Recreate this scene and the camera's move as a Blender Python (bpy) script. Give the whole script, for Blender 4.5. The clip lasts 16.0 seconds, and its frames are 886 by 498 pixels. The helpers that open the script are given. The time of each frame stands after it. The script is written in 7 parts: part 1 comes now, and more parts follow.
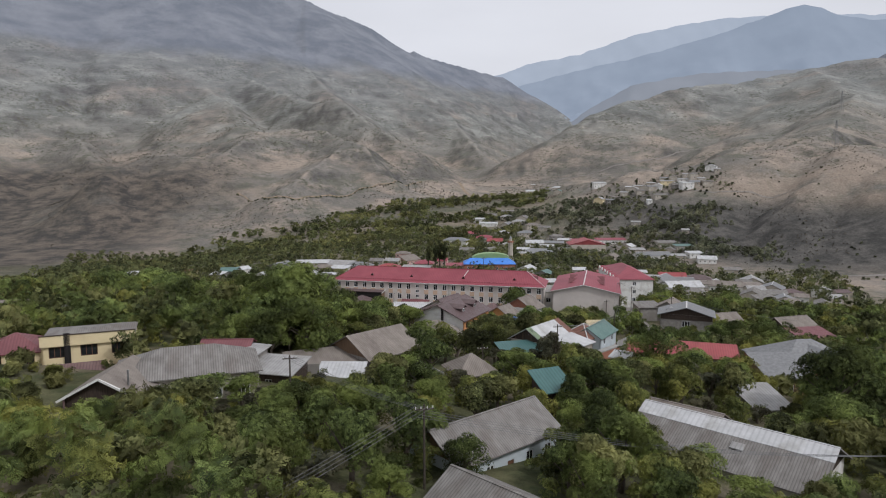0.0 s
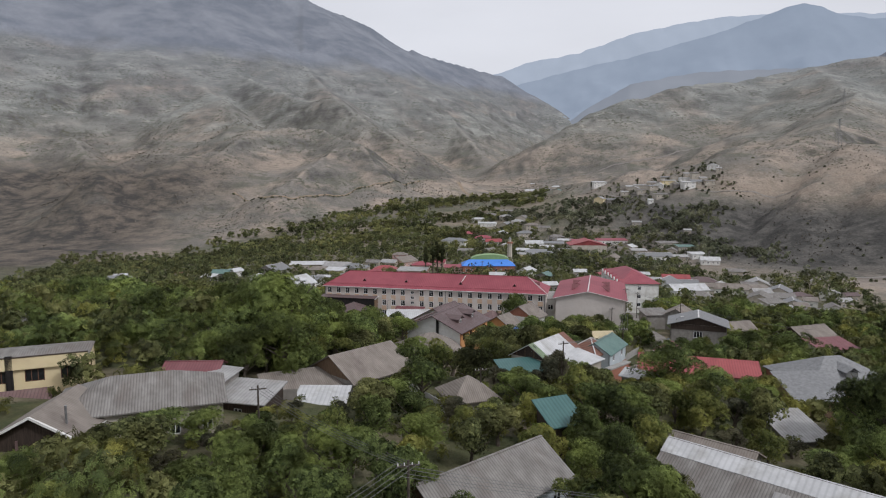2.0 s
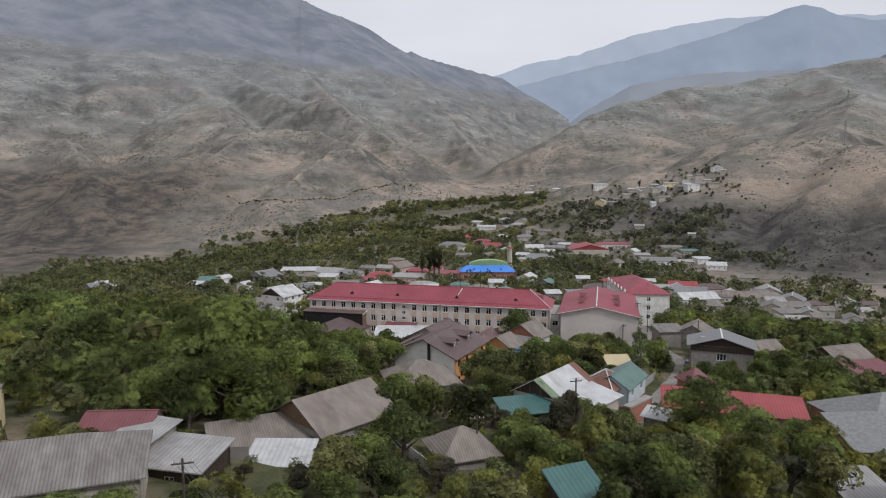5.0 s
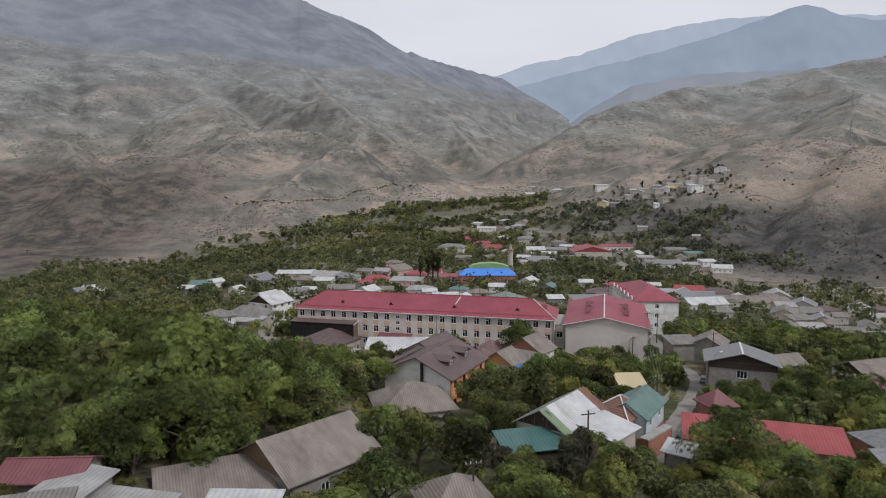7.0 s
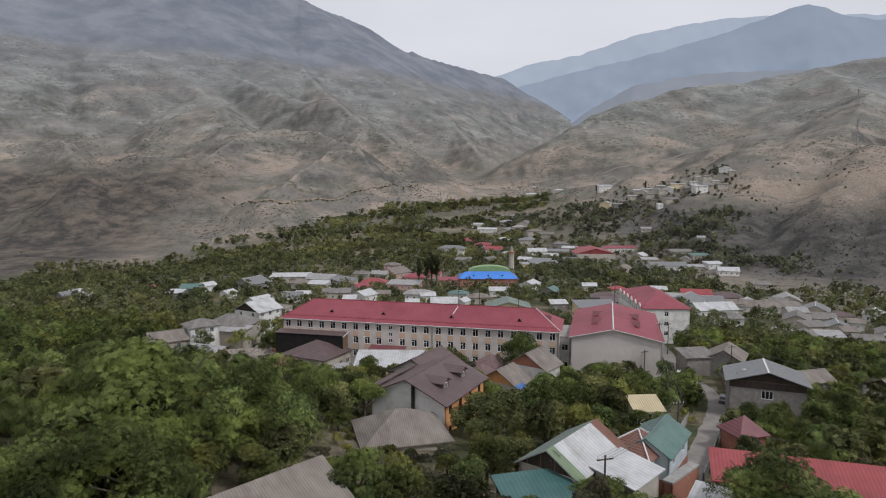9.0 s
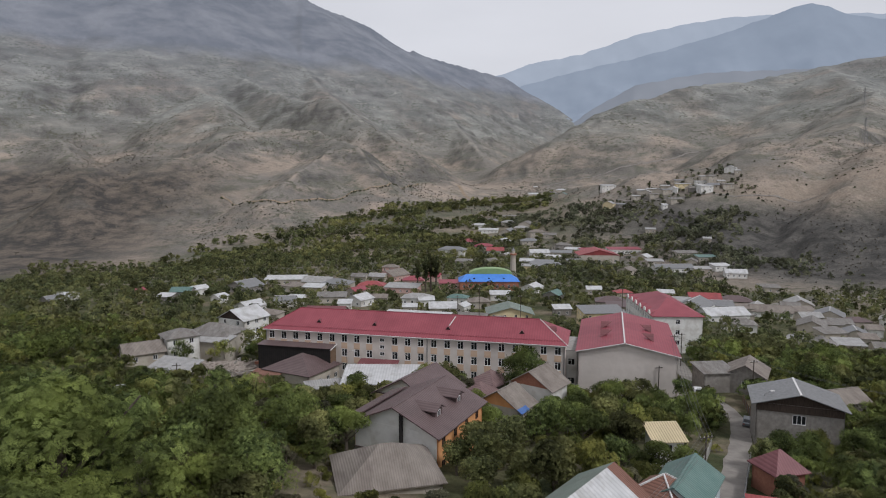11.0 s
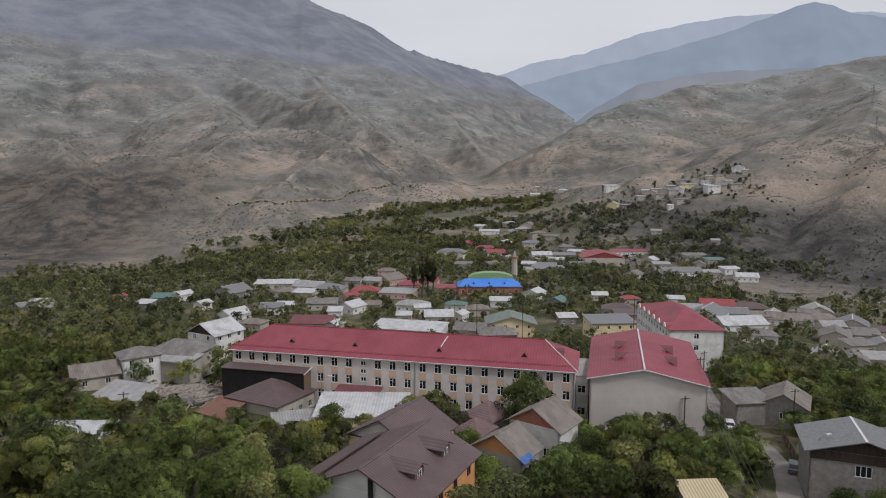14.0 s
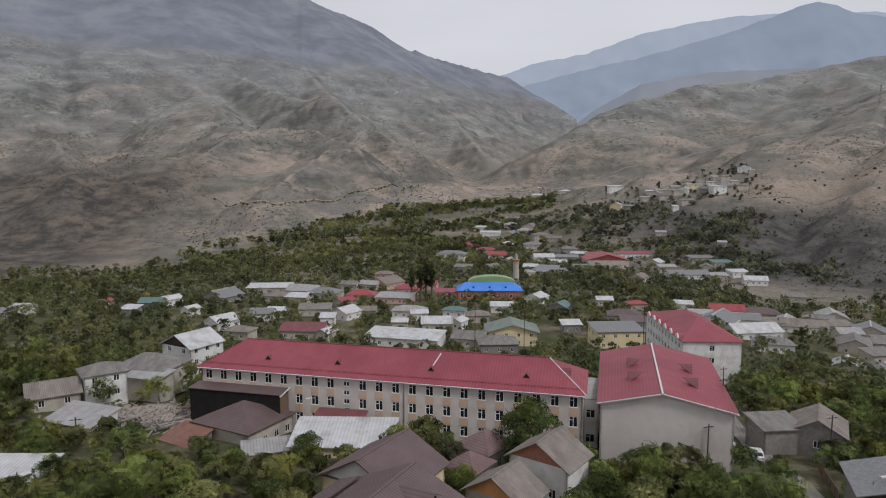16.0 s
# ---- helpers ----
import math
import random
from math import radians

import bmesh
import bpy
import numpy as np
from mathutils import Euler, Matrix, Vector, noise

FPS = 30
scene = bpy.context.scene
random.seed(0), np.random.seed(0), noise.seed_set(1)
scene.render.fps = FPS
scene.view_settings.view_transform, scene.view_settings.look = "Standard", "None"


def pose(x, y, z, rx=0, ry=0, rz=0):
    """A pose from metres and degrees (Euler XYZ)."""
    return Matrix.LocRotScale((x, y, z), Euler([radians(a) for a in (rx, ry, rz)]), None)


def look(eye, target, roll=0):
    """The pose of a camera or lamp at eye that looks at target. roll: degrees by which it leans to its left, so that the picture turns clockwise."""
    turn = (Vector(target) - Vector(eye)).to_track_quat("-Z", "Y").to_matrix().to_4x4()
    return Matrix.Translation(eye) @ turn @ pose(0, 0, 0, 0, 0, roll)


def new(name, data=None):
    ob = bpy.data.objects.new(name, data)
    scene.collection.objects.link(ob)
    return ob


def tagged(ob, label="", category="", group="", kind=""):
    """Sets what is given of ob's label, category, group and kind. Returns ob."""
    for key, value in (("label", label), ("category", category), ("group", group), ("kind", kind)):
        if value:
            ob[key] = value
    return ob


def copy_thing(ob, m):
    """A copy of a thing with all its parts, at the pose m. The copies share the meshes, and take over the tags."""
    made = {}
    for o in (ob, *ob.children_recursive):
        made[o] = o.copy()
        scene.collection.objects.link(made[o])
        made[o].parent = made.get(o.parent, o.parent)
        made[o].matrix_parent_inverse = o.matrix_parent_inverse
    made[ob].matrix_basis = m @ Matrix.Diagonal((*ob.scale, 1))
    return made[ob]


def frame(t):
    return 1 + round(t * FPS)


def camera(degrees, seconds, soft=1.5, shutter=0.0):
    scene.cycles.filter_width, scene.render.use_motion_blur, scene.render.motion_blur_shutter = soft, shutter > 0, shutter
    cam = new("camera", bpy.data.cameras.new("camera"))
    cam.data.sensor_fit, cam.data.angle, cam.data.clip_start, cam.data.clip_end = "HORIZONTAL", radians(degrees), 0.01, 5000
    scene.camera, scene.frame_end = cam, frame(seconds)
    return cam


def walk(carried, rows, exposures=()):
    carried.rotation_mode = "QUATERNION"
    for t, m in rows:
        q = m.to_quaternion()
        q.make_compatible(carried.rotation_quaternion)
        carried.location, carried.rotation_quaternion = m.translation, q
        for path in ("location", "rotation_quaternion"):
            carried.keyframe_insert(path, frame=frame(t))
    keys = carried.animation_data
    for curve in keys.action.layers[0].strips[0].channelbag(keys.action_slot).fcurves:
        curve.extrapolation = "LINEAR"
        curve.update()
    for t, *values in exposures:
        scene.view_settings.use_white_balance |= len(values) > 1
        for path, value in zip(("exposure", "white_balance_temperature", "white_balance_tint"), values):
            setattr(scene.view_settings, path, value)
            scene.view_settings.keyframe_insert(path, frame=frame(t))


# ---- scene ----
cam = camera(68, 16.0, soft=1.1)
walk(cam, [
    (0, pose(-0.00, 0.00, 46.00, 83.493, 0, 5.399)),
    (2, pose(-0.28, 11.23, 46.35, 83.406, 0, 5.294)),
    (4, pose(-0.48, 22.80, 46.60, 83.518, 0, 5.217)),
    (6.5, pose(-0.62, 37.73, 46.77, 83.611, 0, 5.257)),
    (9, pose(-0.63, 53.18, 46.78, 83.645, 0, 5.350)),
    (11.5, pose(-0.52, 69.15, 46.64, 83.623, 0, 5.518)),
    (14, pose(-0.28, 85.63, 46.35, 83.628, 0, 5.618)),
    (16, pose(-0.00, 99.20, 46.00, 83.693, 0, 5.765)),
], [(0, 0.12, 5970, 12), (8, 0.08, 5980, 12), (16, -0.06, 6000, 13)])

# ---- light: thin high overcast ----
world = bpy.data.worlds.new("overcast_sky")
scene.world = world
world.use_nodes = True
wn, wl = world.node_tree.nodes, world.node_tree.links
wn.clear()
sky = wn.new("ShaderNodeTexSky")
sky.sky_type = "NISHITA"
sky.sun_disc = False
sky.sun_elevation, sky.sun_rotation = radians(50), radians(110)
sky.air_density, sky.dust_density = 1.0, 3.0
cloud_noise = wn.new("ShaderNodeTexNoise")
cloud_noise.inputs["Scale"].default_value = 2.2
cloud_noise.inputs["Detail"].default_value = 5
cloud_coord = wn.new("ShaderNodeTexCoord")
cloud_map = wn.new("ShaderNodeMapping")
cloud_map.inputs["Scale"].default_value = (1, 1, 3.5)
wl.new(cloud_coord.outputs["Generated"], cloud_map.inputs["Vector"])
wl.new(cloud_map.outputs["Vector"], cloud_noise.inputs["Vector"])
cloud_ramp = wn.new("ShaderNodeValToRGB")
cloud_ramp.color_ramp.elements[0].position, cloud_ramp.color_ramp.elements[0].color = 0.3, (6.6, 6.42, 6.28, 1)
cloud_ramp.color_ramp.elements[1].position, cloud_ramp.color_ramp.elements[1].color = 0.75, (7.7, 7.5, 7.33, 1)
wl.new(cloud_noise.outputs["Fac"], cloud_ramp.inputs["Fac"])
veil = wn.new("ShaderNodeMix")
veil.data_type = "RGBA"
veil.inputs["Factor"].default_value = 0.93
wl.new(sky.outputs["Color"], veil.inputs["A"])
wl.new(cloud_ramp.outputs["Color"], veil.inputs["B"])
back = wn.new("ShaderNodeBackground")
back.inputs["Strength"].default_value = 0.1
wl.new(veil.outputs["Result"], back.inputs["Color"])
wout = wn.new("ShaderNodeOutputWorld")
wl.new(back.outputs["Background"], wout.inputs["Surface"])

sun_data = bpy.data.lights.new("sun", "SUN")
sun_data.energy, sun_data.angle, sun_data.color = 1.7, radians(10), (1.0, 0.96, 0.9)
sun = new("sun", sun_data)
sun.matrix_world = look((190, -125, 250), (0, 0, 0))

# ---- materials ----
def material(name, c1, c2, scale=1.0, rough=0.85, bump=0.15, fine=None, spec=0.3, metal=0.0, coords="Object", stretch=(1, 1, 1),
             stain=None, stain_scale=0.15, wave=None, wave_depth=0.4, island=0.0, vary=0.0, bump_dist=0.05):
    """Base colour between c1 and c2 by noise, a second colour (stain) in larger patches, optional corrugation along local x."""
    m = bpy.data.materials.new(name)
    m.use_nodes = True
    n, l = m.node_tree.nodes, m.node_tree.links
    bsdf = n["Principled BSDF"]
    bsdf.inputs["Roughness"].default_value = rough
    bsdf.inputs["Metallic"].default_value = metal
    bsdf.inputs["Specular IOR Level"].default_value = spec
    if coords == "World":
        vec = n.new("ShaderNodeNewGeometry").outputs["Position"]
    else:
        vec = n.new("ShaderNodeTexCoord").outputs["Object"]
    raw = vec
    mp = n.new("ShaderNodeMapping")
    mp.inputs["Scale"].default_value = stretch
    l.new(vec, mp.inputs["Vector"])
    vec = mp.outputs["Vector"]

    def noise_node(sc, detail=6, rough_=0.6):
        t = n.new("ShaderNodeTexNoise")
        t.inputs["Scale"].default_value, t.inputs["Detail"].default_value, t.inputs["Roughness"].default_value = sc, detail, rough_
        l.new(vec, t.inputs["Vector"])
        return t.outputs["Fac"]

    def mixc(fac, a, b, mode="MIX"):
        x = n.new("ShaderNodeMix")
        x.data_type, x.blend_type = "RGBA", mode
        for sock, v in ((x.inputs["Factor"], fac), (x.inputs["A"], a), (x.inputs["B"], b)):
            if hasattr(v, "is_linked"):
                l.new(v, sock)
            else:
                sock.default_value = v if isinstance(v, (int, float)) else (*v[:3], 1)
        return x.outputs["Result"]

    def ramp(fac, lo, hi):
        r = n.new("ShaderNodeMapRange")
        r.inputs["From Min"].default_value, r.inputs["From Max"].default_value = lo, hi
        l.new(fac, r.inputs["Value"])
        return r.outputs["Result"]

    f1 = noise_node(scale)
    col = mixc(ramp(f1, 0.35, 0.65), c1, c2)
    if stain:
        col = mixc(ramp(noise_node(stain_scale, 4), 0.5, 0.68), col, stain)
    if island or vary:
        v = n.new("ShaderNodeNewGeometry").outputs["Random Per Island"] if island else n.new("ShaderNodeObjectInfo").outputs["Random"]
        amt = island or vary
        r = n.new("ShaderNodeMapRange")
        r.inputs["To Min"].default_value, r.inputs["To Max"].default_value = 1 - amt, 1 + amt
        l.new(v, r.inputs["Value"])
        g = n.new("ShaderNodeVectorMath")
        g.operation = "SCALE"
        l.new(col, g.inputs[0])
        l.new(r.outputs["Result"], g.inputs["Scale"])
        col = g.outputs["Vector"]
    height = noise_node(scale * 6 if fine is None else fine, 5, 0.65)
    if wave:
        w = n.new("ShaderNodeTexWave")
        w.inputs["Scale"].default_value = 0.314 / wave
        w.inputs["Distortion"].default_value = 0.0
        l.new(raw, w.inputs["Vector"])
        col = mixc(ramp(w.outputs["Fac"], 0.0, 0.45), mixc(1.0, col, (1 - wave_depth,) * 3, "MULTIPLY"), col)
        s = n.new("ShaderNodeMath")
        s.operation = "ADD"
        l.new(height, s.inputs[0])
        l.new(w.outputs["Fac"], s.inputs[1])
        height = s.outputs["Value"]
    l.new(col, bsdf.inputs["Base Color"])
    if bump:
        b = n.new("ShaderNodeBump")
        b.inputs["Strength"].default_value, b.inputs["Distance"].default_value = bump, bump_dist
        l.new(height, b.inputs["Height"])
        l.new(b.outputs["Normal"], bsdf.inputs["Normal"])
    return m


SLATE = material("corrugated_slate", (0.165, 0.152, 0.14), (0.25, 0.237, 0.22), 0.9, 0.9, 0.5, stain=(0.16, 0.14, 0.125), stain_scale=0.35, wave=0.3, wave_depth=0.3, stretch=(1, 0.35, 1))
SLATE_TAN = material("weathered_slate", (0.18, 0.155, 0.133), (0.255, 0.224, 0.195), 0.7, 0.9, 0.4, stain=(0.15, 0.125, 0.11), stain_scale=0.3, wave=0.3, wave_depth=0.2, stretch=(1, 0.35, 1))
PALE_ROOF = material("galvanised_sheet", (0.25, 0.243, 0.235), (0.36, 0.352, 0.34), 0.6, 0.5, 0.3, stain=(0.27, 0.255, 0.235), stain_scale=0.4, wave=0.5, wave_depth=0.2, spec=0.5)
WHITE_ROOF = material("white_roof_sheet", (0.42, 0.42, 0.42), (0.54, 0.54, 0.54), 0.5, 0.55, 0.2, stain=(0.33, 0.32, 0.3), stain_scale=0.3, wave=0.6, wave_depth=0.15)
RED_ROOF = material("raspberry_profiled_metal", (0.24, 0.05, 0.066), (0.285, 0.066, 0.083), 0.35, 0.55, 0.35, stain=(0.215, 0.043, 0.058), stain_scale=0.08, wave=0.55, wave_depth=0.14, spec=0.4)
RED_SHED = material("red_metal_sheet", (0.27, 0.05, 0.052), (0.32, 0.068, 0.07), 0.5, 0.5, 0.3, stain=(0.2, 0.045, 0.045), wave=0.45, wave_depth=0.2, spec=0.4)
BROWN_ROOF = material("chocolate_metal_tile", (0.105, 0.07, 0.068), (0.13, 0.09, 0.088), 0.4, 0.5, 0.4, stain=(0.095, 0.065, 0.062), wave=0.4, wave_depth=0.22, spec=0.4)
MAROON_ROOF = material("maroon_metal_tile", (0.15, 0.05, 0.055), (0.19, 0.07, 0.075), 0.5, 0.5, 0.4, wave=0.4, wave_depth=0.2, spec=0.4)
FADED_ROOF = material("faded_brown_sheet", (0.15, 0.095, 0.092), (0.2, 0.132, 0.128), 0.6, 0.7, 0.3, stain=(0.17, 0.13, 0.12), wave=0.4, wave_depth=0.25, spec=0.3)
GREEN_ROOF = material("green_metal_sheet", (0.085, 0.155, 0.138), (0.125, 0.2, 0.178), 0.5, 0.5, 0.3, stain=(0.12, 0.17, 0.15), wave=0.4, wave_depth=0.2, spec=0.4)
MOSS_GREEN = material("moss_green_sheet", (0.15, 0.2, 0.12), (0.2, 0.255, 0.155), 0.6, 0.6, 0.3, stain=(0.2, 0.22, 0.16), wave=0.4, wave_depth=0.2)
DULL_GREEN = material("dull_green_sheet", (0.15, 0.19, 0.16), (0.21, 0.245, 0.21), 0.5, 0.6, 0.3, stain=(0.17, 0.18, 0.16), wave=0.4, wave_depth=0.2)
TEAL_ROOF = material("teal_metal_sheet", (0.05, 0.115, 0.11), (0.07, 0.15, 0.14), 0.5, 0.5, 0.3, wave=0.5, wave_depth=0.2, spec=0.4)
BLUE_ROOF = material("blue_metal_sheet", (0.06, 0.2, 0.62), (0.08, 0.25, 0.7), 0.3, 0.5, 0.3, wave=0.6, wave_depth=0.15, spec=0.4)
LIME_DOME = material("olive_green_dome_sheet", (0.2, 0.3, 0.13), (0.25, 0.36, 0.17), 0.3, 0.5, 0.2)
TERRACOTTA = material("rusty_sheet", (0.19, 0.095, 0.07), (0.26, 0.14, 0.105), 0.6, 0.8, 0.4, stain=(0.15, 0.075, 0.055), wave=0.3)
CREAM_SHEET = material("cream_sheet", (0.5, 0.42, 0.26), (0.58, 0.48, 0.3), 0.4, 0.6, 0.2, wave=0.4)
SCHOOL_WALL = material("grey_beige_render", (0.55, 0.495, 0.455), (0.61, 0.555, 0.515), 0.5, 0.9, 0.15, stain=(0.48, 0.435, 0.4), stain_scale=0.12)
PEACH = material("peach_render", (0.52, 0.375, 0.27), (0.58, 0.425, 0.31), 0.8, 0.9, 0.15)
WHITE_WALL = material("whitewash", (0.62, 0.61, 0.58), (0.72, 0.71, 0.68), 0.6, 0.9, 0.2, stain=(0.52, 0.49, 0.45), stain_scale=0.35)
CREAM_WALL = material("cream_render", (0.66, 0.55, 0.33), (0.72, 0.61, 0.385), 0.5, 0.9, 0.2, stain=(0.6, 0.49, 0.3), stain_scale=0.25)
STONE_WALL = material("cement_block", (0.2, 0.183, 0.167), (0.29, 0.272, 0.248), 1.4, 0.95, 0.4, stain=(0.2, 0.18, 0.16))
PLASTER = material("beige_plaster", (0.4, 0.36, 0.3), (0.48, 0.44, 0.38), 0.7, 0.9, 0.25, stain=(0.33, 0.29, 0.24))
BRICK_WALL = material("red_brick", (0.3, 0.13, 0.09), (0.38, 0.18, 0.12), 2.5, 0.9, 0.3, stain=(0.25, 0.11, 0.08))
ORANGE_WALL = material("orange_render", (0.62, 0.3, 0.12), (0.7, 0.36, 0.16), 0.5, 0.85, 0.15, stain=(0.55, 0.26, 0.11))
BLUE_WALL = material("pale_blue_siding", (0.42, 0.465, 0.485), (0.49, 0.535, 0.555), 0.6, 0.8, 0.15)
PINK_WALL = material("pink_render", (0.5, 0.33, 0.29), (0.56, 0.38, 0.34), 0.5, 0.9, 0.2)
BLACK_CLAD = material("black_cladding", (0.012, 0.011, 0.011), (0.022, 0.019, 0.018), 0.6, 0.7, 0.3, wave=0.5, wave_depth=0.3)
WOOD = material("old_boards", (0.13, 0.085, 0.055), (0.21, 0.14, 0.09), 1.5, 0.9, 0.4, stretch=(6, 6, 0.6))
DARK_WOOD = material("dark_boards", (0.035, 0.026, 0.02), (0.07, 0.05, 0.04), 1.5, 0.9, 0.4, stretch=(6, 6, 0.6))
CONCRETE = material("concrete", (0.28, 0.27, 0.25), (0.37, 0.36, 0.34), 1.2, 0.9, 0.3, stain=(0.22, 0.21, 0.19))
FRAME_WHITE = material("white_plastic", (0.72, 0.72, 0.72), (0.78, 0.78, 0.78), 2.0, 0.4, 0.05)
FRAME_BROWN = material("brown_window_frame", (0.1, 0.05, 0.03), (0.14, 0.07, 0.04), 2.0, 0.6, 0.1)
TRIM = material("light_metal_flashing", (0.55, 0.53, 0.52), (0.66, 0.64, 0.63), 1.0, 0.45, 0.1, metal=0.0)
GLASS = material("window_glass", (0.012, 0.014, 0.016), (0.03, 0.032, 0.035), 0.7, 0.12, 0.0, spec=0.5)
STEEL = material("grey_steel", (0.2, 0.2, 0.2), (0.28, 0.28, 0.28), 2.0, 0.5, 0.1, metal=0.6)
POLE_WOOD = material("tarred_pole", (0.05, 0.04, 0.032), (0.09, 0.075, 0.06), 3.0, 0.9, 0.3)
CABLE = material("cable", (0.1, 0.1, 0.1), (0.16, 0.16, 0.16), 1.0, 0.6, 0.0)
CAR_WHITE = material("white_car_paint", (0.7, 0.7, 0.7), (0.75, 0.75, 0.75), 1.0, 0.25, 0.0, spec=0.6)
CAR_GREY = material("grey_car_paint", (0.12, 0.13, 0.14), (0.16, 0.17, 0.18), 1.0, 0.25, 0.0, spec=0.6)
RUBBER = material("rubber", (0.015, 0.015, 0.015), (0.03, 0.03, 0.03), 2.0, 0.8, 0.1)
TARP = material("blue_tarpaulin", (0.05, 0.11, 0.3), (0.08, 0.16, 0.38), 1.2, 0.6, 0.4)
ROAD_MAT = material("dusty_village_road", (0.19, 0.172, 0.155), (0.26, 0.24, 0.215), 0.5, 0.95, 0.3, coords="World", stain=(0.18, 0.165, 0.145), stain_scale=0.12)
DIRT = material("trodden_dirt", (0.22, 0.165, 0.115), (0.3, 0.235, 0.17), 0.4, 0.95, 0.3, coords="World", stain=(0.16, 0.14, 0.09), stain_scale=0.1)
RUBBLE = material("rubble", (0.3, 0.25, 0.21), (0.42, 0.37, 0.32), 1.2, 0.95, 0.4, vary=0.25)

# ---- terrain ----
_perm = np.random.RandomState(5).permutation(512)
_perm = np.concatenate([_perm, _perm])
_grad = np.random.RandomState(6).uniform(0, 2 * np.pi, 512)


def gnoise(x, y):
    """Gradient noise, about -0.7 to 0.7."""
    xi, yi = np.floor(x).astype(int), np.floor(y).astype(int)
    fx, fy = x - xi, y - yi
    ux, uy = fx * fx * fx * (fx * (fx * 6 - 15) + 10), fy * fy * fy * (fy * (fy * 6 - 15) + 10)

    def corner(dx, dy):
        a = _grad[_perm[(_perm[(xi + dx) % 512] + yi + dy) % 512]]
        return np.cos(a) * (fx - dx) + np.sin(a) * (fy - dy)

    a = corner(0, 0) * (1 - ux) + corner(1, 0) * ux
    b = corner(0, 1) * (1 - ux) + corner(1, 1) * ux
    return a * (1 - uy) + b * uy


def fbm(x, y, octaves=5, gain=0.5):
    s, a = 0, 1.0
    for i in range(octaves):
        s = s + a * gnoise(x + 17.3 * i, y - 9.1 * i)
        x, y, a = x * 2.03, y * 2.03, a * gain
    return s


def ridged(x, y, octaves=5, gain=0.5):
    s, a = 0, 1.0
    for i in range(octaves):
        s = s + a * (1 - 2.2 * np.abs(gnoise(x + 31.7 * i, y + 11.9 * i)))
        x, y, a = x * 2.07, y * 2.07, a * gain
    return s


def smooth(a, b, v):
    t = np.clip((v - a) / (b - a), 0, 1)
    return t * t * (3 - 2 * t)


# crest lines of the hills: (x, y, z) corners, side slope
RIDGES = [
    ([(-633, 1120, 86), (-632, 985, 47), (-600, 935, 22)], 0.85),
    ([(-632, 985, 47), (-701, 1000, 10), (-735, 955, -15)], 0.7),
    ([(-633, 1120, 86), (-540, 1100, 80), (-497, 1150, 92), (-499, 1300, 127), (-439, 1350, 148), (-372, 1350, 140), (-281, 1250, 112), (-220, 1150, 62)], 0.6),
    ([(-1900, 1700, 240), (-1300, 1500, 165), (-947, 1400, 131), (-850, 1300, 84)], 0.6),
    ([(-216, 1350, 124), (-304, 1450, 170), (-391, 1550, 208), (-500, 1650, 228), (-624, 1800, 270), (-832, 2000, 358), (-1091, 2200, 446), (-1289, 2200, 402), (-1800, 2300, 396)], 0.66),
    ([(-499, 1300, 127), (-640, 1550, 186), (-960, 2000, 350)], 0.42),
    ([(-330, 1010, 30), (-299, 1384, 132), (-445, 1840, 232), (-700, 2300, 420), (-877, 2900, 800)], 0.56),
    ([(-1119, 2220, 449), (-1300, 2600, 640), (-1475, 2800, 1000)], 0.6),
    ([(-3600, 2500, 1400), (-2200, 2600, 1150), (-1475, 2800, 1000), (-877, 2900, 800), (-640, 3100, 722), (-457, 3300, 632),
      (-180, 3500, 590), (-20, 3560, 555)], 0.62),
    ([(-20, 3560, 555), (40, 3200, 360), (70, 2600, 165), (40, 2100, 90)], 0.85),
    ([(-60, 1900, 105), (-250, 2500, 300), (-457, 3300, 651)], 0.56),
    ([(900, 560, 120), (700, 600, 100), (430, 690, 72), (297, 704, 37), (215, 640, -8)], 0.5),
    ([(420, 930, 98), (320, 930, 84), (255, 885, 60), (190, 905, 54), (140, 990, 42), (90, 1100, 26)], 0.37),
    ([(120, 1600, 95), (185, 1680, 165), (300, 1780, 232), (420, 1880, 270), (650, 1950, 305), (890, 2070, 360), (1200, 2050, 395), (2600, 2050, 560)], 0.52),
    ([(890, 2070, 360), (720, 1450, 205), (480, 1050, 118), (413, 891, 96)], 0.36),
    ([(1200, 2050, 395), (1000, 1400, 240), (800, 1000, 165), (700, 600, 100)], 0.36),
]


def valley(x, y):
    ys = [-400, 0, 60, 110, 150, 190, 215, 300, 450, 650, 800, 950, 1200, 2000, 3000, 4300]
    zs = [45, 22, 16, 12.5, 7, 1.5, 0, -13, -22, -28, -24, -6, 8, 45, 120, 180]
    z = sum(np.interp(y + d, ys, zs) for d in (-12, -4, 4, 12)) / 4
    z = z - 0.075 * np.clip(x, -70, 70) * (1 - smooth(120, 240, y))
    z = z - 24 * smooth(140, 420, -x) * smooth(250, 700, y) * (1 - smooth(900, 1300, y))
    z = z - 5 * smooth(60, 150, x) * smooth(160, 300, y) * (1 - smooth(500, 700, y))
    z = z + 0.5 * np.maximum(np.abs(x) - 900, 0) * smooth(200, 900, y)
    return z


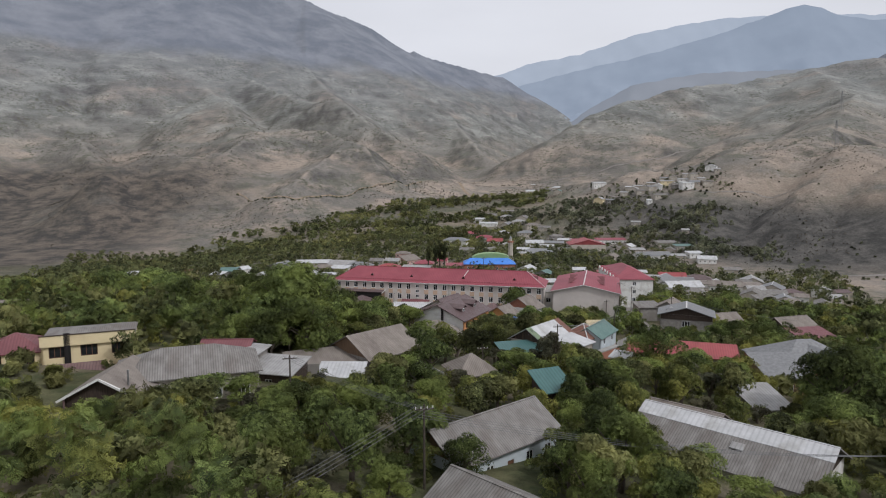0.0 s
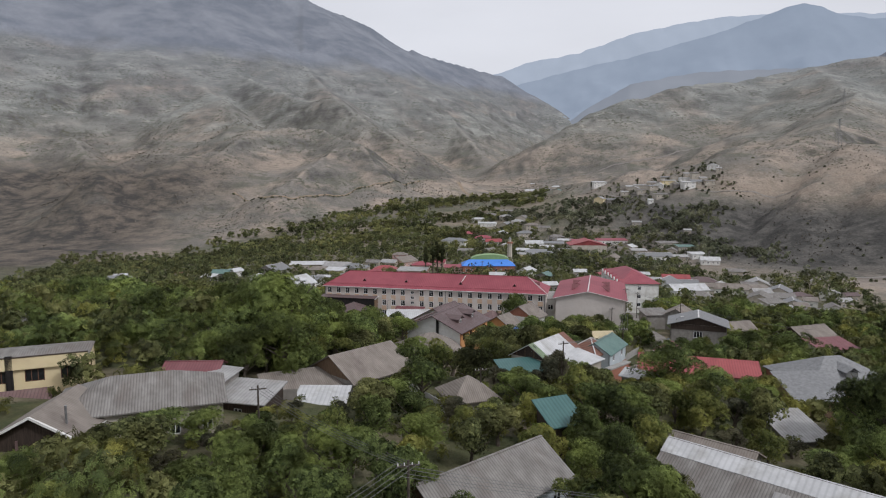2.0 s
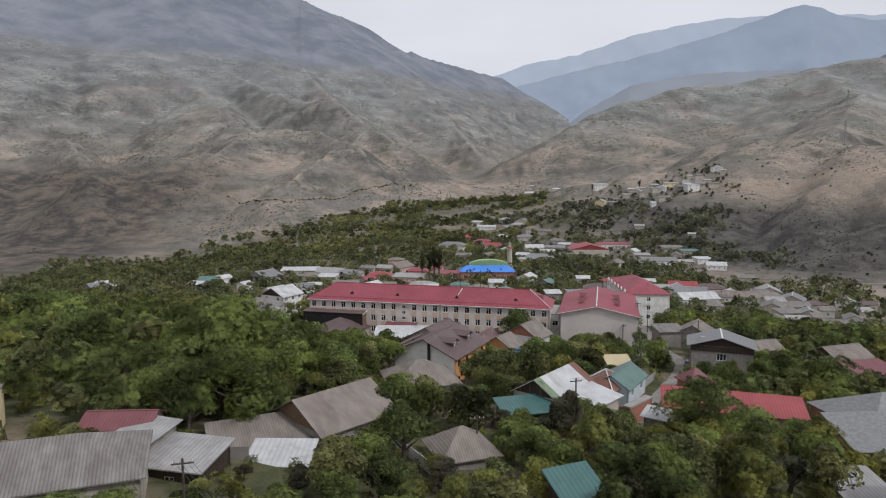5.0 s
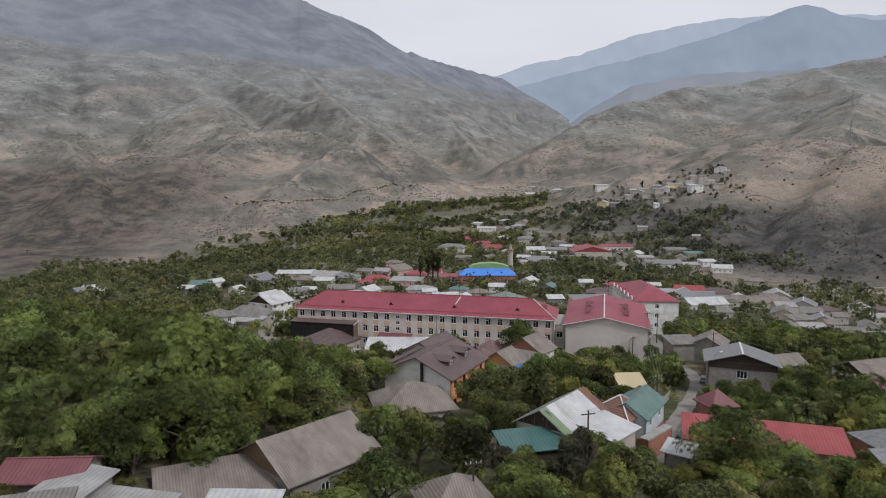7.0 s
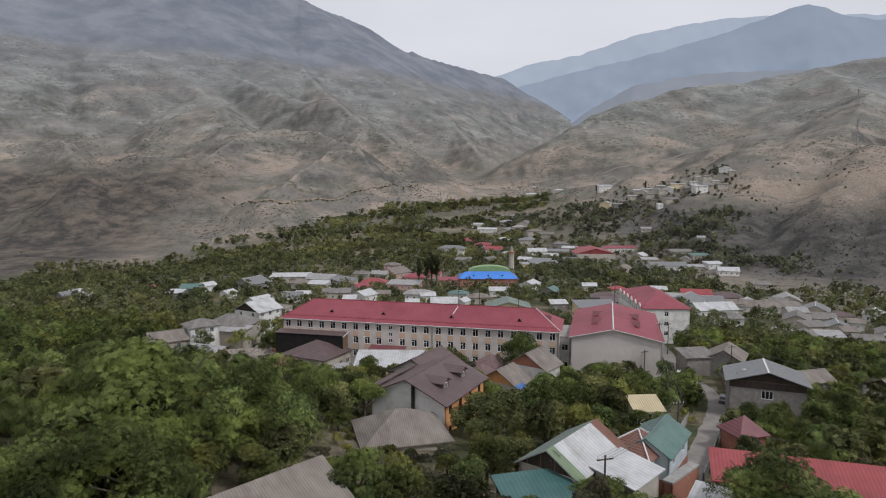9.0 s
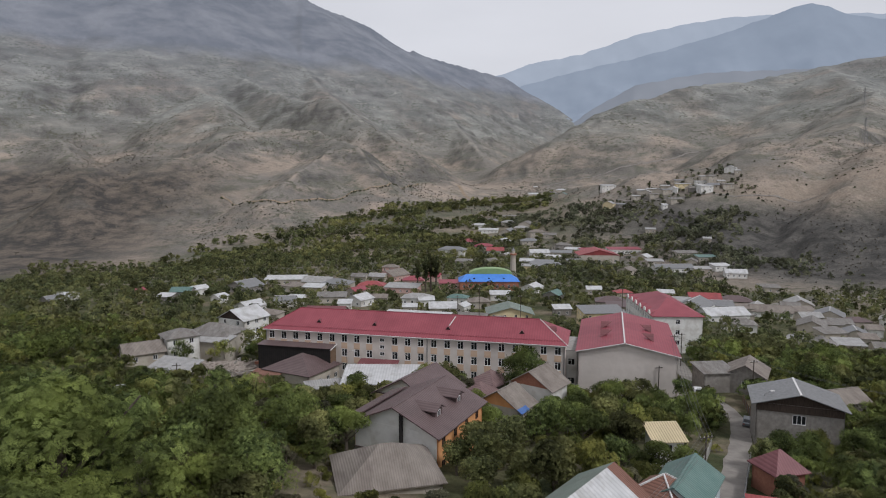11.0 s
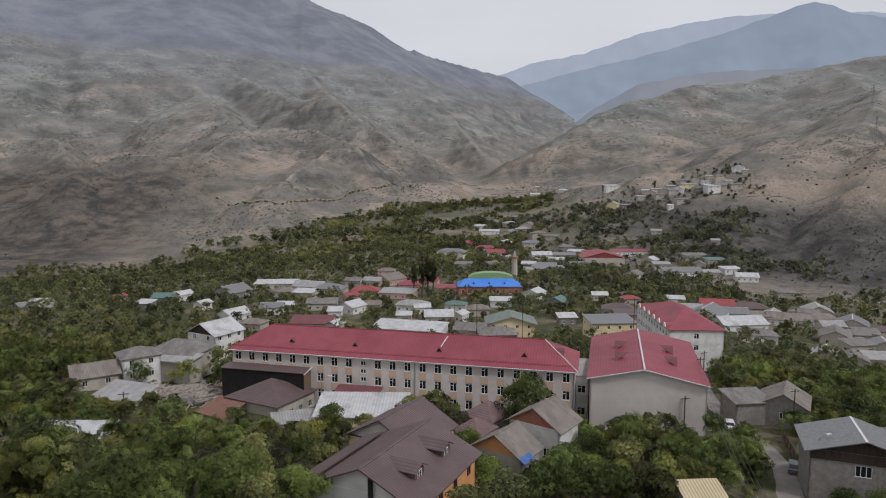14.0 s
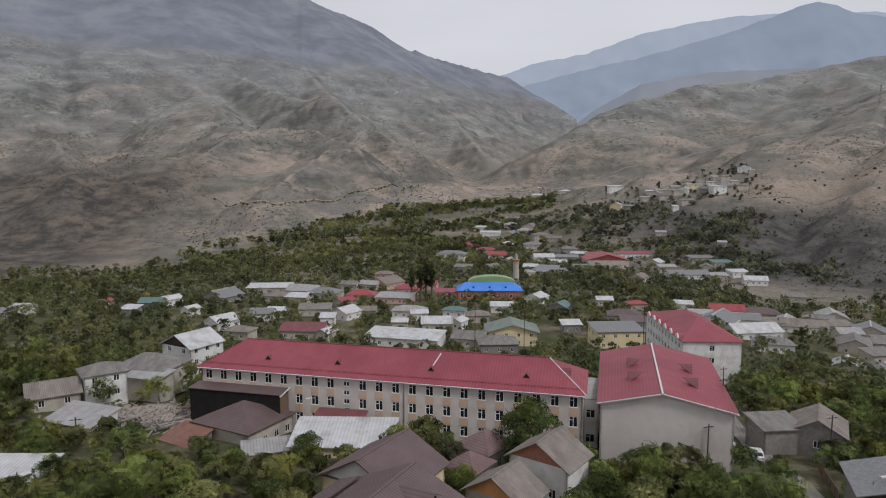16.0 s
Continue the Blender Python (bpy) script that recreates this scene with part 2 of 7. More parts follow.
def massif(x, y):
    """The hills before water has cut them: height, and the valley floor under them."""
    base = valley(x, y)
    layers = [base + 1.2 * fbm(x / 60, y / 60, 3) * smooth(280, 500, y)]
    for number, (pts, slope) in enumerate(RIDGES):
        best = np.full(x.shape, -1e9)
        for (ax, ay, az), (bx, by, bz) in zip(pts[:-1], pts[1:]):
            dx, dy = bx - ax, by - ay
            t = np.clip(((x - ax) * dx + (y - ay) * dy) / (dx * dx + dy * dy), 0, 1)
            best = np.maximum(best, az + t * (bz - az) - slope * np.hypot(x - ax - t * dx, y - ay - t * dy))
        layers.append(best + 7 * fbm(x / 150, y / 150, 3))
    k = 6.0
    top = np.max(layers, axis=0)
    return top + k * np.log(sum(np.exp((l - top) / k) for l in layers)), base


def carve(x0, y0, nx, ny, cell, rounds, strength):
    """Stream erosion on a grid: each cell drains to its lowest neighbour and is cut by the water that gathers in it."""
    gx, gy = np.meshgrid(x0 + cell * np.arange(nx), y0 + cell * np.arange(ny))
    h0, base = massif(gx, gy)
    h = h0 + 12 * fbm(gx / 85, gy / 85, 5) + 40 * fbm(gx / 300 + 5, gy / 300, 3)
    idx = np.arange(nx * ny).reshape(ny, nx)
    shifts = [(-1, 0, 1.0), (1, 0, 1.0), (0, -1, 1.0), (0, 1, 1.0), (-1, -1, 1.414), (-1, 1, 1.414), (1, -1, 1.414), (1, 1, 1.414)]
    fixed = (h0 - base < 6).ravel()
    for _ in range(rounds):
        pad = np.pad(h, 1, constant_values=1e9)
        steep, to = np.zeros(h.shape), idx.copy()
        for dy, dx, far in shifts:
            s = (h - pad[1 + dy:1 + dy + ny, 1 + dx:1 + dx + nx]) / far
            m = s > steep
            steep[m] = s[m]
            to[m] = (idx + dy * nx + dx)[m]
        to = to.ravel()
        order = np.argsort(-h.ravel(), kind="stable")
        area, goes = [1.0] * (nx * ny), to.tolist()
        for i in order.tolist():
            if goes[i] != i:
                area[goes[i]] += area[i]
        f = strength * np.minimum(np.array(area), 4000.0) ** 0.5
        f[fixed | (to == idx.ravel())] = 0.0
        fl, flat = f.tolist(), h.ravel().tolist()
        for i in order[::-1].tolist():
            k = fl[i]
            if k:
                flat[i] = (flat[i] + k * flat[goes[i]]) / (1 + k)
        h = np.array(flat).reshape(ny, nx)
        p = np.pad(h, 1, mode="edge")
        h = h + 0.05 * (p[:-2, 1:-1] + p[2:, 1:-1] + p[1:-1, :-2] + p[1:-1, 2:] - 4 * h)
    cut = h - h0
    for _ in range(3):
        p = np.pad(cut, 1, mode="edge")
        cut = (4 * cut + 2 * (p[:-2, 1:-1] + p[2:, 1:-1] + p[1:-1, :-2] + p[1:-1, 2:]) + p[:-2, :-2] + p[:-2, 2:] + p[2:, :-2] + p[2:, 2:]) / 16
    return np.where(cut < 0, -17 * np.tanh(-cut / 17), cut)


CUT_X, CUT_Y, CUT_CELL = -1980.0, 420.0, 9.5
CUT = carve(CUT_X, CUT_Y, 400, 350, CUT_CELL, 14, 0.02)


def cut_depth(x, y):
    """How far the water has cut (negative) or left standing (positive) the slope at a spot."""
    u, v = (x - CUT_X) / CUT_CELL, (y - CUT_Y) / CUT_CELL
    inside = smooth(0, 8, u) * smooth(0, 8, v) * smooth(0, 8, CUT.shape[1] - 2 - u) * smooth(0, 8, CUT.shape[0] - 2 - v)
    iu, iv = np.clip(u.astype(int), 0, CUT.shape[1] - 2), np.clip(v.astype(int), 0, CUT.shape[0] - 2)
    fu, fv = np.clip(u - iu, 0, 1), np.clip(v - iv, 0, 1)
    cut = (CUT[iv, iu] * (1 - fu) + CUT[iv, iu + 1] * fu) * (1 - fv) + (CUT[iv + 1, iu] * (1 - fu) + CUT[iv + 1, iu + 1] * fu) * fv
    return cut * inside * 0.62 * (1 - 0.75 * smooth(40, 120, x) * (1 - smooth(950, 1250, y)))


# stream beds between the spurs on the east side: (x, y) corners, depth, half width
GULLIES = [
    ([(520, 980), (380, 860), (300, 770), (245, 690), (215, 610)], 15.0, 26.0),
    ([(330, 1010), (235, 905), (150, 860), (95, 800)], 7.0, 20.0),
    ([(470, 800), (390, 730), (300, 640)], 7.0, 14.0),
    ([(640, 1500), (480, 1250), (330, 1080), (230, 1010)], 14.0, 30.0),
]


def stream_beds(x, y):
    z = 0
    for pts, depth, half in GULLIES:
        far = np.full(x.shape, 1e9)
        for (ax, ay), (bx, by) in zip(pts[:-1], pts[1:]):
            t = np.clip(((x - ax) * (bx - ax) + (y - ay) * (by - ay)) / ((bx - ax) ** 2 + (by - ay) ** 2), 0, 1)
            far = np.minimum(far, np.hypot(x - ax - t * (bx - ax), y - ay - t * (by - ay)))
        z = z - depth * np.exp(-(far / half) ** 2)
    return z


def ground(x, y):
    x, y = np.asarray(x, float), np.asarray(y, float)
    z, base = massif(x, y)
    rise = smooth(2, 30, z - base)
    z = z + stream_beds(x + 8 * fbm(x / 40, y / 40, 2), y) * smooth(4, 20, z - base)
    z = z + cut_depth(x, y) * rise * (1 - 0.45 * smooth(200, 400, z) - 0.35 * smooth(450, 620, z))
    rise = rise * (1 - 0.6 * smooth(300, 500, z))
    # broken rock benches and small knolls
    bench = smooth(-0.1, 0.3, fbm(x / 260 + 2, y / 260, 3))
    phase = (z + 0.03 * x) / 6.0 + 4.0 * fbm(x / 170, y / 170 + 4, 4)
    z = z + rise * (1.3 * bench * np.sin(phase) + 3.2 * (ridged(x / 75, y / 75, 4) - 1.3) + 1.6 * fbm(x / 22, y / 22, 3))
    near = smooth(300, 420, y)
    return base * (1 - near) + z * near


def gz(x, y):
    return float(ground(np.array([x]), np.array([y]))[0])


def grid_mesh(name, xs, ys, zs):
    rows, cols = xs.shape
    me = bpy.data.meshes.new(name)
    co = np.stack([xs, ys, zs], -1).reshape(-1, 3)
    i = np.arange(rows * cols).reshape(rows, cols)
    f = np.stack([i[:-1, :-1], i[:-1, 1:], i[1:, 1:], i[1:, :-1]], -1).reshape(-1, 4)
    me.vertices.add(len(co))
    me.vertices.foreach_set("co", co.ravel())
    me.loops.add(f.size)
    me.loops.foreach_set("vertex_index", f.ravel().astype(np.int32))
    me.polygons.add(len(f))
    me.polygons.foreach_set("loop_start", np.arange(0, f.size, 4, dtype=np.int32))
    me.polygons.foreach_set("use_smooth", np.ones(len(f), bool))
    me.update()
    return me


def earth_material():
    m = bpy.data.materials.new("valley_and_slopes")
    m.use_nodes = True
    n, l = m.node_tree.nodes, m.node_tree.links
    bsdf = n["Principled BSDF"]
    bsdf.inputs["Roughness"].default_value, bsdf.inputs["Specular IOR Level"].default_value = 0.95, 0.1
    geo = n.new("ShaderNodeNewGeometry")
    pos = geo.outputs["Position"]

    def nz(scale, detail=6, rough=0.6, stretch=None):
        t = n.new("ShaderNodeTexNoise")
        t.inputs["Scale"].default_value, t.inputs["Detail"].default_value, t.inputs["Roughness"].default_value = scale, detail, rough
        v = pos
        if stretch:
            mp = n.new("ShaderNodeMapping")
            mp.inputs["Scale"].default_value = stretch
            l.new(pos, mp.inputs["Vector"])
            v = mp.outputs["Vector"]
        l.new(v, t.inputs["Vector"])
        return t.outputs["Fac"]

    def rng(v, a, b, lo=0.0, hi=1.0):
        r = n.new("ShaderNodeMapRange")
        for k, val in (("From Min", a), ("From Max", b), ("To Min", lo), ("To Max", hi)):
            r.inputs[k].default_value = val
        l.new(v, r.inputs["Value"])
        return r.outputs["Result"]

    def mix(f, a, b, mode="MIX"):
        x = n.new("ShaderNodeMix")
        x.data_type, x.blend_type = "RGBA", mode
        for s, v in ((x.inputs["Factor"], f), (x.inputs["A"], a), (x.inputs["B"], b)):
            if hasattr(v, "is_linked"):
                l.new(v, s)
            else:
                s.default_value = v if isinstance(v, (int, float)) else (*v, 1)
        return x.outputs["Result"]

    def mul(a, b):
        x = n.new("ShaderNodeMath")
        x.operation = "MULTIPLY"
        l.new(a, x.inputs[0])
        l.new(b, x.inputs[1])
        return x.outputs["Value"]

    sep = n.new("ShaderNodeSeparateXYZ")
    l.new(pos, sep.inputs[0])
    nrm = n.new("ShaderNodeSeparateXYZ")
    l.new(geo.outputs["Normal"], nrm.inputs[0])
    # dry slopes: brown grass and grey rock low down, tan scree, grey-green benches above, painted blue-grey haze high
    # up
    dry = mix(rng(nz(0.006, 8), 0.4, 0.6), (0.16, 0.148, 0.131), (0.24, 0.219, 0.193))
    dry = mix(rng(nz(0.02, 7, 0.65), 0.5, 0.62), dry, (0.145, 0.142, 0.112))
    dry = mix(rng(nz(0.008, 8, 0.65, (1, 1, 3)), 0.46, 0.6), dry, (0.335, 0.277, 0.226))
    mid = mix(rng(nz(0.007, 8, 0.62, (1, 1, 4)), 0.4, 0.6), (0.185, 0.189, 0.172), (0.295, 0.295, 0.268))
    mid = mix(rng(nz(0.025, 7, 0.65, (1, 1, 4)), 0.56, 0.66), mid, (0.37, 0.358, 0.318))
    dry = mix(mul(rng(sep.outputs["Z"], 80, 190), rng(nz(0.005, 5), 0.32, 0.52)), dry, mid)
    rock = mix(rng(nz(0.05, 8, 0.7, (1, 1, 3)), 0.4, 0.62), (0.085, 0.081, 0.077), (0.15, 0.142, 0.132))
    dry = mix(mul(rng(nrm.outputs["Z"], 0.9, 0.76), rng(nz(0.015, 6), 0.36, 0.52)), dry, rock)
    dry = mix(mul(rng(nz(0.11, 8, 0.72), 0.5, 0.6), rng(nz(0.012, 3), 0.38, 0.58)), dry, (0.1, 0.1, 0.074))
    foot = mix(rng(nz(0.03, 8, 0.7, (1, 1, 2.5)), 0.42, 0.6), (0.06, 0.056, 0.052), (0.155, 0.13, 0.106))
    dry = mix(mul(mul(rng(sep.outputs["X"], -380, -520), rng(sep.outputs["Z"], 85, 40)), rng(nz(0.008, 5), 0.26, 0.42)), dry, foot)
    # blue-grey put into the colour with height, as distance haze
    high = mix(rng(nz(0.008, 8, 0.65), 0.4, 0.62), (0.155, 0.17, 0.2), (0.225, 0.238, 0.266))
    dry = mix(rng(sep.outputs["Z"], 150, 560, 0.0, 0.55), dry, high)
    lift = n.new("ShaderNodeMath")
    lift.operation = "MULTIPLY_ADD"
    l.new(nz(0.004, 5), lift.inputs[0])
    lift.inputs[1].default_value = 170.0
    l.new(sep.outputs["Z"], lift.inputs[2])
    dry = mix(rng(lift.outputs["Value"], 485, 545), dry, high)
    # village soil with weeds
    low = mix(rng(nz(0.12, 6), 0.4, 0.6), (0.06, 0.07, 0.034), (0.105, 0.102, 0.054))
    low = mix(rng(nz(0.05, 5), 0.5, 0.66), low, (0.2, 0.165, 0.12))
    # relief shade put into the colour: slopes turned towards -x get darker
    relief_shade = mix(rng(nz(0.02, 6), 0.35, 0.65), (0.095, 0.092, 0.068), (0.135, 0.125, 0.098))
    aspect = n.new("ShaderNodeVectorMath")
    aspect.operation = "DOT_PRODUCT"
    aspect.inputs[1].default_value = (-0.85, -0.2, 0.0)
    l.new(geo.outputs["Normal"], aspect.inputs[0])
    dry = mix(rng(aspect.outputs["Value"], -0.05, 0.4, 0.0, 0.3), dry, mix(0.6, dry, relief_shade))
    edge = n.new("ShaderNodeVectorMath")
    edge.operation = "DOT_PRODUCT"
    edge.inputs[1].default_value = (-1.1, 1.0, 0.0)
    l.new(pos, edge.inputs[0])
    wob = n.new("ShaderNodeMath")
    wob.operation = "MULTIPLY_ADD"
    l.new(nz(0.01, 4), wob.inputs[0])
    wob.inputs[1].default_value = 160.0
    l.new(edge.outputs["Value"], wob.inputs[2])
    # tan crest and dark shale foot of the near spur
    spot = n.new("ShaderNodeVectorMath")
    spot.operation = "DISTANCE"
    spot.inputs[1].default_value = (330.0, 700.0, 35.0)
    l.new(pos, spot.inputs[0])
    spur = mul(rng(spot.outputs["Value"], 180, 80), rng(nz(0.03, 7), 0.34, 0.56))
    dry = mix(mul(spur, rng(sep.outputs["Z"], 8, 24)), dry, (0.275, 0.226, 0.18))
    dry = mix(mul(rng(spot.outputs["Value"], 260, 170), rng(sep.outputs["Z"], 24, 6)), dry, mix(rng(nz(0.06, 8, 0.7), 0.4, 0.6), (0.058, 0.056, 0.052), (0.115, 0.108, 0.098)))
    slope_green = mul(mul(rng(wob.outputs["Value"], 1330, 1250), rng(sep.outputs["X"], 120, 60)), rng(sep.outputs["Z"], 45, 18, 0.0, 0.5))
    most = n.new("ShaderNodeMath")
    most.operation = "MAXIMUM"
    l.new(slope_green, most.inputs[0])
    l.new(mul(rng(sep.outputs["Y"], 560, 470), rng(sep.outputs["X"], 240, 150)), most.inputs[1])
    green = most.outputs["Value"]
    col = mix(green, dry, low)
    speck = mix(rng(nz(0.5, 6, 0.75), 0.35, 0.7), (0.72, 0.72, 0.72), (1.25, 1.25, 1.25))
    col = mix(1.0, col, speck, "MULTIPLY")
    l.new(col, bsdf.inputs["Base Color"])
    b0 = n.new("ShaderNodeBump")
    b0.inputs["Strength"].default_value, b0.inputs["Distance"].default_value = 0.5, 8.0
    l.new(nz(0.014, 7, 0.62), b0.inputs["Height"])
    b = n.new("ShaderNodeBump")
    b.inputs["Strength"].default_value, b.inputs["Distance"].default_value = 0.8, 3.0
    l.new(nz(0.06, 9, 0.65), b.inputs["Height"])
    l.new(b0.outputs["Normal"], b.inputs["Normal"])
    l.new(b.outputs["Normal"], bsdf.inputs["Normal"])
    return m


def build_ground():
    cols = 520
    s = np.linspace(0, 1, 400)
    ys = np.concatenate([np.linspace(-260, 420, 70)[:-1], 420 + 3800 * (np.exp(3.2 * s) - 1) / (math.exp(3.2) - 1)])
    u = np.linspace(-1, 1, cols)
    u = u * (0.5 + 0.5 * u ** 4)
    X = u[None, :] * (420 + 1.05 * np.maximum(ys, 0))[:, None]
    Y = np.repeat(ys[:, None], cols, 1)
    me = grid_mesh("ground", X, Y, ground(X, Y))
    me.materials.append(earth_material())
    return tagged(new("ground", me), "dry grassy mountain slopes falling to a green village valley", "terrain", kind="structure")


build_ground()


def backdrop(name, y0, depth, crest, base_z, colour, haze_glow, seed, label):
    """A far range: crest heights along x at distance y0, sloping down towards the valley."""
    xs = np.linspace(-900, 3400, 260)
    cz = np.interp(xs, [c[0] for c in crest], [c[1] for c in crest])
    v = np.linspace(0, 1, 34)
    X = np.repeat(xs[None], 34, 0)
    Y = y0 - depth * v[:, None] + 0 * X
    r = ridged(X / 520 + seed, Y / 520, 5)
    Z = cz[None] + (base_z - cz[None]) * v[:, None] ** 0.9 + 60 * (r - 0.9) * np.sin(np.pi * v)[:, None] + 9 * fbm(X / 90, Y / 90 + seed, 4)
    me = grid_mesh(name, X[:, ::-1], Y[:, ::-1], Z[:, ::-1])
    m = bpy.data.materials.new(name)
    m.use_nodes = True
    n, l = m.node_tree.nodes, m.node_tree.links
    bsdf = n["Principled BSDF"]
    bsdf.inputs["Roughness"].default_value, bsdf.inputs["Specular IOR Level"].default_value = 1.0, 0.0
    t = n.new("ShaderNodeTexNoise")
    t.inputs["Scale"].default_value, t.inputs["Detail"].default_value = 0.006, 8
    l.new(n.new("ShaderNodeNewGeometry").outputs["Position"], t.inputs["Vector"])
    x = n.new("ShaderNodeMix")
    x.data_type = "RGBA"
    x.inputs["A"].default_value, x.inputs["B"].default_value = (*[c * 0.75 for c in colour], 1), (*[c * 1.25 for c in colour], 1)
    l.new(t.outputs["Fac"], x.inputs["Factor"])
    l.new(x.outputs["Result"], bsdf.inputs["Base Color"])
    # distance haze painted on: the whole range emits a bluish tint
    bsdf.inputs["Emission Color"].default_value, bsdf.inputs["Emission Strength"].default_value = (*haze_glow, 1), 1.0
    me.materials.append(m)
    return tagged(new(name, me), label, "mountain", kind="structure")


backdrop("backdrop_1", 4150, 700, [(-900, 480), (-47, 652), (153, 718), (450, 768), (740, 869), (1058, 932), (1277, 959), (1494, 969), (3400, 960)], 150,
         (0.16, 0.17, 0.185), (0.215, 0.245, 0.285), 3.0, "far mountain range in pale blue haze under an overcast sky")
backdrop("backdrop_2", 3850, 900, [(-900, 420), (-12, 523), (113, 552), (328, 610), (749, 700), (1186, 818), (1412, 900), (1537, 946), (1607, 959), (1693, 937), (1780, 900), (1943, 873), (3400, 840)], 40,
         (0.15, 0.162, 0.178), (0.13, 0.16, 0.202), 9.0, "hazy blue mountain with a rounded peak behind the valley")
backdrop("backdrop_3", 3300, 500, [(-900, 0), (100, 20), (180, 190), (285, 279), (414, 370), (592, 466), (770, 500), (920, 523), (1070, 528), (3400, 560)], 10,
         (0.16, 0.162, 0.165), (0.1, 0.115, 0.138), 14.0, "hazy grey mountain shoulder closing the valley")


# ---- mesh helpers ----
class Shape:
    """Collects boxes, prisms and quads for one mesh."""

    def __init__(self):
        self.v, self.f = [], []

    def poly(self, *pts):
        i = len(self.v)
        self.v += [tuple(p) for p in pts]
        self.f.append(tuple(range(i, i + len(pts))))
        return self

    def box(self, x0, y0, z0, x1, y1, z1):
        i = len(self.v)
        self.v += [(x, y, z) for z in (z0, z1) for x, y in ((x0, y0), (x1, y0), (x1, y1), (x0, y1))]
        self.f += [tuple(i + k for k in q) for q in ((3, 2, 1, 0), (4, 5, 6, 7), (0, 1, 5, 4), (1, 2, 6, 5), (2, 3, 7, 6), (3, 0, 4, 7))]
        return self

    def slab(self, top, thick):
        """A sheet with the given top corners (anticlockwise from above) and thickness downwards."""
        n, i = len(top), len(self.v)
        self.v += [tuple(p) for p in top] + [(p[0], p[1], p[2] - thick) for p in top]
        self.f += [tuple(range(i, i + n)), tuple(range(i + 2 * n - 1, i + n - 1, -1))]
        self.f += [(i + k, i + n + k, i + n + (k + 1) % n, i + (k + 1) % n) for k in range(n)]
        return self

    def beam(self, a, b, r, sides=4, r2=None):
        a, b = Vector(a), Vector(b)
        d = (b - a).normalized()
        s = d.cross(Vector((0, 0, 1)) if abs(d.z) < 0.9 else Vector((1, 0, 0))).normalized()
        u = s.cross(d)
        i = len(self.v)
        for c, q in ((a, r), (b, r if r2 is None else r2)):
            for k in range(sides):
                w = 2 * math.pi * (k + 0.5) / sides
                self.v.append(tuple(c + q * (math.cos(w) * s + math.sin(w) * u)))
        self.f += [(i + k, i + (k + 1) % sides, i + sides + (k + 1) % sides, i + sides + k) for k in range(sides)]
        self.f += [tuple(range(i + sides - 1, i - 1, -1)), tuple(range(i + sides, i + 2 * sides))]
        return self

    def mesh(self, name, mat):
        me = bpy.data.meshes.new(name)
        me.from_pydata(self.v, [], self.f)
        me.materials.append(mat)
        me.update()
        return me


def part(name, shape, mat, parent, label="", at=None, turn=0.0):
    ob = new(name, shape.mesh(name, mat) if isinstance(shape, Shape) else shape)
    ob.parent = parent
    if at is not None:
        ob.location = at
    if turn:
        ob.rotation_euler = (0, 0, turn)
    return tagged(ob, label)


def thing(name, x, y, z, rot, label, category, group=""):
    ob = new(name)
    ob.empty_display_size = 0.5
    ob.location, ob.rotation_euler = (x, y, z), (0, 0, radians(rot))
    return tagged(ob, label, category, group)


def wall_shape(shape, p0, p1, z0, z1, holes, thick=0.3):
    """A wall along p0-p1 (outside to the right of the way) with rectangular holes (u0, z0, u1, z1)."""
    p0, p1 = Vector(p0), Vector(p1)
    d = (p1 - p0)
    length = d.length
    d /= length
    inn = Vector((-d.y, d.x))
    us = sorted({0.0, length, *[h[0] for h in holes], *[h[2] for h in holes]})
    zs = sorted({z0, z1, *[h[1] for h in holes], *[h[3] for h in holes]})

    def pt(u, z, k):
        q = p0 + d * u + inn * k
        return (q.x, q.y, z)

    solid = {}
    for i in range(len(us) - 1):
        for j in range(len(zs) - 1):
            um, zm = (us[i] + us[i + 1]) / 2, (zs[j] + zs[j + 1]) / 2
            solid[i, j] = not any(h[0] < um < h[2] and h[1] < zm < h[3] for h in holes)
    for (i, j), s in solid.items():
        if not s:
            continue
        a, b, c, e = us[i], us[i + 1], zs[j], zs[j + 1]
        shape.poly(pt(a, c, 0), pt(b, c, 0), pt(b, e, 0), pt(a, e, 0))
        shape.poly(pt(b, c, thick), pt(a, c, thick), pt(a, e, thick), pt(b, e, thick))
        if not solid.get((i - 1, j), False):
            shape.poly(pt(a, c, thick), pt(a, c, 0), pt(a, e, 0), pt(a, e, thick))
        if not solid.get((i + 1, j), False):
            shape.poly(pt(b, c, 0), pt(b, c, thick), pt(b, e, thick), pt(b, e, 0))
        if not solid.get((i, j - 1), False):
            shape.poly(pt(a, c, thick), pt(b, c, thick), pt(b, c, 0), pt(a, c, 0))
        if not solid.get((i, j + 1), False):
            shape.poly(pt(a, e, 0), pt(b, e, 0), pt(b, e, thick), pt(a, e, thick))


_win = {}


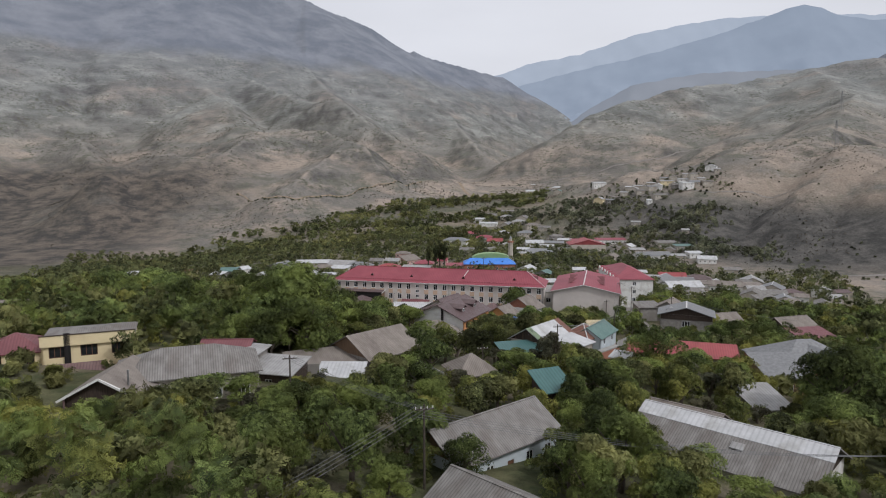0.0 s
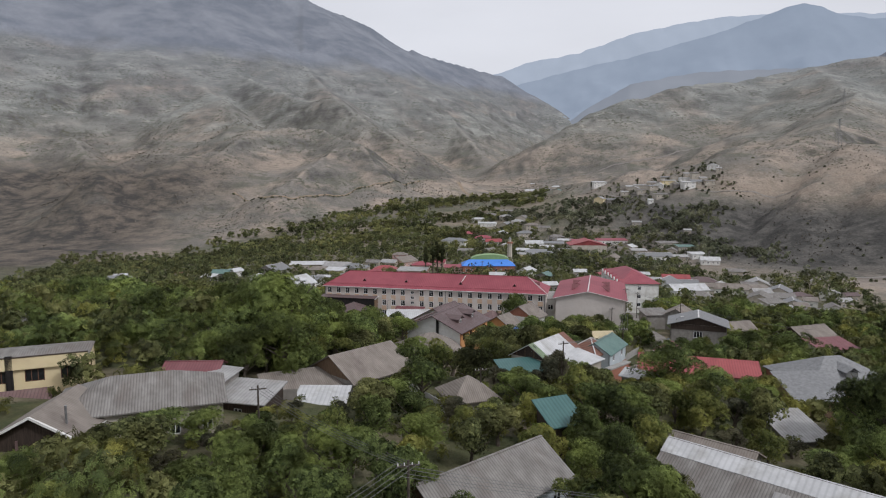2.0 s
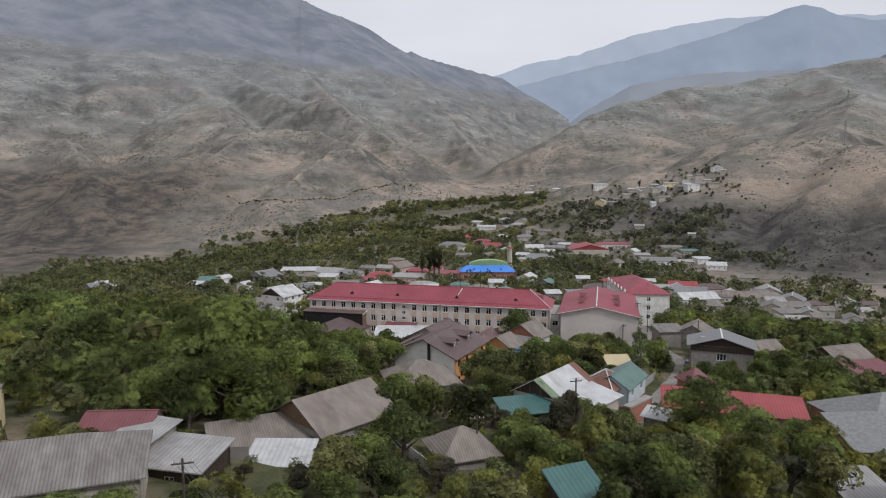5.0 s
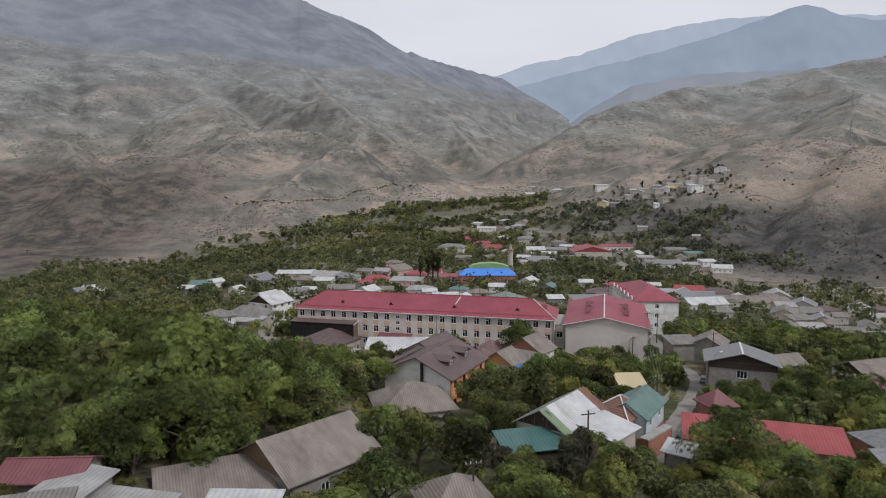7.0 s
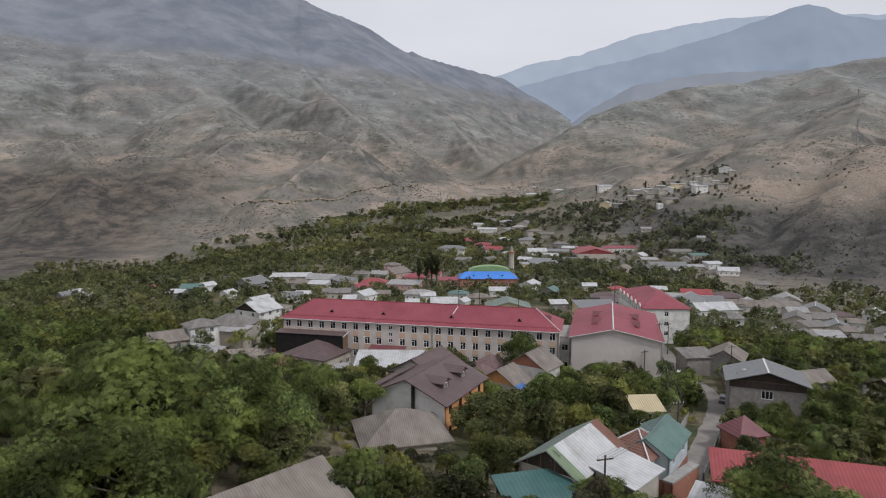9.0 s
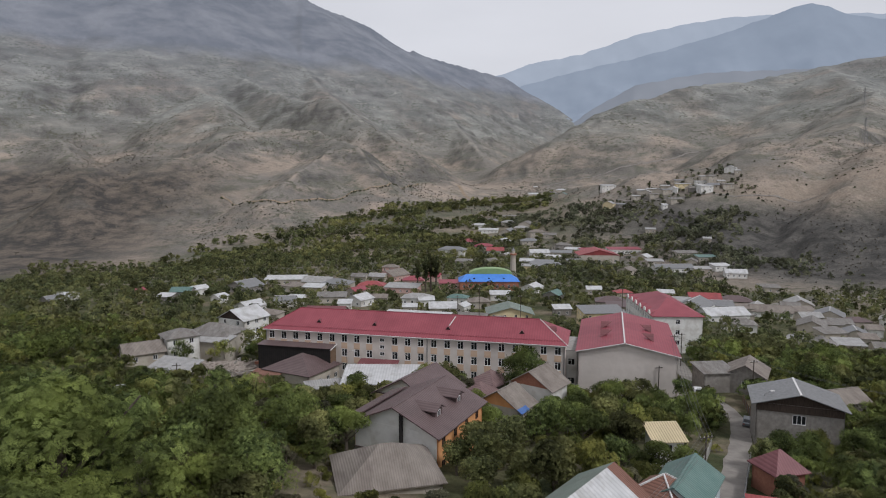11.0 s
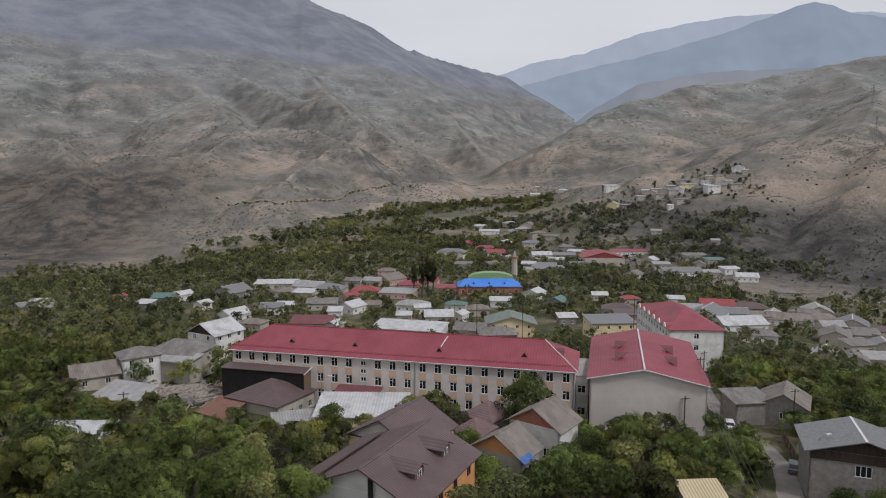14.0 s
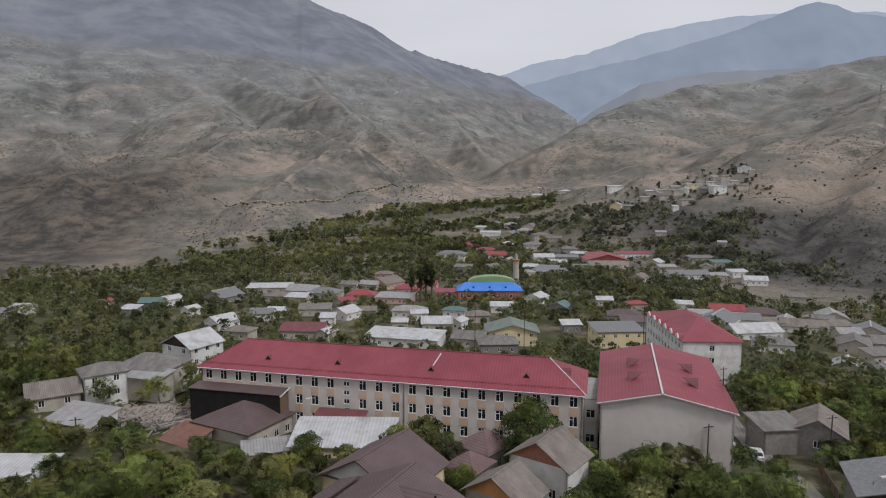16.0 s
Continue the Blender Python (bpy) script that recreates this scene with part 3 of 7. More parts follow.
def window_meshes(w, h, mat, leaves=2):
    key = (round(w, 2), round(h, 2), mat.name, leaves)
    if key not in _win:
        s, t = Shape(), 0.09
        cuts = [w * k / leaves for k in range(leaves + 1)]
        holes = []
        for k in range(leaves):
            u0, u1 = cuts[k] + (t if k == 0 else t / 2), cuts[k + 1] - (t if k == leaves - 1 else t / 2)
            if h > 1.35 and k == 0 and leaves < 3:
                holes += [(u0, t, u1, h * 0.66), (u0, h * 0.66 + 0.08, u1, h - t)]
            else:
                holes.append((u0, t, u1, h - t))
        wall_shape(s, (-w / 2, 0.06), (w / 2, 0.06), 0, h, holes, 0.08)
        g = Shape().box(-w / 2 + t, 0.1, t, w / 2 - t, 0.12, h - t)
        sill = Shape().box(-w / 2 - 0.06, -0.08, -0.05, w / 2 + 0.06, 0.05, -0.005)
        _win[key] = (s.mesh("window", mat), g.mesh("pane", GLASS), sill.mesh("window_sill", TRIM))
    return _win[key]


def put_window(parent, p, turn, w, h, mat, leaves=2, sill=False):
    f, g, sl = window_meshes(w, h, mat, leaves)
    ob = part("window", f, None, parent, at=p, turn=turn)
    part("pane", g, None, ob)
    if sill:
        part("window_sill", sl, None, ob)
    return ob


FOOT = []  # footprints that trees keep clear of: x, y, half length, half depth, cos, sin, eave height


def foot(x, y, hl, hd, rot, pad=0.5, top=12.0):
    a = radians(rot)
    FOOT.append((x, y, hl + pad, hd + pad, math.cos(a), math.sin(a), top))


def gable_roof(L, D, h, rise, over, thick=0.14):
    a, b = L / 2 + over, D / 2 + over
    drop = rise * over / (D / 2)
    zr, ze = h + rise, h - drop
    s = Shape()
    s.slab([(-a, -b, ze + 0.12), (a, -b, ze + 0.12), (a, 0, zr + 0.12), (-a, 0, zr + 0.12)], thick)
    s.slab([(-a, 0.004, zr + 0.12), (a, 0.004, zr + 0.12), (a, b, ze + 0.12), (-a, b, ze + 0.12)], thick)
    return s


def hip_roof(L, D, h, rise, over, hip=None):
    a, b = L / 2 + over, D / 2 + over
    ze = h - rise * over / (D / 2)
    hp = (D / 2 + over if hip is None else hip)
    r = max(a - hp, 0.15)
    E = [(-a, -b, ze), (a, -b, ze), (a, b, ze), (-a, b, ze)]
    T = [(-r, 0, h + rise), (r, 0, h + rise)]
    s, k = Shape(), 0.14
    up = lambda p: (p[0], p[1], p[2] + k)
    s.poly(up(E[0]), up(E[1]), up(T[1]), up(T[0])).poly(up(E[1]), up(E[2]), up(T[1])).poly(up(E[2]), up(E[3]), up(T[0]), up(T[1])).poly(up(E[3]), up(E[0]), up(T[0]))
    for i in range(4):
        s.poly(E[i], E[(i + 1) % 4], up(E[(i + 1) % 4]), up(E[i]))
    s.poly(E[3], E[2], E[1], E[0])
    return s, [up(p) for p in T], [up(p) for p in E]


def house(x, y, rot, L, D, h, rise, roof, roof_mat, wall_mat, label, z=None, kind="gable", over=0.5, front=0, back=0, left=0, right=0,
          win=(1.1, 1.3), frame=None, storeys=1, gable_mat=None, name="house", category="house", group="houses of the village", cap=True,
          chimney=None, loft=False, plinth=2.5, door=False, leaves=2, win_z=None):
    """A house whose ridge runs along local x; front faces local -y. front/back/left/right: windows per storey on that side."""
    if z is None:
        z = gz(x, y)
    frame = frame or FRAME_WHITE
    t = thing(name, x, y, z, rot, label, category, group)
    foot(x, y, L / 2, D / 2, rot, top=z + h)
    corners = [(-L / 2, -D / 2), (L / 2, -D / 2), (L / 2, D / 2), (-L / 2, D / 2)]
    shape = Shape()
    step = h / storeys
    w, wh = win
    sides = ((front, 0, L, 0.0), (right, 1, D, math.pi / 2), (back, 2, L, math.pi), (left, 3, D, -math.pi / 2))
    todo = []
    for n, i, length, turn in sides:
        p0, p1 = Vector(corners[i]), Vector(corners[(i + 1) % 4])
        d = (p1 - p0) / length
        holes = []
        for s in range(storeys):
            for k in range(n):
                u = length * (k + 0.5) / n
                z0 = s * step + (win_z if win_z is not None else min(1.0, step - wh - 0.3))
                if door and i == 0 and s == 0 and k == n // 2:
                    continue
                holes.append((u - w / 2, z0, u + w / 2, z0 + wh))
                q = p0 + d * u
                todo.append(((q.x, q.y, z0), turn))
        if door and i == 0:
            u = length * (n // 2 + 0.5) / max(n, 1)
            holes.append((u - 0.5, 0.0, u + 0.5, 2.05))
            q = p0 + d * u
            part("door", Shape().box(-0.5, 0.08, 0.02, 0.5, 0.14, 2.05), FRAME_BROWN, t, at=(q.x, q.y, 0))
        wall_shape(shape, p0, p1, -plinth, h, holes)
    part("wall", shape, wall_mat, t)
    for p, turn in todo:
        put_window(t, p, turn, w, wh, frame, leaves)
    if kind == "gable":
        part("roof", gable_roof(L, D, h, rise, over), roof_mat, t)
        for sx in (-1, 1):
            g = Shape()
            a, b = sx * L / 2, sx * (L / 2 - 0.25)
            tri = [(-D / 2, h), (D / 2, h), (0, h + rise - 0.03)]
            if sx < 0:
                tri = tri[::-1]
            g.poly(*[(a, q, r) for q, r in tri]).poly(*[(b, q, r) for q, r in tri[::-1]])
            gob = part("gable", g, gable_mat or wall_mat, t)
            if loft:
                put_window(t, (a, 0, h + rise * 0.2), math.pi / 2 * sx, 0.8, min(1.0, rise * 0.45), frame)
        if cap:
            part("ridge_cap", Shape().slab([(-L / 2 - over, -0.16, h + rise + 0.13), (L / 2 + over, -0.16, h + rise + 0.13), (L / 2 + over, 0.16, h + rise + 0.13), (-L / 2 - over, 0.16, h + rise + 0.13)], 0.07), TRIM if roof_mat in (STEEL, PALE_ROOF) else roof_mat, t)
    elif kind == "hip":
        s, T, E = hip_roof(L, D, h, rise, over)
        part("roof", s, roof_mat, t)
    elif kind == "shed":
        a, b, dz = L / 2 + over, D / 2 + over, rise * (D / 2 + over) / (D / 2)
        part("roof", Shape().slab([(-a, -b, h + rise / 2 - dz / 2 + 0.12), (a, -b, h + rise / 2 - dz / 2 + 0.12), (a, b, h + rise / 2 + dz / 2 + 0.12), (-a, b, h + rise / 2 + dz / 2 + 0.12)], 0.14), roof_mat, t)
        g = Shape()
        for sx in (-1, 1):
            q = [(sx * L / 2, -D / 2, h), (sx * L / 2, D / 2, h), (sx * L / 2, D / 2, h + rise)]
            g.poly(*(q if sx > 0 else q[::-1]))
        g.poly((L / 2, D / 2, h), (-L / 2, D / 2, h), (-L / 2, D / 2, h + rise), (L / 2, D / 2, h + rise))
        part("gable", g, gable_mat or wall_mat, t)
    elif kind == "flat":
        part("roof", Shape().box(-L / 2 - over, -D / 2 - over, h, L / 2 + over, D / 2 + over, h + 0.25), roof_mat, t)
    if chimney:
        cx, cy, ch = chimney
        part("chimney", Shape().box(cx - 0.25, cy - 0.25, h, cx + 0.25, cy + 0.25, h + rise + ch).box(cx - 0.32, cy - 0.32, h + rise + ch, cx + 0.32, cy + 0.32, h + rise + ch + 0.12), BRICK_WALL, t)
    return t


# ---- school ----
def roof_vent(parent, at, turn, mat, size=0.9):
    """A small triangular dormer vent with a dark louvre."""
    s = size
    sh = Shape()
    sh.poly((-s, 0, 0), (0, 0, s * 1.3), (0, 2.2 * s, s * 1.3)).poly((s, 0, 0), (0, 2.2 * s, s * 1.3), (0, 0, s * 1.3)).poly((-s, 0, 0), (0, 2.2 * s, s * 1.3), (-s, 0.1, -0.3)).poly((s, 0, 0), (s, 0.1, -0.3), (0, 2.2 * s, s * 1.3))
    v = part("dormer_vent", sh, mat, parent, at=at, turn=turn)
    part("louvre", Shape().poly((-s * 0.9, 0.03, 0.03), (s * 0.9, 0.03, 0.03), (0, 0.03, s * 1.2)), BLACK_CLAD, v)
    return v


def school():
    a, b = Vector((-56.6, 213.0)), Vector((12.2, 203.6))
    rot = math.degrees(math.atan2(b.y - a.y, b.x - a.x))
    L, D, h = (b - a).length, 13.5, 10.9
    t = thing("school_building", a.x, a.y, 0, rot, "long three-storey grey-beige school with peach bays and raspberry metal roof", "school")
    mid = a + (b - a) / 2 + Vector((-(b - a).y, (b - a).x)).normalized() * D / 2
    foot(mid.x, mid.y, L / 2, D / 2, rot, 2.0)
    cols, pitch = 23, L / 23
    w, wh = 1.35, 1.75
    rows = (8.75, 5.45, 2.15)
    holes, puts = [], []
    for c in range(cols):
        u = pitch * (c + 0.5)
        if c == 9:
            for zz in (9.3, 7.7, 6.1, 4.5):
                holes.append((u - 0.55, zz, u + 0.55, zz + 0.9))
                puts.append((u, zz, 1.1, 0.9))
            continue
        for zz in rows:
            holes.append((u - w / 2, zz, u + w / 2, zz + wh))
            puts.append((u, zz, w, wh))
    s = Shape()
    wall_shape(s, (0, 0), (L, 0), -2.5, h, holes)
    part("front_wall", s, SCHOOL_WALL, t)
    for u, zz, ww, hh in puts:
        put_window(t, (u, 0, zz), 0, ww, hh, FRAME_WHITE, 2, True)
    panel = Shape().box(-w / 2 - 0.05, -0.05, 0, w / 2 + 0.05, -0.004, 1.4).mesh("bay_panel", PEACH)
    for c in range(cols):
        if c != 9:
            for zz in (7.27, 3.97):
                part("bay_panel", panel, None, t, at=(pitch * (c + 0.5), 0, zz))
    rest = Shape()
    side = [(D * k / 4 - 0.65, z0, D * k / 4 + 0.65, z0 + wh) for k in (1, 3) for z0 in rows]
    wall_shape(rest, (L, 0), (L, D), -2.5, h, side)
    wall_shape(rest, (L, D), (0, D), -2.5, h, [])
    wall_shape(rest, (0, D), (0, 0), -2.5, h, side)
    part("side_wall", rest, SCHOOL_WALL, t)
    for k in (1, 3):
        for z0 in rows:
            put_window(t, (L, D * k / 4, z0), math.pi / 2, 1.3, wh, FRAME_WHITE)
            put_window(t, (0, D * k / 4, z0), -math.pi / 2, 1.3, wh, FRAME_WHITE)
    s, T, E = hip_roof(L, D, h + 0.25, 3.6, 0.55, 6.5)
    s.v = [(x + L / 2, y + D / 2, z) for x, y, z in s.v]
    part("roof", s, RED_ROOF, t)
    mv = lambda p: Vector((p[0] + L / 2, p[1] + D / 2, p[2] + 0.03))
    part("ridge_cap", Shape().beam(mv(T[0]), mv(T[1]), 0.12), RED_ROOF, t)
    for p, q in ((E[1], T[1]), (E[0], T[0])):
        part("hip_cap", Shape().beam(mv(p), mv(q), 0.1), TRIM if p is E[1] else RED_ROOF, t)
    part("gutter", Shape().beam((-0.5, -0.62, h - 0.02), (L + 0.5, -0.62, h - 0.02), 0.09, 6), TRIM, t)
    for u in (0.15, pitch * 13, L - 0.2):
        part("downpipe", Shape().beam((u, -0.1, 0), (u, -0.1, h - 0.1), 0.08, 6), STEEL, t)
    slope = 3.6 / (D / 2)
    for u in (12.5, 26.2, 43.5, 60.0):
        d = 2.1
        roof_vent(t, (u, d, h + 0.42 + slope * d), 0, MAROON_ROOF, 0.62)
    roof_vent(t, (L - 2.2, 5.0, h + 1.6), math.pi / 2, MAROON_ROOF, 1.0)
    # snow guard rail along the eave
    rail = Shape()
    rail.beam((0, 0.55, h + 0.72), (L, 0.55, h + 0.72), 0.03).beam((0, 0.55, h + 0.9), (L, 0.55, h + 0.9), 0.03)
    part("snow_guard", rail, RED_ROOF, t)
    part("roof_ladder", Shape().beam((43.6, 3.2, h + 2.25), (44.4, 5.9, h + 3.75), 0.12), TRIM, t)
    # dark lean-to against the west half
    t2 = thing("lean_to", a.x, a.y, 0, rot, "tall black-clad lean-to with a flat metal roof against the school", "annex")
    part("cladding", Shape().box(-0.3, -3.4, -2.0, 17.5, -0.02, 7.9), BLACK_CLAD, t2)
    part("roof", Shape().slab([(-0.5, -3.7, 8.0), (17.8, -3.7, 8.0), (17.8, -0.02, 8.2), (-0.5, -0.02, 8.2)], 0.12), BROWN_ROOF, t2, "thin dark metal roof sheet")
    part("side_panel", Shape().box(17.51, -3.2, 4.0, 17.56, -0.1, 7.4), WOOD, t2)
    part("edge_trim", Shape().beam((17.8, -3.75, 7.75), (17.85, -0.05, 8.2), 0.14), TRIM, t2)
    c = a + (b - a).normalized() * 8.5 + Vector(((b - a).y, -(b - a).x)).normalized() * 2
    foot(c.x, c.y, 10, 4, rot)


school()


def gym():
    a, b = Vector((14.9, 203.4)), Vector((34.7, 200.4))
    rot = math.degrees(math.atan2(b.y - a.y, b.x - a.x))
    W, L, h, rise = (b - a).length, 31.0, 9.9, 2.2
    t = thing("sports_hall", a.x, a.y, 0, rot, "beige rendered sports hall with a raspberry metal gable roof", "hall")
    m = a + (b - a) / 2 + Vector((-(b - a).y, (b - a).x)).normalized() * L / 2
    foot(m.x, m.y, W / 2, L / 2, rot, 1.5)
    s = Shape()
    wall_shape(s, (0, 0), (W, 0), -2.5, h, [])
    wall_shape(s, (W, L), (0, L), -2.5, h, [])
    wall_shape(s, (0, L), (0, 0), -2.5, h, [(4 + 5 * k, 5.0, 6.2 + 5 * k, 7.0) for k in range(5)])
    wall_shape(s, (W, 0), (W, L), -2.5, h, [(4 + 5 * k, 5.0, 6.2 + 5 * k, 7.0) for k in range(5)])
    g = Shape()
    g.poly((0, 0, h), (W, 0, h), (W / 2 - 0.6, 0, h + rise)).poly((0, 0.3, h), (W / 2 - 0.6, 0.3, h + rise), (W, 0.3, h))
    part("wall", s, SCHOOL_WALL, t)
    part("gable", g, SCHOOL_WALL, t)
    part("gable", Shape().poly((W, L, h), (0, L, h), (W / 2 - 0.6, L, h + rise)), SCHOOL_WALL, t)
    for k in range(5):
        put_window(t, (W, 5.1 + 5 * k, 5.0), math.pi / 2, 2.2, 2.0, FRAME_WHITE, 3)
        put_window(t, (0, L - 5.1 - 5 * k, 5.0), -math.pi / 2, 2.2, 2.0, FRAME_WHITE, 3)
    o, r = 0.6, W / 2 - 0.6
    sl = rise / r
    s = Shape()
    s.slab([(-o, -o, h - o * sl + 0.2), (r, -o, h + rise + 0.2), (r, L + o, h + rise + 0.2), (-o, L + o, h - o * sl + 0.2)], 0.18)
    sr = rise / (W - r)
    s.slab([(r + 0.004, -o, h + rise + 0.2), (W + o, -o, h - o * sr + 0.2), (W + o, L + o, h - o * sr + 0.2), (r + 0.004, L + o, h + rise + 0.2)], 0.18)
    me = s.mesh("roof", RED_ROOF)
    part("roof", me, None, t)
    part("ridge_cap", Shape().beam((r, -o, h + rise + 0.22), (r, L + o, h + rise + 0.22), 0.2), TRIM, t, "pale pink ridge flashing")
    edge = Shape()
    edge.beam((-o, -o - 0.03, h - o * sl + 0.15), (r, -o - 0.03, h + rise + 0.15), 0.12).beam((r, -o - 0.03, h + rise + 0.15), (W + o, -o - 0.03, h - o * sr + 0.15), 0.12)
    part("verge_trim", edge, TRIM, t)
    for y in (9.5, 18.0):
        roof_vent(t, (4.4, y, h + 4.4 * sl + 0.22), -math.pi / 2, MAROON_ROOF, 1.15)
        roof_vent(t, (W - 4.4, y - 1, h + 4.4 * sr + 0.22), math.pi / 2, MAROON_ROOF, 1.15)
    # low passage between the school and the hall
    house(14.75, 213.6, -8, 2.6, 10, 8.6, 0.5, "link", CONCRETE, WHITE_WALL, "white link corridor between the school and the sports hall", z=0, kind="shed", over=0.2, front=1,
          storeys=2, name="link_building", category="corridor", group="", win=(1.5, 1.5))


gym()


def block_b():
    """Second three-storey block behind the sports hall, hipped roof with small gablets along the west eave."""
    t = thing("school_annex", 46.0, 274.6, -9.2, 3, "three-storey white school block with raspberry hipped roof and arched gablets", "school")
    W, L, h = 15.4, 36.5, 12.0
    t.matrix_basis = pose(46.0, 274.6, -9.2, 0, 0, 3)
    foot(53, 293, 8.5, 19, 3, 1)
    rows = (9.3, 6.0, 2.7)
    holes = [(W * k - 0.7, z, W * k + 0.7, z + 1.5) for k in (0.5,) for z in rows]
    s = Shape()
    wall_shape(s, (0, 0), (W, 0), -3, h, holes)
    side = [(1.8 + 3.1 * k, z, 3.2 + 3.1 * k, z + 1.6) for k in range(11) for z in rows]
    wall_shape(s, (W, 0), (W, L), -3, h, side)
    wall_shape(s, (W, L), (0, L), -3, h, [])
    wall_shape(s, (0, L), (0, 0), -3, h, side)
    part("wall", s, WHITE_WALL, t)
    for z in rows:
        put_window(t, (W * 0.5, 0, z), 0, 1.4, 1.5, FRAME_WHITE)
        for k in range(11):
            put_window(t, (0, L - 2.5 - 3.1 * k, z), -math.pi / 2, 1.4, 1.6, FRAME_WHITE)
            put_window(t, (W, 2.5 + 3.1 * k, z), math.pi / 2, 1.4, 1.6, FRAME_WHITE)
    s, T, E = hip_roof(L, W, h, 3.6, 0.5, 13.0)
    s.v = [(W / 2 - y, L / 2 + x, z) for x, y, z in s.v]
    part("roof", s, RED_ROOF, t)
    for k in range(6):
        y = 4 + 5.7 * k
        g, barrel = Shape(), Shape()
        pts = [(-0.5, y + 1.3 * math.cos(w), h - 0.3 + 1.5 * math.sin(w)) for w in np.linspace(0, math.pi, 9)]
        g.poly(*pts[::-1])
        for p, q in zip(pts[:-1], pts[1:]):
            g.poly(p, q, (-0.2, q[1], q[2]), (-0.2, p[1], p[2]))
            barrel.poly((-0.2, p[1], p[2]), (-0.2, q[1], q[2]), (2.4, q[1], q[2]), (2.4, p[1], p[2]))
        part("gablet_roof", barrel, RED_ROOF, t)
        part("gablet", g, WHITE_WALL, t)


block_b()


# ---- near houses ----
yel = house(-61.8, 91.5, 28, 12.0, 9, 6.9, 0.6, "hip", SLATE, CREAM_WALL, "cream two-storey house with brown-framed windows and low slate roof", z=15.5, kind="hip", over=0.15,
            front=3, right=1, storeys=2, win=(2.2, 1.6), frame=FRAME_BROWN, leaves=3)
part("flue", Shape().box(-3.1, -4.9, 3.2, -2.3, -4.66, 8.0), BLACK_CLAD, yel, "black steel flue on the wall")
part("parapet", Shape().box(-6.1, -4.9, 6.2, 6.1, -4.76, 7.75), CREAM_WALL, yel, "plain cream parapet above the eaves")
part("coping", Shape().box(-6.2, -4.98, 7.752, 6.2, -4.7, 7.85), DARK_WOOD, yel)
wing = house(-70.6, 87.2, 28, 8, 8, 5.0, 2.0, "hip", MAROON_ROOF, CREAM_WALL, "cream house wing with a maroon metal roof", z=16.0, kind="hip", over=0.3, front=2, storeys=2,
             win=(1.6, 1.5), frame=FRAME_BROWN)
porch = house(-59.4, 83.9, 28, 6.4, 4.4, 1.6, 1.2, "shed", FADED_ROOF, CREAM_WALL, "low porch with a faded maroon sheet roof", z=16.2, kind="shed", over=0.4, name="porch", category="porch", group="")
# dark walls stand in for the shaded inside of the open veranda
barn_e = house(-46.9, 73.8, 99, 9.0, 8.4, 3.4, 2.3, "gable", SLATE_TAN, DARK_WOOD, "open veranda house with an old slate roof and white fascia boards", z=17.0, over=0.5, front=1, back=1, cap=False)
for sy in (-1, 1):
    part("fascia", Shape().beam((-5.06, sy * 4.75, 3.1), (-5.06, 0, 5.68), 0.17), WHITE_WALL, barn_e, "white painted fascia board")
    part("side_fascia", Shape().beam((-4.9, sy * 4.72, 3.08), (4.9, sy * 4.72, 3.08), 0.12), WHITE_WALL, barn_e, "white painted fascia board")
for v in (-4.0, -1.4, 1.4, 4.0):
    part("veranda_post", Shape().box(-5.0, v - 0.09, -1.5, -4.8, v + 0.09, 3.3), FADED_ROOF, barn_e)
part("veranda_rail", Shape().box(-4.98, -4.0, 0.85, -4.9, 4.0, 0.95), FADED_ROOF, barn_e)
part("stovepipe", Shape().beam((-3.2, -2.6, 4.0), (-3.2, -2.6, 6.2), 0.12, 7), STEEL, barn_e)
house(-41.6, 81.4, 26, 17, 10.5, 4.3, 2.4, "hip", SLATE, PLASTER, "long house under a grey corrugated slate roof", z=16.6, kind="hip", over=0.5, front=5, door=True)
house(-38.6, 93.4, -14, 4.6, 4.2, 3.6, 0.7, "shed", PALE_ROOF, STONE_WALL, "small outhouse with a pale sheet roof", z=15.6, kind="shed", front=1)
house(-33.0, 91.0, -8, 7, 5.5, 3.2, 0.9, "shed", PALE_ROOF, DARK_WOOD, "open shed with a pale corrugated sheet roof", z=14.6, kind="shed", front=1, name="shed", category="shed")
house(-42.6, 96.0, 8, 7, 5, 3.0, 1.0, "gable", MAROON_ROOF, STONE_WALL, "outhouse with a faded raspberry roof", z=16.5, front=1)
house(-22.1, 108.9, 52, 11.5, 10.8, 3.6, 2.9, "gable", SLATE_TAN, STONE_WALL, "old house under a broad weathered slate roof", z=12.9, front=4, door=True, over=0.5, gable_mat=WOOD, cap=False)
house(-29.0, 101.0, 30, 10.5, 7.5, 2.4, 1.6, "shed", SLATE_TAN, STONE_WALL, "lower wing with a broken weathered slate roof", z=12.9, kind="shed", front=2)
house(-25.0, 97.2, 4, 6.4, 4.4, 2.4, 0.8, "shed", WHITE_ROOF, PLASTER, "low shed with a pale sheet roof", z=13.0, kind="shed", name="shed", category="shed")
house(-1.9, 69.6, 46, 15, 7.8, 3.7, 2.4, "gable", SLATE, BLUE_WALL, "pale blue house under a grey corrugated slate roof", z=13.9, front=5, door=True, over=0.6, gable_mat=WOOD)
house(1.6, 52.2, -39, 15, 8.5, 3.8, 2.3, "gable", SLATE, STONE_WALL, "old house under a patched grey slate roof", z=13.4, front=3, over=0.6)
big = house(26.3, 75.2, -38, 20, 11.5, 3.7, 2.9, "gable", SLATE, WHITE_WALL, "long house with a grey slate roof and pale ridge sheets", z=11.2, front=4, right=2, over=0.7, gable_mat=DARK_WOOD)
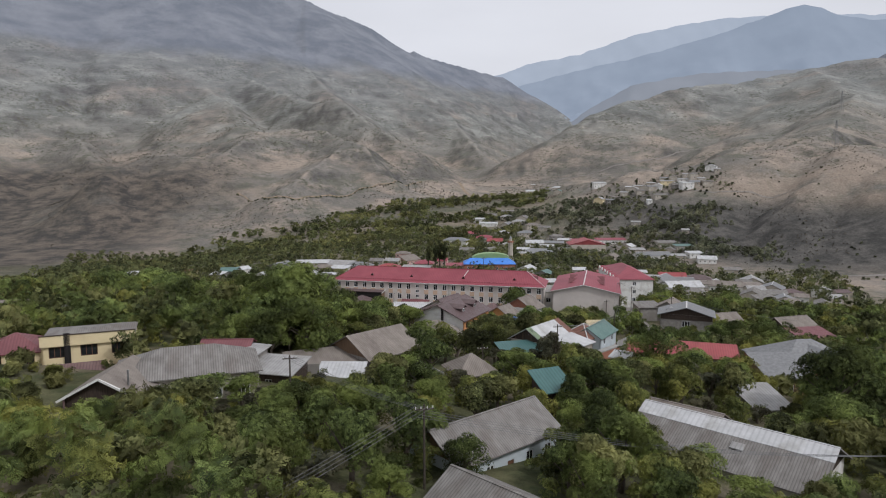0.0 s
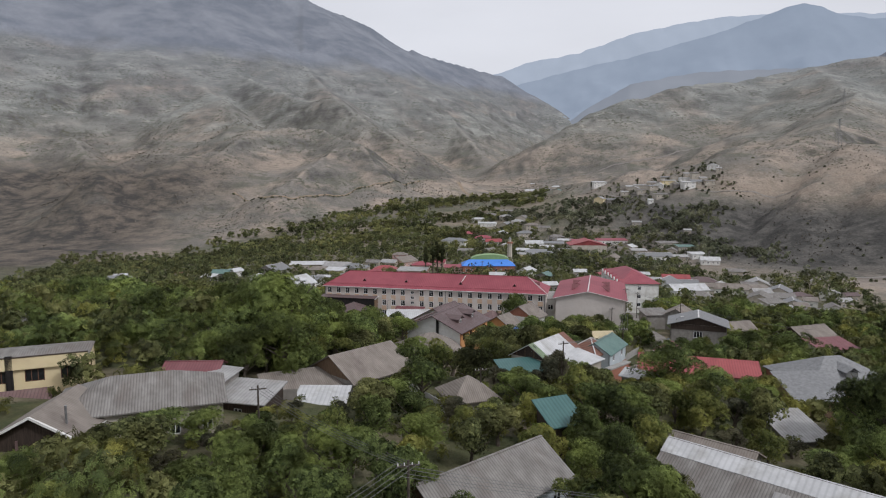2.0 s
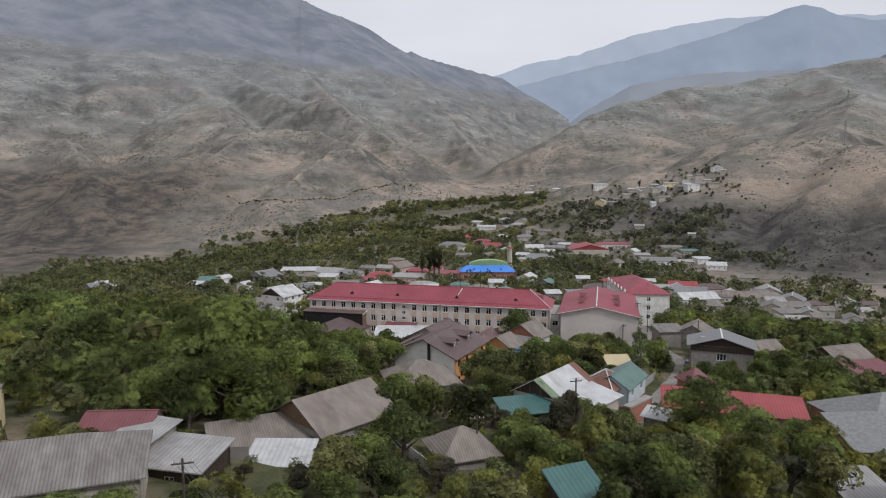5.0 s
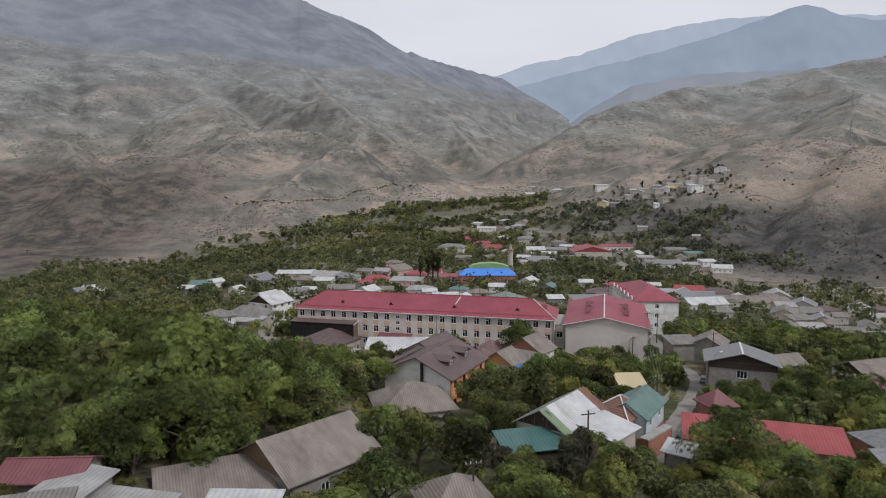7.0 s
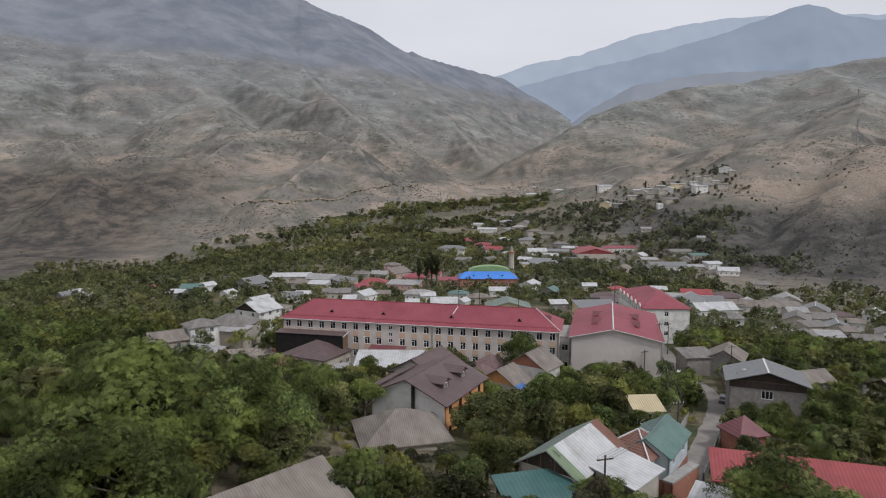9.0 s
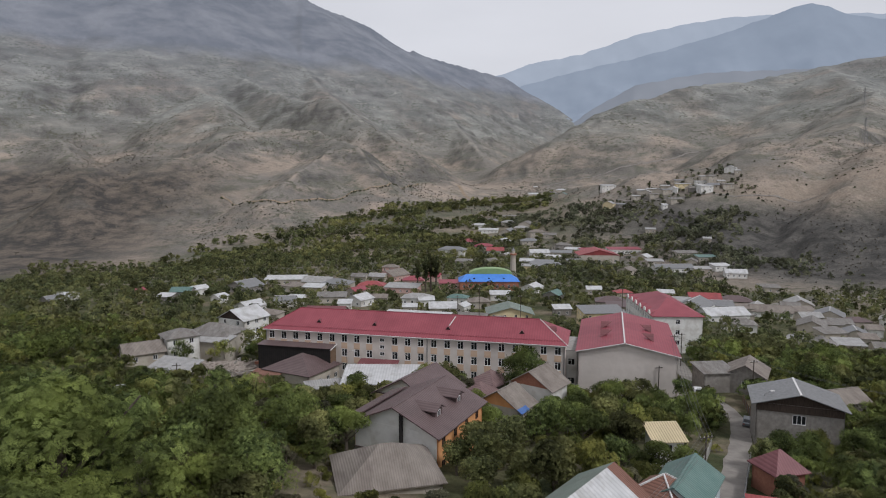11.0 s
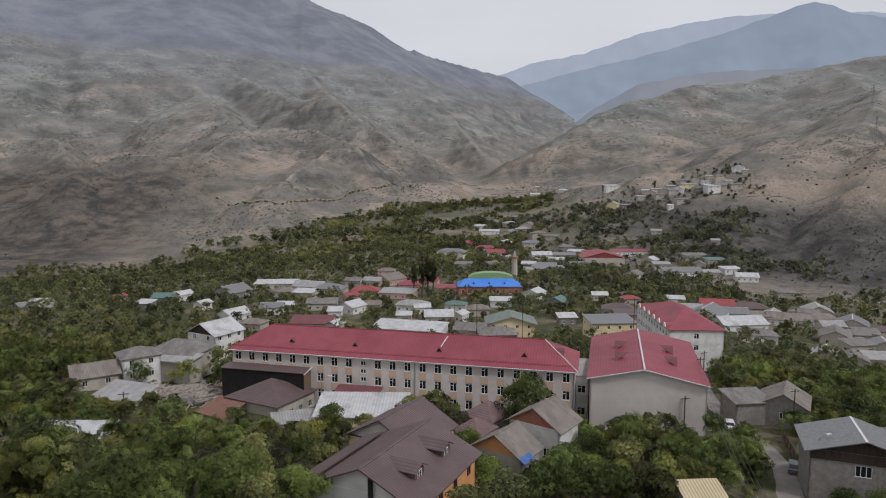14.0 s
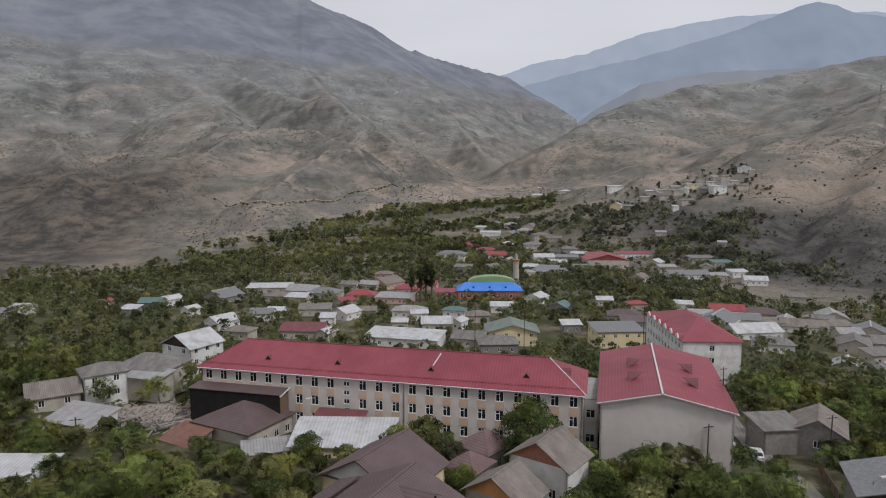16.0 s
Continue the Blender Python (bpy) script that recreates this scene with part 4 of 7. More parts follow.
part("ridge_sheet", Shape().slab([(-10.75, -2.0, 5.77), (10.75, -2.0, 5.77), (10.75, 0.02, 6.79), (-10.75, 0.02, 6.79)], 0.05), WHITE_ROOF, big, "pale galvanised ridge sheets")
part("skylight", Shape().slab([(0.9, -3.7, 5.08), (2.3, -3.7, 5.08), (2.3, -2.8, 5.5), (0.9, -2.8, 5.5)], 0.12), PALE_ROOF, big)
house(24.2, 87.0, -36, 9, 5.5, 3.4, 1.4, "gable", SLATE_TAN, STONE_WALL, "barn with a flat weathered slate roof", z=10.6, name="barn", category="barn")
house(39.8, 102.5, 14, 5.6, 6.4, 3.0, 1.6, "shed", PALE_ROOF, STONE_WALL, "shed with a pale corrugated roof", z=8.0, kind="shed", name="shed", category="shed")
hipped = house(57.6, 129.8, 12, 16, 13, 3.9, 3.4, "hip", STEEL, BRICK_WALL, "brick house with a steel-grey hipped metal roof and dormer", z=7.0, kind="hip", front=3)
dorm = part("dormer", Shape().box(-1.0, -5.0, 4.4, 1.0, -1.5, 5.9).slab([(-1.3, -5.3, 5.9), (0, -5.3, 6.8), (0, -1.2, 6.8), (-1.3, -1.2, 5.9)], 0.1).slab([(0, -5.3, 6.8), (1.3, -5.3, 5.9), (1.3, -1.2, 5.9), (0, -1.2, 6.8)], 0.1),
            STEEL, hipped)
house(49.4, 119.6, 8, 8, 7, 3.6, 2.2, "shed", STEEL, WOOD, "lower wing with a grey sheet roof", z=7.3, kind="shed", front=3)
house(22.4, 125.0, -30, 3.0, 2.6, 2.4, 0.5, "shed", WHITE_ROOF, STONE_WALL, "little outhouse with a white sheet roof beside the lane", z=9.0, kind="shed", name="shed", category="shed")
house(35.2, 131.4, -12, 20, 5.6, 3.6, 1.3, "shed", RED_SHED, PLASTER, "long shed with a bright red sheet roof", z=7.2, kind="shed", name="shed", category="shed")
house(36.2, 154.2, 20, 4.5, 4.5, 2.8, 2.0, "hip", MAROON_ROOF, BRICK_WALL, "small gatehouse with a maroon pyramid roof", z=5.4, kind="hip", front=1)
# dark gable and the sheet below it stand for a shaded open front
grey = house(49.0, 179.6, 75, 8.6, 13.0, 5.6, 2.0, "gable", STEEL, STONE_WALL, "house with a grey metal gable roof and a dark sheet filling its open gable", z=3.4, front=3, left=1, gable_mat=DARK_WOOD, over=0.8, win=(2.0, 1.6), win_z=2.4, leaves=3)
part("upper_boarding", Shape().box(-4.42, -6.4, 4.3, -4.31, 6.4, 5.58), DARK_WOOD, grey, "dark sheet standing for the recess under the gable")
# open gable drawn as a dark triangle in place of its inner shade
white = house(7.6, 128.3, 56, 11.4, 7.4, 5.0, 2.3, "gable", WHITE_ROOF, PLASTER, "house with a patched white sheet roof and green verge sheets", z=9.4, gable_mat=DARK_WOOD, front=2, left=1, over=0.45, cap=False)
def roof_patch(parent, name, u0, u1, side, D, h, rise, over, mat, label):
    """A band of other sheeting laid on one slope of a gable roof, from u0 to u1 along the ridge."""
    b = D / 2 + over
    ze, zr = h - rise * over / (D / 2) + 0.14, h + rise + 0.14
    q = [(u0, -b, ze), (u1, -b, ze), (u1, 0, zr), (u0, 0, zr)] if side < 0 else [(u0, 0, zr), (u1, 0, zr), (u1, b, ze), (u0, b, ze)]
    part(name, Shape().slab(q, 0.03), mat, parent, label)


roof_patch(white, "verge_sheet", -6.17, -4.5, -1, 7.4, 5.0, 2.3, 0.47, MOSS_GREEN, "dull green verge sheets")
roof_patch(white, "rear_slope_sheet", -6.17, 6.16, 1, 7.4, 5.0, 2.3, 0.47, DULL_GREEN, "dull green rear slope")
roof_patch(white, "rust_sheet", 4.4, 6.16, -1, 7.4, 5.0, 2.3, 0.47, TERRACOTTA, "rusty brown sheets")
for v in (-2.6, -0.9, 0.9, 2.6):
    part("gable_batten", Shape().box(-5.74, v - 0.05, 5.0, -5.7, v + 0.05, 7.2 - 0.62 * abs(v)), WOOD, white)
house(3.0, 120.3, 20, 7.4, 4.2, 2.3, 0.8, "shed", TEAL_ROOF, DARK_WOOD, "open veranda under a teal sheet roof", z=11.3, kind="shed", name="veranda", category="veranda", group="")
house(13.4, 125.2, 52, 6.2, 4.6, 4.6, 0.8, "shed", WHITE_ROOF, PLASTER, "side wing with a white sheet roof", z=9.2, kind="shed", front=1)
terra = house(16.2, 133.4, 50, 5.4, 5.4, 5.0, 2.0, "hip", TERRACOTTA, WHITE_WALL, "narrow house part with a rust-brown hipped roof", z=8.6, kind="hip", front=1)
greenroof = house(18.9, 135.6, 62, 9.2, 5.6, 5.5, 1.7, "gable", GREEN_ROOF, BLUE_WALL, "two-storey house with a green metal roof and pale walls", z=8.0, left=1, front=2, storeys=2, over=0.4)
part("brick_course", Shape().box(-4.66, -2.86, -2.0, 4.66, -2.805, 2.5).box(-4.66, -2.8, -2.0, -4.605, 2.8, 2.5), BRICK_WALL, greenroof, "red brick lower storey")
for a, b in (((-3.2, -3.2), (-0.15, 0.0)), ((3.2, -3.2), (0.15, 0.0)), ((-3.2, 3.2), (-0.15, 0.0))):
    part("hip_cap", Shape().beam((*a, 4.86), (*b, 7.17), 0.11), TRIM, terra, "pale hip flashing")
house(20.9, 131.2, -40, 1.2, 7, 3.2, 0.3, "flat", CONCRETE, BRICK_WALL, "brick yard wall beside the lane", z=7.9, kind="flat", over=0.05, name="yard_wall", category="wall", group="")
brown = house(-12.8, 159.0, 69, 15, 13.2, 6.4, 2.9, "gable", BROWN_ROOF, ORANGE_WALL, "two-storey orange house with a chocolate metal roof and dormers", z=5.9, gable_mat=WHITE_WALL, front=4,
              storeys=2, over=0.7, frame=FRAME_BROWN)
part("cladding", Shape().box(-7.56, -6.5, 2.6, -7.51, 6.5, 6.5), WHITE_WALL, brown, "white rendered gable wall")
part("plinth", Shape().box(-7.57, -6.6, -2.0, -7.51, 6.6, 2.58), STONE_WALL, brown, "dark grey lower wall")
for u in (-3.2, 3.4):
    dm = part("dormer", Shape().box(u - 1.0, -4.6, 6.9, u + 1.0, -1.4, 8.3).slab([(u - 1.4, -5.0, 8.3), (u, -5.0, 9.1), (u, -0.8, 9.1), (u - 1.4, -0.8, 8.3)], 0.1).slab([(u, -5.0, 9.1), (u + 1.4, -5.0, 8.3), (u + 1.4, -0.8, 8.3), (u, -0.8, 9.1)], 0.1), BROWN_ROOF, brown)
    w = part("window", window_meshes(0.9, 1.1, FRAME_WHITE)[0], None, dm, at=(u, -4.7, 7.1))
    part("pane", Shape().box(u - 0.4, -4.62, 7.15, u + 0.4, -4.605, 8.1), GLASS, dm)
part("flue", Shape().beam((-7.9, -1.2, 2.0), (-7.9, -1.2, 8.8), 0.28, 8), BLACK_CLAD, brown, "black steel flue on the gable")
part("side_roof", Shape().slab([(-7, 6.4, 7.0), (7, 6.4, 7.0), (7, 9.2, 6.0), (-7, 9.2, 6.0)], 0.2), BROWN_ROOF, brown)
house(-15.2, 143.4, 20, 12, 10.5, 4.0, 3.0, "hip", SLATE_TAN, PLASTER, "single-storey house with a pinkish-tan slate roof", z=6.5, kind="hip", front=3)
pedi = house(-15.4, 177.6, 66, 10.4, 11.6, 6.2, 3.1, "gable", BROWN_ROOF, CREAM_WALL, "cream house with a chocolate metal roof and white gable", z=3.2, gable_mat=WHITE_WALL, left=3, front=3, storeys=1, over=0.6, win=(1.4, 1.5), win_z=3.2)
part("pediment_moulding", Shape().box(-5.34, -5.9, 6.0, -5.22, 5.9, 6.22), BROWN_ROOF, pedi, "dark brown cornice under the gable")
for sy in (-1, 1):
    part("verge_board", Shape().beam((-5.86, sy * 6.45, 5.83), (-5.86, 0, 9.36), 0.11), BROWN_ROOF, pedi)
    part("verge_board", Shape().beam((-8.24, sy * 7.3, 6.1), (-8.24, 0, 9.36), 0.12), BROWN_ROOF, brown)
part("cornice", Shape().box(-7.72, -6.6, 2.5, -7.575, 6.6, 2.66), BROWN_ROOF, brown)
house(-5.2, 188.2, 60, 5, 4.6, 4.2, 1.5, "hip", FADED_ROOF, STONE_WALL, "small annex with a faded maroon roof", z=1.6, kind="hip")
house(-3.4, 197.5, 55, 6.4, 6.0, 4.0, 2.0, "hip", FADED_ROOF, PLASTER, "small house with a maroon hipped roof beside the school", z=1.0, kind="hip", front=1)
house(-28.5, 205.5, -6, 8, 3.0, 5.0, 0.6, "shed", MAROON_ROOF, SCHOOL_WALL, "school entrance porch with a maroon roof", z=0, kind="shed", name="porch", category="porch", group="")
house(5.7, 185.4, 59, 6.4, 8.6, 5.5, 2.6, "gable", SLATE_TAN, WHITE_WALL, "whitewashed house with brick gable and old slate roof", z=3.3, gable_mat=BRICK_WALL, front=1, left=2, over=0.6, loft=True)
hut = house(-0.2, 176.3, 60, 5.4, 8.0, 3.4, 2.5, "gable", SLATE_TAN, PLASTER, "low house with an ochre boarded gable and slate roof", z=4.6, gable_mat=ORANGE_WALL, left=1, over=0.6)
part("tarpaulin", Shape().slab([(-3.5, -5.0, 3.12), (-0.6, -5.0, 3.12), (-0.6, -4.1, 3.7), (-3.5, -4.1, 3.7)], 0.05), TARP, hut, "blue tarpaulin over the eave")
house(23.2, 162.4, 10, 4.4, 3.6, 2.9, 1.1, "shed", CREAM_SHEET, WHITE_WALL, "small white house with a cream sheet roof", z=5.4, kind="shed", front=1)
house(45.6, 212.8, 12, 7, 5.5, 3.6, 0.8, "shed", SLATE, STONE_WALL, "cement-block garage with a slate roof", z=0.4, kind="shed", name="garage", category="garage")
house(53.0, 213.5, 65, 9, 8, 3.6, 2.2, "gable", SLATE_TAN, STONE_WALL, "grey block house with an old slate roof", z=0.2, left=1)
house(64.0, 196.0, 20, 8, 6, 3.2, 1.6, "gable", SLATE_TAN, STONE_WALL, "low outhouse with a slate roof between trees", z=0.8)
house(6.5, 87.0, 28, 4.0, 3.6, 3.0, 1.5, "shed", TEAL_ROOF, DARK_WOOD, "garden shed with a teal sheet roof", z=14.6, kind="shed", name="shed", category="shed")
house(-5.2, 103.0, 24, 6.6, 6.6, 3.0, 2.3, "hip", SLATE_TAN, STONE_WALL, "small house with a weathered pyramid roof", z=12.0, kind="hip")
house(-26.3, 200.2, 4, 16, 8, 3.6, 1.5, "shed", WHITE_ROOF, CREAM_WALL, "low workshop with a white sheet roof", z=0.2, kind="shed", front=4)
house(-46.0, 206.6, 68, 11, 12.5, 4.0, 2.8, "hip", BROWN_ROOF, PLASTER, "house with a brown hipped metal roof by the school", z=0.1, kind="hip", front=4, right=2)
house(-53.5, 200.5, -24, 6.5, 5, 2.2, 1.2, "shed", TERRACOTTA, STONE_WALL, "shed with a rusty orange sheet roof", z=0.2, kind="shed", name="shed", category="shed")
house(-38.5, 197.5, 24, 7, 4, 2.4, 0.5, "shed", PALE_ROOF, BLUE_WALL, "little lean-to with a pale sheet roof", z=0.2, kind="shed", name="shed", category="shed")
house(-79.0, 254.0, 66, 10, 10.5, 5.2, 2.7, "gable", WHITE_ROOF, WHITE_WALL, "white house with a white metal gable roof", z=-0.6, gable_mat=DARK_WOOD, front=3, storeys=2, left=2)
house(-84.6, 225.6, 42, 8, 7, 5.8, 1.5, "hip", SLATE, WHITE_WALL, "white two-storey house with a grey roof", z=0.0, kind="hip", front=2, right=2, storeys=2)
house(-91.5, 219.5, 40, 9, 9, 3.0, 1.9, "gable", SLATE_TAN, PLASTER, "low beige house with a tan slate roof", z=0.2, front=2)
house(-80.5, 237.5, -8, 13, 9.5, 4.2, 2.4, "hip", SLATE, PLASTER, "house with a broad grey slate roof", z=-0.4, kind="hip", front=3)
house(-77.5, 231.0, -12, 9, 5, 3.4, 0.7, "shed", PALE_ROOF, PLASTER, "beige wing with a pale sheet roof", z=-0.3, kind="shed")
house(-76.0, 206.0, -14, 10.5, 6.0, 2.7, 1.3, "shed", PALE_ROOF, WHITE_WALL, "workshop with a pale grey roof and white gable", z=0.2, kind="shed", right=1)
house(-68.0, 178.0, 6, 11, 7.5, 3.4, 0.8, "shed", WHITE_ROOF, CREAM_WALL, "cream house under a white flat-pitched roof", z=2.6, kind="shed", front=3)
house(-97.0, 133.0, -18, 9, 6, 3.4, 1.3, "gable", SLATE, STONE_WALL, "slate-roofed house among trees", z=14.0)
house(-108.0, 131.0, 14, 9, 6, 3.4, 1.3, "gable", SLATE_TAN, STONE_WALL, "tan-roofed house among trees", z=14.0)
house(82.0, 194.0, 24, 11, 9, 4.0, 2.3, "gable", SLATE_TAN, WHITE_WALL, "white house with an old slate roof", z=-1.0, front=3, left=1, gable_mat=DARK_WOOD)
house(81.0, 179.0, 16, 10, 6, 3.2, 1.2, "shed", MAROON_ROOF, PLASTER, "low house with a dusty pink roof", z=0.4, kind="shed")


# ---- middle distance and far village ----
house(-73.3, 386.2, 63, 10.3, 9.8, 3.6, 2.2, "gable", WHITE_ROOF, WHITE_WALL, "white house with a white sheet gable roof", kind="gable", front=2, left=2, storeys=1)
house(-45.4, 395.1, -3, 15.0, 9.2, 3.6, 1.8, "hip", PALE_ROOF, WHITE_WALL, "white house with a pale galvanised hipped roof", kind="hip", front=4, left=2, storeys=1)
house(-29.2, 363.2, 7, 12.2, 9.6, 3.6, 2.1, "gable", WHITE_ROOF, PLASTER, "beige house with a white sheet gable roof", kind="gable", front=3, left=2, storeys=1)
house(-77.6, 340.2, 1, 16.3, 10.5, 3.6, 2.3, "gable", MAROON_ROOF, PLASTER, "beige house with a maroon metal gable roof", kind="gable", front=4, left=2, storeys=1)
house(-37.2, 330.8, -9, 27.3, 12.0, 3.6, 1.0, "shed", WHITE_ROOF, WHITE_WALL, "white house with a white sheet lean-to roof", kind="shed", front=7, left=3, storeys=1)
house(-24.8, 399.5, -8, 10.1, 6.3, 3.6, 1.3, "hip", GREEN_ROOF, WHITE_WALL, "white house with a green metal hipped roof", kind="hip", front=2, left=1, storeys=1)
house(-13.6, 386.7, 9, 10.2, 8.0, 3.6, 1.6, "hip", SLATE_TAN, PLASTER, "beige house with a tan slate hipped roof", kind="hip", front=2, left=1, storeys=1)
house(-13.6, 331.5, -9, 11.8, 8.9, 3.6, 2.0, "gable", SLATE, PLASTER, "beige house with a grey slate gable roof", kind="gable", front=3, left=2, storeys=1)
house(1.2, 339.0, 94, 13.0, 18.0, 5.6, 2.6, "gable", DULL_GREEN, CREAM_WALL, "cream two-storey house with a dull green metal gable roof", kind="gable", front=2, left=4, storeys=2, over=1.0)
house(-3.7, 323.9, 10, 13.3, 9.9, 3.6, 2.0, "hip", SLATE, STONE_WALL, "grey block house with a grey slate hipped roof", kind="hip", front=3, left=2, storeys=1)
house(15.4, 455.9, 67, 11.7, 9.7, 3.6, 2.1, "gable", WHITE_ROOF, WHITE_WALL, "white house with a white sheet gable roof", kind="gable", front=3, left=2, storeys=1)
house(25.7, 422.8, 64, 9.1, 8.8, 3.6, 1.9, "gable", GREEN_ROOF, STONE_WALL, "grey block house with a green metal gable roof", kind="gable", front=2, left=2, storeys=1)
house(39.2, 339.4, 10, 17.2, 12.0, 6.4, 1.0, "shed", STEEL, CREAM_WALL, "yellow two-storey house with a grey metal lean-to roof", kind="shed", front=4, left=3, storeys=2)
house(52.0, 396.6, -6, 14.5, 10.3, 3.6, 2.1, "hip", BROWN_ROOF, PLASTER, "beige house with a brown metal hipped roof", kind="hip", front=4, left=2, storeys=1)
house(-109.0, 377.9, 11, 9.9, 7.7, 3.6, 1.7, "gable", STEEL, WHITE_WALL, "white house with a grey metal gable roof", kind="gable", front=2, left=1, storeys=1)
house(-117.9, 355.4, 63, 11.0, 9.3, 3.6, 2.1, "gable", WHITE_ROOF, WHITE_WALL, "white house with a white sheet gable roof", kind="gable", front=3, left=2, storeys=1)
house(-101.0, 334.3, -9, 10.3, 7.1, 3.6, 1.4, "hip", SLATE_TAN, PLASTER, "beige house with a tan slate hipped roof", kind="hip", front=2, left=1, storeys=1)
house(-142.9, 477.7, 9, 25.5, 12.0, 3.6, 1.0, "shed", WHITE_ROOF, PLASTER, "beige house with a white sheet lean-to roof", kind="shed", front=7, left=3, storeys=1)
house(-153.4, 435.8, 68, 16.1, 14.8, 3.6, 3.3, "gable", STEEL, STONE_WALL, "grey block house with a grey metal gable roof", kind="gable", front=4, left=3, storeys=1)
house(-117.3, 465.3, -9, 18.5, 12.0, 3.6, 2.6, "gable", PALE_ROOF, PLASTER, "beige house with a pale galvanised gable roof", kind="gable", front=5, left=3, storeys=1)
house(-103.5, 457.9, -8, 18.1, 12.0, 3.6, 2.4, "hip", STEEL, PLASTER, "beige house with a grey metal hipped roof", kind="hip", front=5, left=3, storeys=1)
house(-112.0, 436.9, -6, 12.0, 8.7, 3.6, 1.0, "shed", WHITE_ROOF, PLASTER, "beige house with a white sheet lean-to roof", kind="shed", front=3, left=2, storeys=1)
house(-81.3, 453.6, 2, 15.5, 10.3, 3.6, 2.1, "hip", RED_SHED, PINK_WALL, "pink house with a crimson metal hipped roof", kind="hip", front=4, left=2, storeys=1)
house(-76.2, 502.8, 56, 16.4, 15.3, 3.6, 3.4, "gable", SLATE_TAN, PINK_WALL, "pink house with a tan slate gable roof", kind="gable", front=4, left=3, storeys=1)
house(-59.2, 479.0, 3, 13.4, 10.1, 3.6, 2.0, "hip", RED_ROOF, PINK_WALL, "pink house with a pinkish-red metal hipped roof", kind="hip", front=3, left=2, storeys=1)
house(-60.8, 445.5, -5, 19.3, 12.0, 3.6, 1.0, "shed", PALE_ROOF, PINK_WALL, "pink house with a pale galvanised lean-to roof", kind="shed", front=5, left=3, storeys=1)
house(-81.9, 523.6, -1, 11.4, 7.3, 6.4, 1.5, "hip", SLATE_TAN, PINK_WALL, "pink two-storey house with a tan slate hipped roof", kind="hip", front=3, left=1, storeys=2)
house(-35.0, 464.9, 6, 12.3, 7.5, 3.6, 1.0, "shed", RED_ROOF, PINK_WALL, "pink house with a pinkish-red metal lean-to roof", kind="shed", front=3, left=1, storeys=1)
house(-176.4, 405.5, 7, 10.8, 8.5, 3.6, 1.9, "gable", GREEN_ROOF, STONE_WALL, "grey block house with a green metal gable roof", kind="gable", front=3, left=2, storeys=1)
house(-173.7, 418.0, 61, 9.4, 7.3, 3.6, 1.6, "gable", WHITE_ROOF, WHITE_WALL, "white house with a white sheet gable roof", kind="gable", front=2, left=1, storeys=1)
house(-174.3, 383.4, -3, 7.7, 5.8, 3.6, 1.0, "shed", WHITE_ROOF, STONE_WALL, "grey block house with a white sheet lean-to roof", kind="shed", front=2, left=1, storeys=1)
house(-230.5, 386.7, 9, 9.7, 7.6, 3.6, 1.7, "gable", WHITE_ROOF, WHITE_WALL, "white house with a white sheet gable roof", kind="gable", front=2, left=1, storeys=1)
house(-227.9, 371.6, 64, 7.3, 7.0, 3.6, 1.5, "gable", STEEL, STONE_WALL, "grey block house with a grey metal gable roof", kind="gable", front=2, left=1, storeys=1)
house(109.1, 437.4, -5, 16.5, 11.2, 3.6, 2.5, "gable", RED_SHED, PLASTER, "beige house with a crimson metal gable roof", kind="gable", front=4, left=2, storeys=1)
house(92.5, 396.5, 58, 18.4, 14.9, 3.6, 3.3, "gable", STEEL, WHITE_WALL, "white house with a grey metal gable roof", kind="gable", front=5, left=3, storeys=1)
house(125.3, 436.6, -6, 17.1, 11.5, 3.6, 2.3, "hip", BROWN_ROOF, PLASTER, "beige house with a brown metal hipped roof", kind="hip", front=4, left=2, storeys=1)
house(98.5, 372.3, 13, 19.8, 12.0, 3.6, 2.6, "gable", WHITE_ROOF, WHITE_WALL, "white house with a white sheet gable roof", kind="gable", front=5, left=3, storeys=1)
house(96.0, 344.2, -8, 12.8, 8.8, 3.6, 1.8, "hip", SLATE, WHITE_WALL, "white house with a grey slate hipped roof", kind="hip", front=3, left=2, storeys=1)
house(132.3, 405.3, -12, 18.6, 11.4, 3.6, 2.5, "gable", SLATE_TAN, WHITE_WALL, "white house with a tan slate gable roof", kind="gable", front=5, left=2, storeys=1)
house(148.2, 408.3, 5, 13.0, 8.3, 3.6, 1.0, "shed", SLATE_TAN, PLASTER, "beige house with a tan slate lean-to roof", kind="shed", front=3, left=2, storeys=1)
house(155.8, 394.8, 65, 13.5, 12.6, 3.6, 2.8, "gable", STEEL, PLASTER, "beige house with a grey metal gable roof", kind="gable", front=3, left=3, storeys=1)
house(132.8, 361.5, 66, 13.7, 11.1, 3.6, 2.5, "gable", SLATE, PLASTER, "beige house with a grey slate gable roof", kind="gable", front=3, left=2, storeys=1)
house(131.3, 341.6, 14, 10.2, 7.0, 3.6, 1.0, "shed", SLATE, PLASTER, "beige house with a grey slate lean-to roof", kind="shed", front=2, left=1, storeys=1)
house(170.3, 506.7, -7, 12.4, 8.6, 3.6, 1.0, "shed", SLATE, PLASTER, "beige house with a grey slate lean-to roof", kind="shed", front=3, left=2, storeys=1)
house(107.3, 314.3, 63, 8.1, 7.5, 3.6, 1.7, "gable", PALE_ROOF, PLASTER, "beige house with a pale galvanised gable roof", kind="gable", front=2, left=1, storeys=1)
house(-105.9, 387.4, -0, 7.3, 5.7, 3.6, 1.2, "gable", WHITE_ROOF, WHITE_WALL, "white house with a white sheet gable roof", kind="gable", front=2, left=1, storeys=1)
